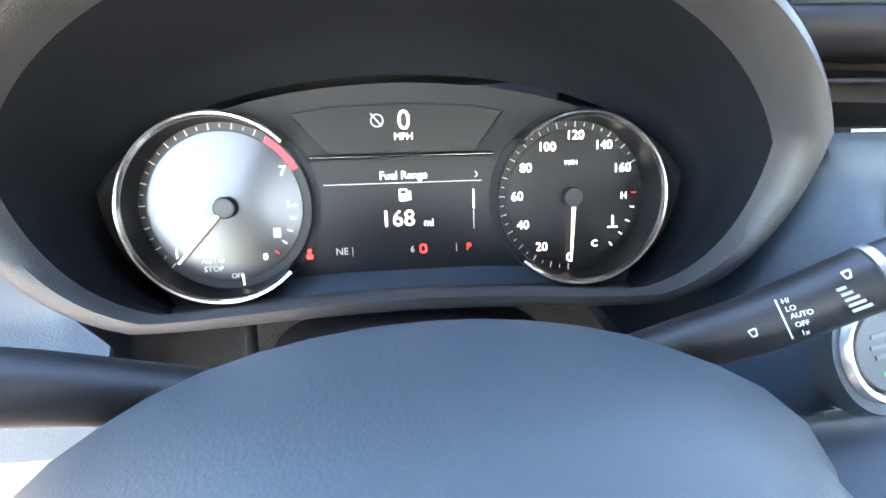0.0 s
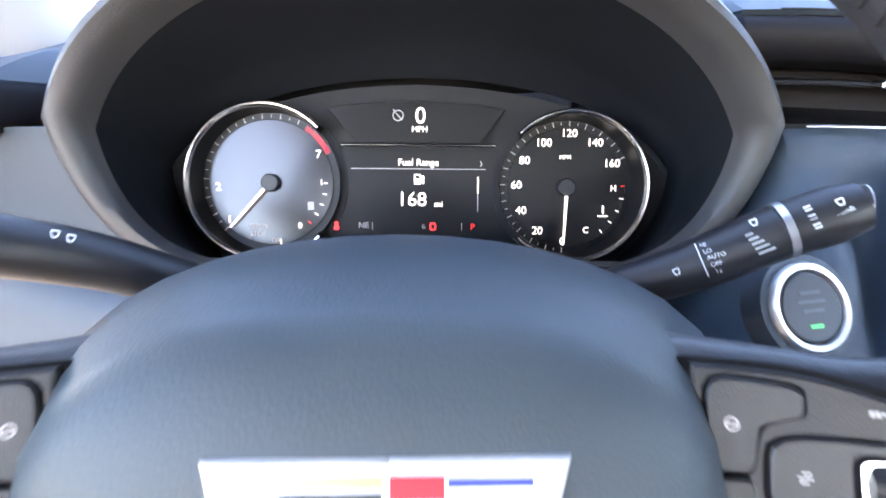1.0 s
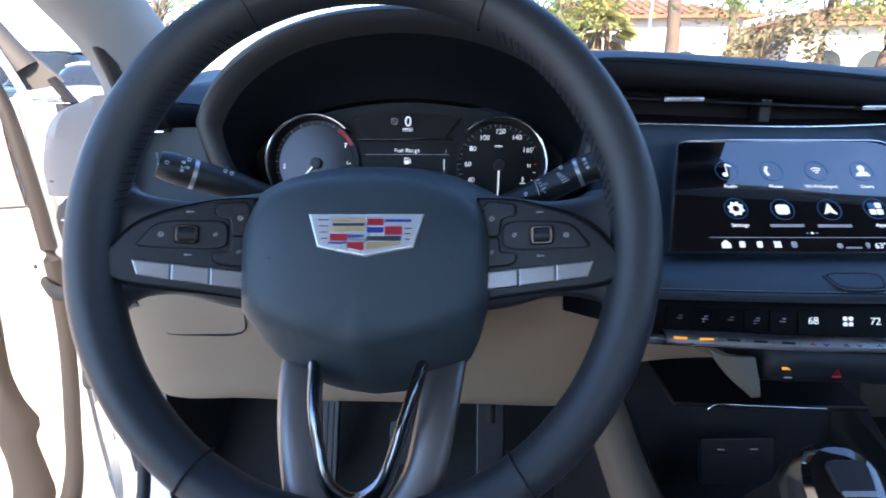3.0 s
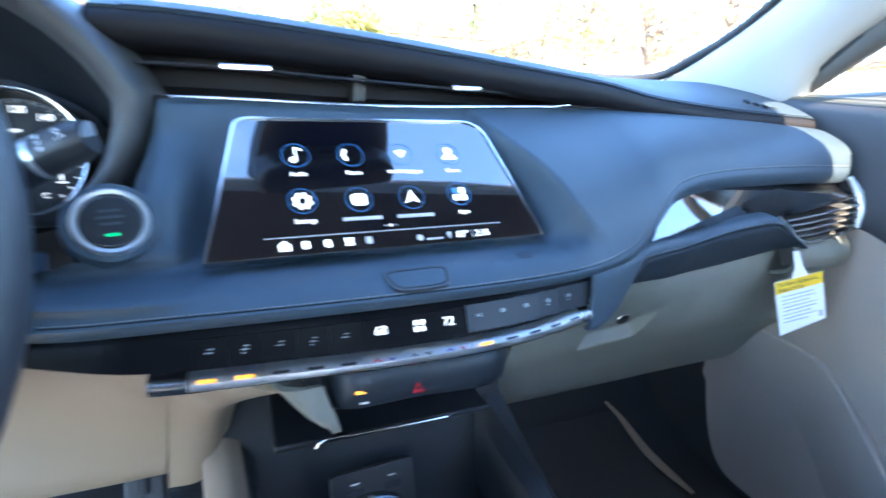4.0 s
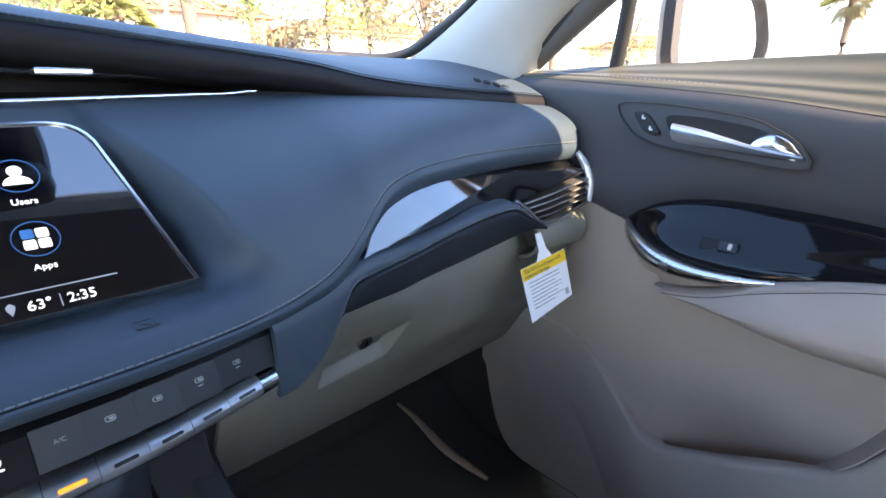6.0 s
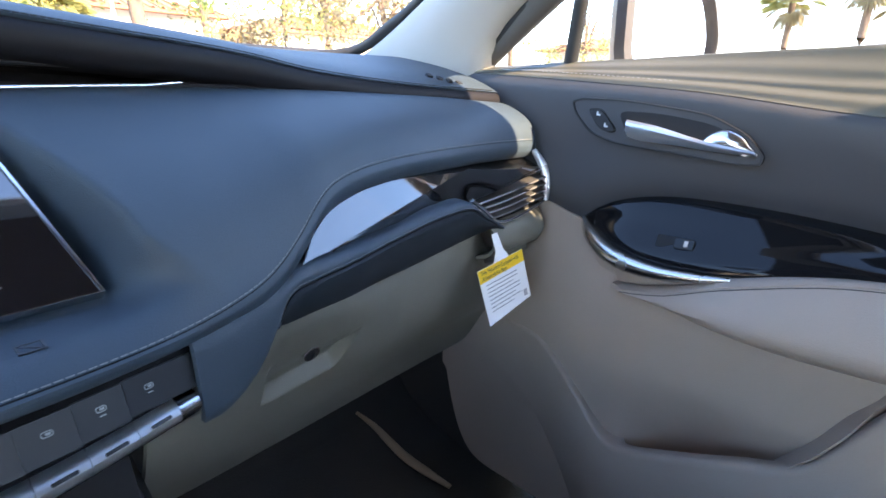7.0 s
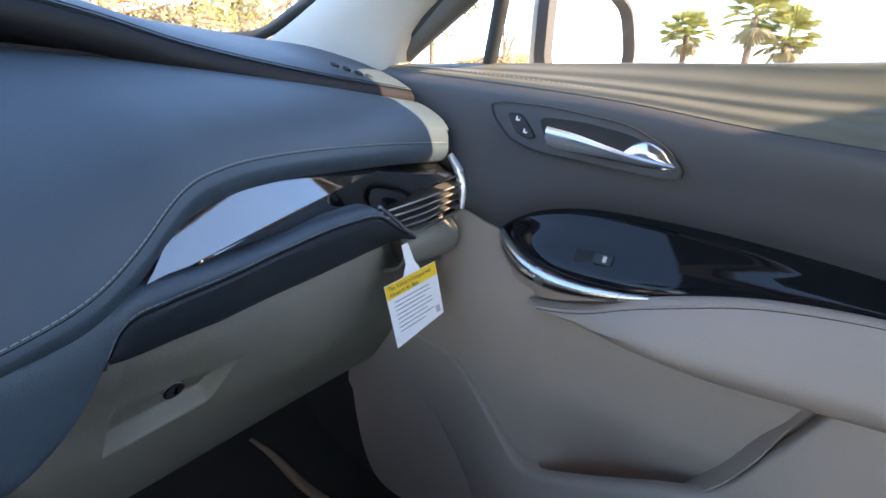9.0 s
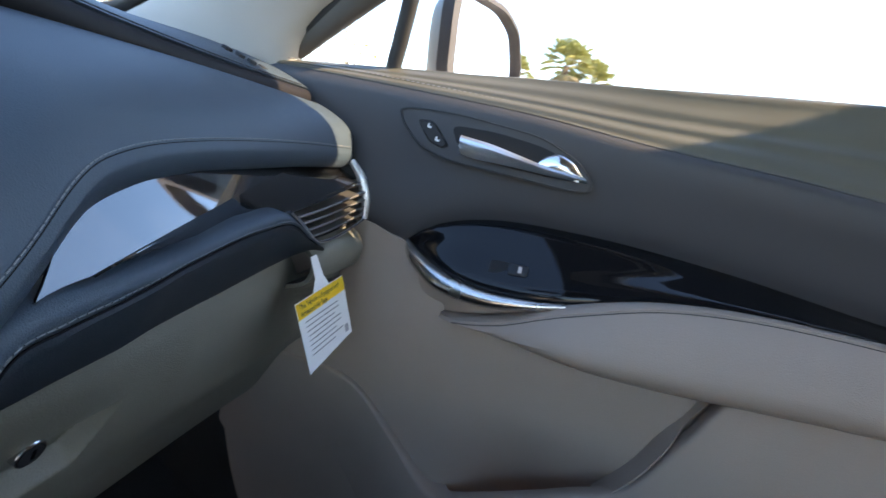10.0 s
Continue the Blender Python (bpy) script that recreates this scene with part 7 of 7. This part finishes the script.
slab("outer_skin", [dense([dw(u, 0.32, -0.13), dw(u, 0.75, -0.17), dw(u, 1.0, -0.155), dw(u, 1.10, -0.11)], 10) for u in np.linspace(0.0, 1.08, 10)], WHITEPAINT, ddoor, 0.004)
tube("door_seal", [dw(0.085, 1.19, 0.010), dw(0.050, 1.125, 0.012), dw(0.037, 1.018, 0.015), dw(0.033, 0.90, 0.015), dw(0.034, 0.80, 0.015), dw(0.042, 0.695, 0.016), dw(0.060, 0.558, 0.018), dw(0.080, 0.448, 0.02), dw(0.111, 0.376, 0.02), dw(0.159, 0.35, 0.02), dw(0.40, 0.335, 0.02)], [0.009, 0.011, 0.012, 0.013, 0.016, 0.017, 0.017, 0.014], SEAL, ddoor, 12, 60, "brown rubber door seal")
tube("edge_bead", [dw(0.050, 1.19, -0.012), dw(0.020, 1.10, -0.010), dw(0.008, 0.95, -0.008), dw(0.006, 0.80, -0.008), dw(0.012, 0.66, -0.006), dw(0.032, 0.50, -0.004)], 0.006, WHITEPAINT, ddoor, 10, 30)
pl = spline([0.346, 0.416, 0.504, 0.560, 0.590, 0.633, 0.728, 0.836, 0.950], [0.204, 0.175, 0.166, 0.168, 0.168, 0.156, 0.143, 0.137, 0.130])
pr = spline([0.346, 0.416, 0.504, 0.545, 0.573, 0.610, 0.660, 0.715, 0.843, 0.954], [0.160, 0.118, 0.114, 0.117, 0.106, 0.120, 0.130, 0.130, 0.123, 0.118])
slab("pocket_edge", [[dw(pr(z) + (pl(z) - pr(z)) * q, z, 0.020 + 0.012 * math.sin(math.pi * min(max(q, 0.0), 1.0)) ** 0.6) for q in np.linspace(0, 1, 7)] for z in np.linspace(0.955, 0.346, 40)], SEAL, ddoor, 0.006, "brown edge of the door pocket", flip=True)
plate("frame_corner", [(-0.020, 0.006), (0.006, -0.003), (0.028, -0.007), (0.042, 0.006), (0.086, 0.082), (0.047, 0.083)], FRAMETRIM, axes(dw(-0.008, 1.122, -0.03), DU, (0, 0, 1)), ddoor, 0.012, 0.003, "brown corner of the window frame")
tube("frame_strip", [dw(-0.012, 1.132, -0.03), dw(-0.032, 1.095, -0.03), dw(-0.054, 1.045, -0.03)], [0.014, 0.019, 0.022], SEAL, ddoor, 8, 10, flat=0.5)
tube("window_frame", [dw(0.020, 1.145, -0.030), dw(0.058, 1.205, -0.033), dw(0.125, 1.300, -0.045), dw(0.26, 1.410, -0.07), dw(0.55, 1.455, -0.09), dw(1.05, 1.47, -0.11)], [0.016, 0.018, 0.018, 0.018], FRAMETRIM, ddoor, 10, 30, "dark window frame", flat=1.4)
tube("window_bar", [dw(0.20, 1.10, -0.03), dw(0.19, 1.20, -0.045)], 0.011, RUBBER, ddoor, 8)
ds = plate("side_pane", [(0.0, 0.0), (0.98, 0.0), (0.98, 0.36), (0.50, 0.30), (0.30, 0.20), (0.10, 0.06)], CLEAR, axes(dw(0.05, 1.10, -0.03), DU, (-DN * 0.28 + Vector((0, 0, 1)))), ddoor, 0.003, 0)
ds.visible_shadow = False
tube("check_strap", [dw(0.055, 0.815, 0.0), (-0.555, 0.40, 0.815), (-0.505, 0.41, 0.812)], 0.008, MATT, ddoor, 8, 8, flat=1.6)
for z in (0.845, 0.775):
    solid("strap_bolt", (0.014, 0.012, 0.008), pose(*dw(0.06, z, 0.006)), MATT, ddoor, 0.002)

panel("body_jamb", [[(-0.40, y, z) for z in (0.42, 0.6, 0.8, 1.0, 1.10)] for y in (0.36,)] + [[(-0.45, 0.395, z) for z in (0.42, 0.6, 0.8, 1.0, 1.10)], [(-0.53, 0.420, z) for z in (0.42, 0.6, 0.8, 1.0, 1.10)], [(-0.575, 0.50, z) for z in (0.42, 0.6, 0.8, 1.0, 1.10)]], WHITEPAINT, 10, 12, 0.006, "white painted door jamb")
tagged(tube("trim_jamb_seal", [(-0.47, 0.385, 1.10), (-0.465, 0.375, 0.9), (-0.455, 0.37, 0.7), (-0.45, 0.36, 0.55), (-0.445, 0.30, 0.45), (-0.44, 0.10, 0.425), (-0.44, -0.6, 0.42)], 0.010, RUBBER, None, 10, 40), "black rubber seal round the door opening", "", "", "structure")
panel("sill", [[(-0.40, y, 0.43), (-0.44, y, 0.425), (-0.50, y, 0.415), (-0.52, y, 0.36), (-0.51, y, 0.25)] for y in (0.42, 0.2, -0.3, -0.9, -1.6)], WHITEPAINT, 12, 8, 0.006, "white painted sill")
boot = thing("cable_boot", (-0.50, 0.41, 0.71), "ribbed black rubber cable boot between jamb and door", "cable")
pp = dense([(-0.495, 0.41, 0.725), (-0.505, 0.385, 0.690), (-0.535, 0.39, 0.665), (-0.565, 0.43, 0.670)], 30)
tube("hose", pp, [0.011 if i % 2 else 0.0085 for i in range(30)], RUBBER, boot, 12)
solid("grommet", (0.045, 0.012, 0.075), pose(-0.498, 0.408, 0.735, 0, 0, -20), MATT, boot, 0.006)
hinge = thing("jamb_bracket", (-0.51, 0.41, 0.57), "white painted steel hinge bracket on the jamb", "bracket")
solid("leaf", (0.075, 0.016, 0.045), pose(-0.500, 0.400, 0.585, 0, 0, -20), WHITEPAINT, hinge, 0.004)
tube("pin", [(-0.535, 0.40, 0.545), (-0.535, 0.40, 0.62)], 0.009, WHITEPAINT, hinge, 12)
solid("bracket", (0.02, 0.014, 0.09), pose(-0.49, 0.398, 0.53, 0, 0, -20), RUBBER, hinge, 0.003)

# end of the dashboard by the open door
endcap = thing("dash_end_cap", (-0.36, 0.26, 1.0), "taupe leather dash end with a small air vent", "trim")
rows = []
for z, x0 in ((1.118, -0.300), (1.100, -0.340), (1.055, -0.362), (1.020, -0.365)):
    rows.append([(min(x0 + 0.085, -0.262), 0.185 + 0.2 * max(0, z - 1.05), z), (x0 + 0.012, 0.190 + 0.1 * max(0, z - 1.09), z - 0.002), (x0, 0.205, z - 0.003), (x0 - 0.006, 0.30, z), (x0 - 0.004, 0.45, z + 0.004), (x0, 0.66, z + 0.006)])
skin("leather_end", rows, TAUPE, endcap, 20, 16, 0.005)
tube("end_seam", [(-0.300, 0.186, 1.033), (-0.345, 0.190, 1.033), (-0.364, 0.208, 1.033), (-0.372, 0.32, 1.036)], 0.0012, RUBBER, endcap, 6, 16)
rows = [[(x + 0.03, 0.188, 1.018), (x + 0.005, 0.192, 1.0), (x, 0.20, 0.95), (x + 0.008, 0.205, 0.905), (x + 0.02, 0.22, 0.88)] for x in (-0.31, -0.33, -0.350)] + [[(-0.345, 0.30, 1.018), (-0.372, 0.30, 1.0), (-0.376, 0.30, 0.95), (-0.372, 0.30, 0.905), (-0.35, 0.30, 0.88)], [(-0.35, 0.60, 1.018), (-0.374, 0.60, 1.0), (-0.378, 0.60, 0.95), (-0.374, 0.60, 0.905), (-0.36, 0.60, 0.88)]]
skin("end_body", rows, BLACK, endcap, 14, 18, 0.005)
for k in range(5):
    solid("vent_slat", (0.030, 0.012, 0.0022), pose(-0.332, 0.190, 0.995 - 0.014 * k, 20, 0, -22), CHROME, endcap, 0.0006)
solid("vent_bar", (0.004, 0.010, 0.072), pose(-0.333, 0.187, 0.967, 0, 0, -22), BLACK, endcap, 0.001)

# small defroster slots on the top pad
slots = thing("defroster_outlet", (0.96, 0.31, 1.09), "row of small dark defroster slots in the pad", "air vent")
for k in range(4):
    x = 0.925 + 0.021 * k
    plate("slot", smooth2([(-0.0045, 0.004), (0.0055, 0.004), (0.0045, -0.004), (-0.0055, -0.004)]), MATT, axes((x, 0.318 + 0.002 * k, 1.0965 - 0.0028 * k), (1, 0, -0.12), (0, 1, 0.45)), slots, 0.003, 0.0005)

# ---- outside ----
BARK = mat("bark", (0.16, 0.11, 0.075), 0.9, grain=0.02, size=25, vary=0.3, patch=3)
LEAF_G = mat("green_leaves", (0.15, 0.20, 0.05), 0.6, vary=0.5, size=3, patch=0.7)
LEAF_Y = mat("yellow_leaves", (0.30, 0.28, 0.075), 0.6, vary=0.5, size=3, patch=0.7)
LEAF_B = mat("brown_leaves", (0.25, 0.20, 0.10), 0.7, vary=0.4, size=3, patch=0.7)
STUCCO = mat("cream_stucco", (0.62, 0.57, 0.48), 0.9, grain=0.01, size=40, vary=0.08, patch=0.4)
TILE = mat("clay_roof_tiles", (0.36, 0.15, 0.08), 0.85, grain=0.02, size=15, vary=0.35, patch=2)
DARKPANE = mat("dark_window", (0.03, 0.035, 0.04), 0.08)


def tree(x, y, h, r, leaf, seed, trunk=0.14, lean=0.0, n=1700, base=0.33):
    rnd = random.Random(seed)
    t = thing("tree", (x, y, 0), {"g": "sunlit green broadleaf tree beside the lot", "y": "sunlit tree with yellowing leaves beside the lot", "b": "small tree with brown autumn leaves beside the lot"}[leaf], "tree", "trees round the lot")
    m = {"g": LEAF_G, "y": LEAF_Y, "b": LEAF_B}[leaf]
    top = Vector((x + lean, y, h * 0.75))
    tube("trunk", [(x, y, -0.05), (x + 0.1 * lean + 0.05, y, h * 0.25), (x + 0.5 * lean - 0.04, y, h * 0.5), tuple(top)], [trunk, trunk * 0.8, trunk * 0.6, trunk * 0.3], BARK, t, 9, 12)
    clumps = []
    for k in range(16):
        a, e = rnd.uniform(0, 6.28), rnd.uniform(-0.15, 1.0)
        d = r * rnd.uniform(0.45, 0.95)
        c = Vector((x + 0.6 * lean + d * math.cos(a) * math.cos(e * 0.9), y + d * math.sin(a) * math.cos(e * 0.9), h * base + (h * (1 - base)) * (0.15 + 0.75 * max(e, 0) * rnd.uniform(0.7, 1.0))))
        clumps.append((c, r * rnd.uniform(0.25, 0.45)))
        tube("limb", [(x + 0.4 * lean, y, h * (0.35 + 0.25 * rnd.random())), tuple(c * 0.5 + Vector((x, y, h * 0.55)) * 0.5), tuple(c)], [trunk * 0.35, trunk * 0.22, trunk * 0.06], BARK, t, 6, 6)
    v, f = [], []
    for k in range(n):
        c, q = rnd.choice(clumps)
        p = c + Vector((rnd.gauss(0, 0.5), rnd.gauss(0, 0.5), rnd.gauss(0, 0.45))) * q
        s = rnd.uniform(0.06, 0.14) * (0.7 + 0.1 * h / 4)
        u = Vector((rnd.gauss(0, 1), rnd.gauss(0, 1), rnd.gauss(0, 1))).normalized()
        w = u.cross(Vector((rnd.gauss(0, 1), rnd.gauss(0, 1), rnd.gauss(0, 1)))).normalized()
        o = len(v)
        v += [p - u * s, p + w * s * 0.45, p + u * s, p - w * s * 0.45]
        f.append((o, o + 1, o + 2, o + 3))
    ob = mesh("crown", v, f, m, t, smooth=False)
    return t


for k, (az, d, h, r, lf, tk) in enumerate(((3.5, 17, 6.5, 2.3, "g", 0.12), (9, 20, 7.5, 2.0, "y", 0.15), (20.3, 14, 8.0, 3.0, "g", 0.20), (28, 17, 3.0, 1.6, "b", 0.07), (36.5, 17, 6.0, 1.8, "y", 0.13), (43, 15, 5.5, 1.7, "b", 0.12), (49, 18, 6.5, 2.2, "y", 0.14),
                                           (-8, 24, 8.0, 3.0, "g", 0.18), (14, 26, 9.0, 3.0, "g", 0.16), (25, 22, 8.0, 2.6, "g", 0.15), (32, 24, 8.0, 2.6, "g", 0.14), (55, 22, 7.0, 2.4, "g", 0.15), (-30, 26, 7.0, 3.0, "g", 0.16), (62, 30, 6.0, 2.5, "y", 0.14))):
    tree(d * math.sin(radians(az)), d * math.cos(radians(az)), h, r, lf, 10 + k, tk, 0.3 * math.sin(k * 2.1))


LEAF_P = mat("palm_fronds", (0.34, 0.33, 0.11), 0.6, vary=0.4, size=3, patch=0.7)


def palm(x, y, h, seed, skirt=True):
    rnd = random.Random(seed)
    t = thing("palm_tree", (x, y, 0), "tall fan palm with a shaggy skirt of dry fronds", "palm tree", "palms beyond the lot")
    tube("trunk", [(x, y, 0), (x + 0.05, y, h * 0.5), (x, y, h)], [0.28, 0.20, 0.18], BARK, t, 10, 10)
    for kind, cnt, m in (("frond", 72, LEAF_P), ("dry_frond", 14, LEAF_B)):
        v, f = [], []
        for k in range(cnt):
            a = rnd.uniform(0, 6.28)
            e = rnd.uniform(-0.35, 1.35) if kind == "frond" else rnd.uniform(-1.35, -0.5)
            L = rnd.uniform(0.95, 1.5)
            d = Vector((math.cos(a) * math.cos(e), math.sin(a) * math.cos(e), math.sin(e)))
            c = Vector((x, y, h)) + d * L * 0.75
            side = d.cross(Vector((0, 0, 1))).normalized()
            nrm = side.cross(d)
            for q in range(11):
                b = radians(-75 + 15 * q)
                dd = (d * math.cos(b) + side * math.sin(b)).normalized()
                tip = c + dd * 0.62 * L - Vector((0, 0, 0.16 * L))
                o = len(v)
                pw = dd.cross(nrm).normalized() * 0.045
                v += [c - pw * 0.4, c + pw * 0.4, c + dd * 0.4 * L + pw, tip, c + dd * 0.4 * L - pw]
                f.append((o, o + 1, o + 2, o + 3, o + 4))
            o = len(v)
            s0 = Vector((x, y, h))
            v += [s0 - side * 0.02, s0 + side * 0.02, c + side * 0.015, c - side * 0.015]
            f.append((o, o + 1, o + 2, o + 3))
        mesh(kind + "s", v, f, m, t, smooth=False)
    return t


for k, (az, d, h) in enumerate(((79.0, 40, 6.0), (84.3, 34, 6.1), (87.2, 36, 5.4), (13, 26, 3.2))):
    palm(d * math.sin(radians(az)), d * math.cos(radians(az)), h, 50 + k)


def house(name, x, y, w, d, h, label, wins):
    """A low stuccoed building with a tiled hip roof; its front faces the lot."""
    b = thing(name, (x, y, 0), label, "building")
    solid("wall", (w, d, h), pose(x, y + d / 2, h / 2), STUCCO, b, 0.02)
    o, rise = 0.7, 1.3
    v = [(x - w / 2 - o, y - o, h), (x + w / 2 + o, y - o, h), (x + w / 2 + o, y + d + o, h), (x - w / 2 - o, y + d + o, h), (x - w / 2 + d / 2, y + d / 2, h + rise), (x + w / 2 - d / 2, y + d / 2, h + rise)]
    v += [(p[0], p[1], p[2] - 0.16) for p in v[:4]]
    roof = mesh("roof", v, [(0, 1, 5, 4), (1, 2, 5), (2, 3, 4, 5), (3, 0, 4), (0, 1, 7, 6), (1, 2, 8, 7), (2, 3, 9, 8), (3, 0, 6, 9), (6, 7, 8, 9)], TILE, b, smooth=False)
    n = int(w / 0.45)
    vv, ff = [], []
    for i in range(n):                       # rows of barrel tiles
        xx = x - w / 2 - o + (w + 2 * o) * (i + 0.5) / n
        u = min(1.0, (xx - (x - w / 2 - o)) / (d / 2 + o), ((x + w / 2 + o) - xx) / (d / 2 + o))
        for s in range(5):
            aa = math.pi * s / 4
            q = (math.cos(aa) * 0.13, math.sin(aa) * 0.10)
            vv += [(xx + q[0], y - o - 0.03, h + q[1]), (xx + q[0], y - o + (d / 2 + o) * u, h + rise * u + q[1])]
        k = len(vv) - 10
        for s in range(4):
            ff.append((k + 2 * s, k + 2 * s + 1, k + 2 * s + 3, k + 2 * s + 2))
    mesh("roof_tiles", vv, ff, TILE, roof)["kind"] = "stuff"
    for wx, wz, ww, wh, arch in wins:
        W = axes((x + wx, y - 0.01, wz), (1, 0, 0), (0, 0, 1))
        W = W if (W.to_3x3() @ Vector((0, 0, 1))).y < 0 else W
        out = ring2(ww, wh) if not arch else [(-ww / 2, -wh / 2), (ww / 2, -wh / 2)] + [(ww / 2 * math.cos(a), wh / 2 - ww / 2 + ww / 2 * math.sin(a)) for a in np.linspace(0, math.pi, 12)]
        win = plate("window", [(1.12 * a, 1.08 * c) for a, c in out], STUCCO, W, b, 0.05, 0.01)
        plate("pane", out, DARKPANE, at2(W, 0, 0, 0.03), win, 0.03, 0)
    return b


house("low_building", 9.0, 31, 12.0, 8, 4.3, "cream stucco building with a red tiled roof", [(-2.0, 2.9, 0.8, 1.0, False), (-0.7, 2.9, 0.8, 1.0, False), (3.0, 1.3, 1.6, 2.4, True), (-4.5, 1.3, 1.8, 2.4, True)])
house("low_building", 24.0, 29, 15.0, 9, 3.7, "cream stucco building with a red tiled roof", [(-5.5, 1.3, 1.5, 2.2, True), (-3.2, 1.3, 1.5, 2.2, True), (1.2, 2.0, 1.8, 1.3, False), (4.5, 2.0, 1.8, 1.3, False)])
house("low_building", -4.0, 36, 12.0, 8, 4.8, "cream stucco building with a red tiled roof", [(-2.5, 2.2, 1.6, 1.4, False), (2.0, 2.2, 1.6, 1.4, False)])
house("low_building", 46.0, 16, 12.0, 9, 3.6, "cream stucco building with a red tiled roof", [(-3, 2.0, 1.6, 1.4, False)])


def car(x, y, turn, paint, label, h=1.5, L=4.5):
    """A parked car: lofted body and glasshouse, four wheels with tyre and rim, lamps."""
    c = thing("parked_car", (x, y, 0), label, "car", "parked cars")
    M = pose(x, y, 0, 0, 0, turn)
    prof = [(-L / 2, 0.45, 0.62), (-L / 2 + 0.05, 0.80, 0.78), (-L / 2 + 0.6, 0.92, 0.88), (-L / 2 + 1.25, 0.98, 0.90), (0.0, 1.0, 0.91), (L / 2 - 0.8, 1.0, 0.89), (L / 2 - 0.1, 0.92, 0.80), (L / 2, 0.5, 0.66)]
    rows = []
    for px, pz, hw in prof:
        rows.append([M @ Vector(p) for p in ((px, -hw + 0.05, 0.25), (px, -hw, 0.45), (px, -hw + 0.01, pz - 0.18), (px, -hw + 0.10, pz - 0.02), (px, -hw * 0.5, pz), (px, 0, pz + 0.02), (px, hw * 0.5, pz), (px, hw - 0.10, pz - 0.02), (px, hw - 0.01, pz - 0.18), (px, hw, 0.45), (px, hw - 0.05, 0.25))])
    skin("body", [[tuple(p) for p in r] for r in rows], paint, c, 22, 26, 0.02)
    gh = []
    for px, z0, z1, hw in ((-L / 2 + 1.15, 0.95, 0.97, 0.80), (-L / 2 + 1.9, 0.95, h - 0.05, 0.66), (0.1, 0.95, h, 0.66), (L / 2 - 1.1, 0.95, h - 0.08, 0.64), (L / 2 - 0.35, 0.92, 0.98, 0.70)):
        gh.append([tuple(M @ Vector(p)) for p in ((px, -0.80, z0 - 0.04), (px, -hw, z1 - 0.04), (px, -hw + 0.08, z1), (px, 0, z1 + 0.01), (px, hw - 0.08, z1), (px, hw, z1 - 0.04), (px, 0.80, z0 - 0.04))])
    skin("glasshouse", gh, DARKPANE, c, 16, 18, 0.02)
    roofr = [[tuple(M @ Vector(p)) for p in ((px, -hw, z), (px, -hw + 0.1, z + 0.035), (px, 0, z + 0.045), (px, hw - 0.1, z + 0.035), (px, hw, z))] for px, z, hw in ((-L / 2 + 1.95, h - 0.04, 0.66), (0.1, h, 0.67), (L / 2 - 1.15, h - 0.07, 0.65))]
    skin("roof", roofr, paint, c, 12, 10, 0.02)
    for sx in (-1, 1):
        for sy in (-1, 1):
            wx, wy = sx * L * 0.30, sy * 0.82
            W = M @ pose(wx, wy, 0.33, 90 * sy * -1, 0, 0)
            wheel2 = hoop("wheel", [[tuple(W @ Vector((q * math.cos(a), q * math.sin(a), d))) for a in np.linspace(0, 2 * math.pi, 33)[:-1]] for q, d in ((0.20, -0.09), (0.31, -0.10), (0.335, -0.06), (0.335, 0.06), (0.31, 0.10), (0.22, 0.09))], RUBBER, c)
            plate("rim", disc2(0.215, 28), SILVER, at2(W, 0, 0, 0.05), wheel2, 0.03, 0.01)
            for k in range(5):
                plate("spoke", [(0.03, -0.025), (0.20, -0.02), (0.20, 0.02), (0.03, 0.025)], CHROME, W @ pose(0, 0, 0.08, 0, 0, 72 * k), wheel2, 0.012, 0.004)
    for sy in (-1, 1):
        plate("headlight", smooth2([(-0.16, -0.06), (0.16, -0.05), (0.14, 0.06), (-0.10, 0.06)]), MIRROR, M @ axes((-L / 2 + 0.06, sy * 0.62, 0.70), (0, -1, 0), (0.3, 0, 1)), c, 0.02, 0.005)
    return c


DKPAINT = mat("dark_car_paint", (0.03, 0.032, 0.036), 0.25, coat=0.7)
car(-8.25, 11.65, 99, WHITEPAINT, "white parked hatchback with alloy wheels", 1.45, 4.3)
car(-10.9, 13.6, 99, DKPAINT, "dark parked utility vehicle beside a white car", 1.80)
car(4.9, 13.0, 10, WHITEPAINT, "white parked saloon in front of the building", 1.42)
car(9.8, 12.2, -15, WHITEPAINT, "white parked saloon in front of the building", 1.36)
car(-13.6, 15.0, 99, WHITEPAINT, "white parked utility vehicle across the lot", 1.7, 4.8)

post = thing("street_lamp", (14 * math.sin(radians(18.0)) * 1.3, 14 * math.cos(radians(18.0)) * 1.3, 0), "grey steel street lamp post", "street lamp")
px, py = post.location.x, post.location.y
tube("pole", [(px, py, 0), (px, py, 4), (px, py, 7.5)], [0.07, 0.055, 0.045], SILVER, post, 10, 6)
solid("lamp_head", (0.6, 0.22, 0.12), pose(px + 0.25, py, 7.5), PANELGREY, post, 0.03)

# windscreen pane
wsc = skin("windscreen", [[(-0.41, 0.70, 1.135), (-0.36, 0.36, 1.30), (-0.29, 0.04, 1.462)], [(0.335, 0.79, 1.140), (0.335, 0.42, 1.315), (0.335, 0.06, 1.470)], [(1.08, 0.70, 1.130), (1.03, 0.36, 1.30), (0.96, 0.04, 1.462)]], CLEAR, None, 10, 14, 0.004)
tagged(wsc, "clear raked windscreen glass", "", "", "structure")
wsc.visible_shadow = False
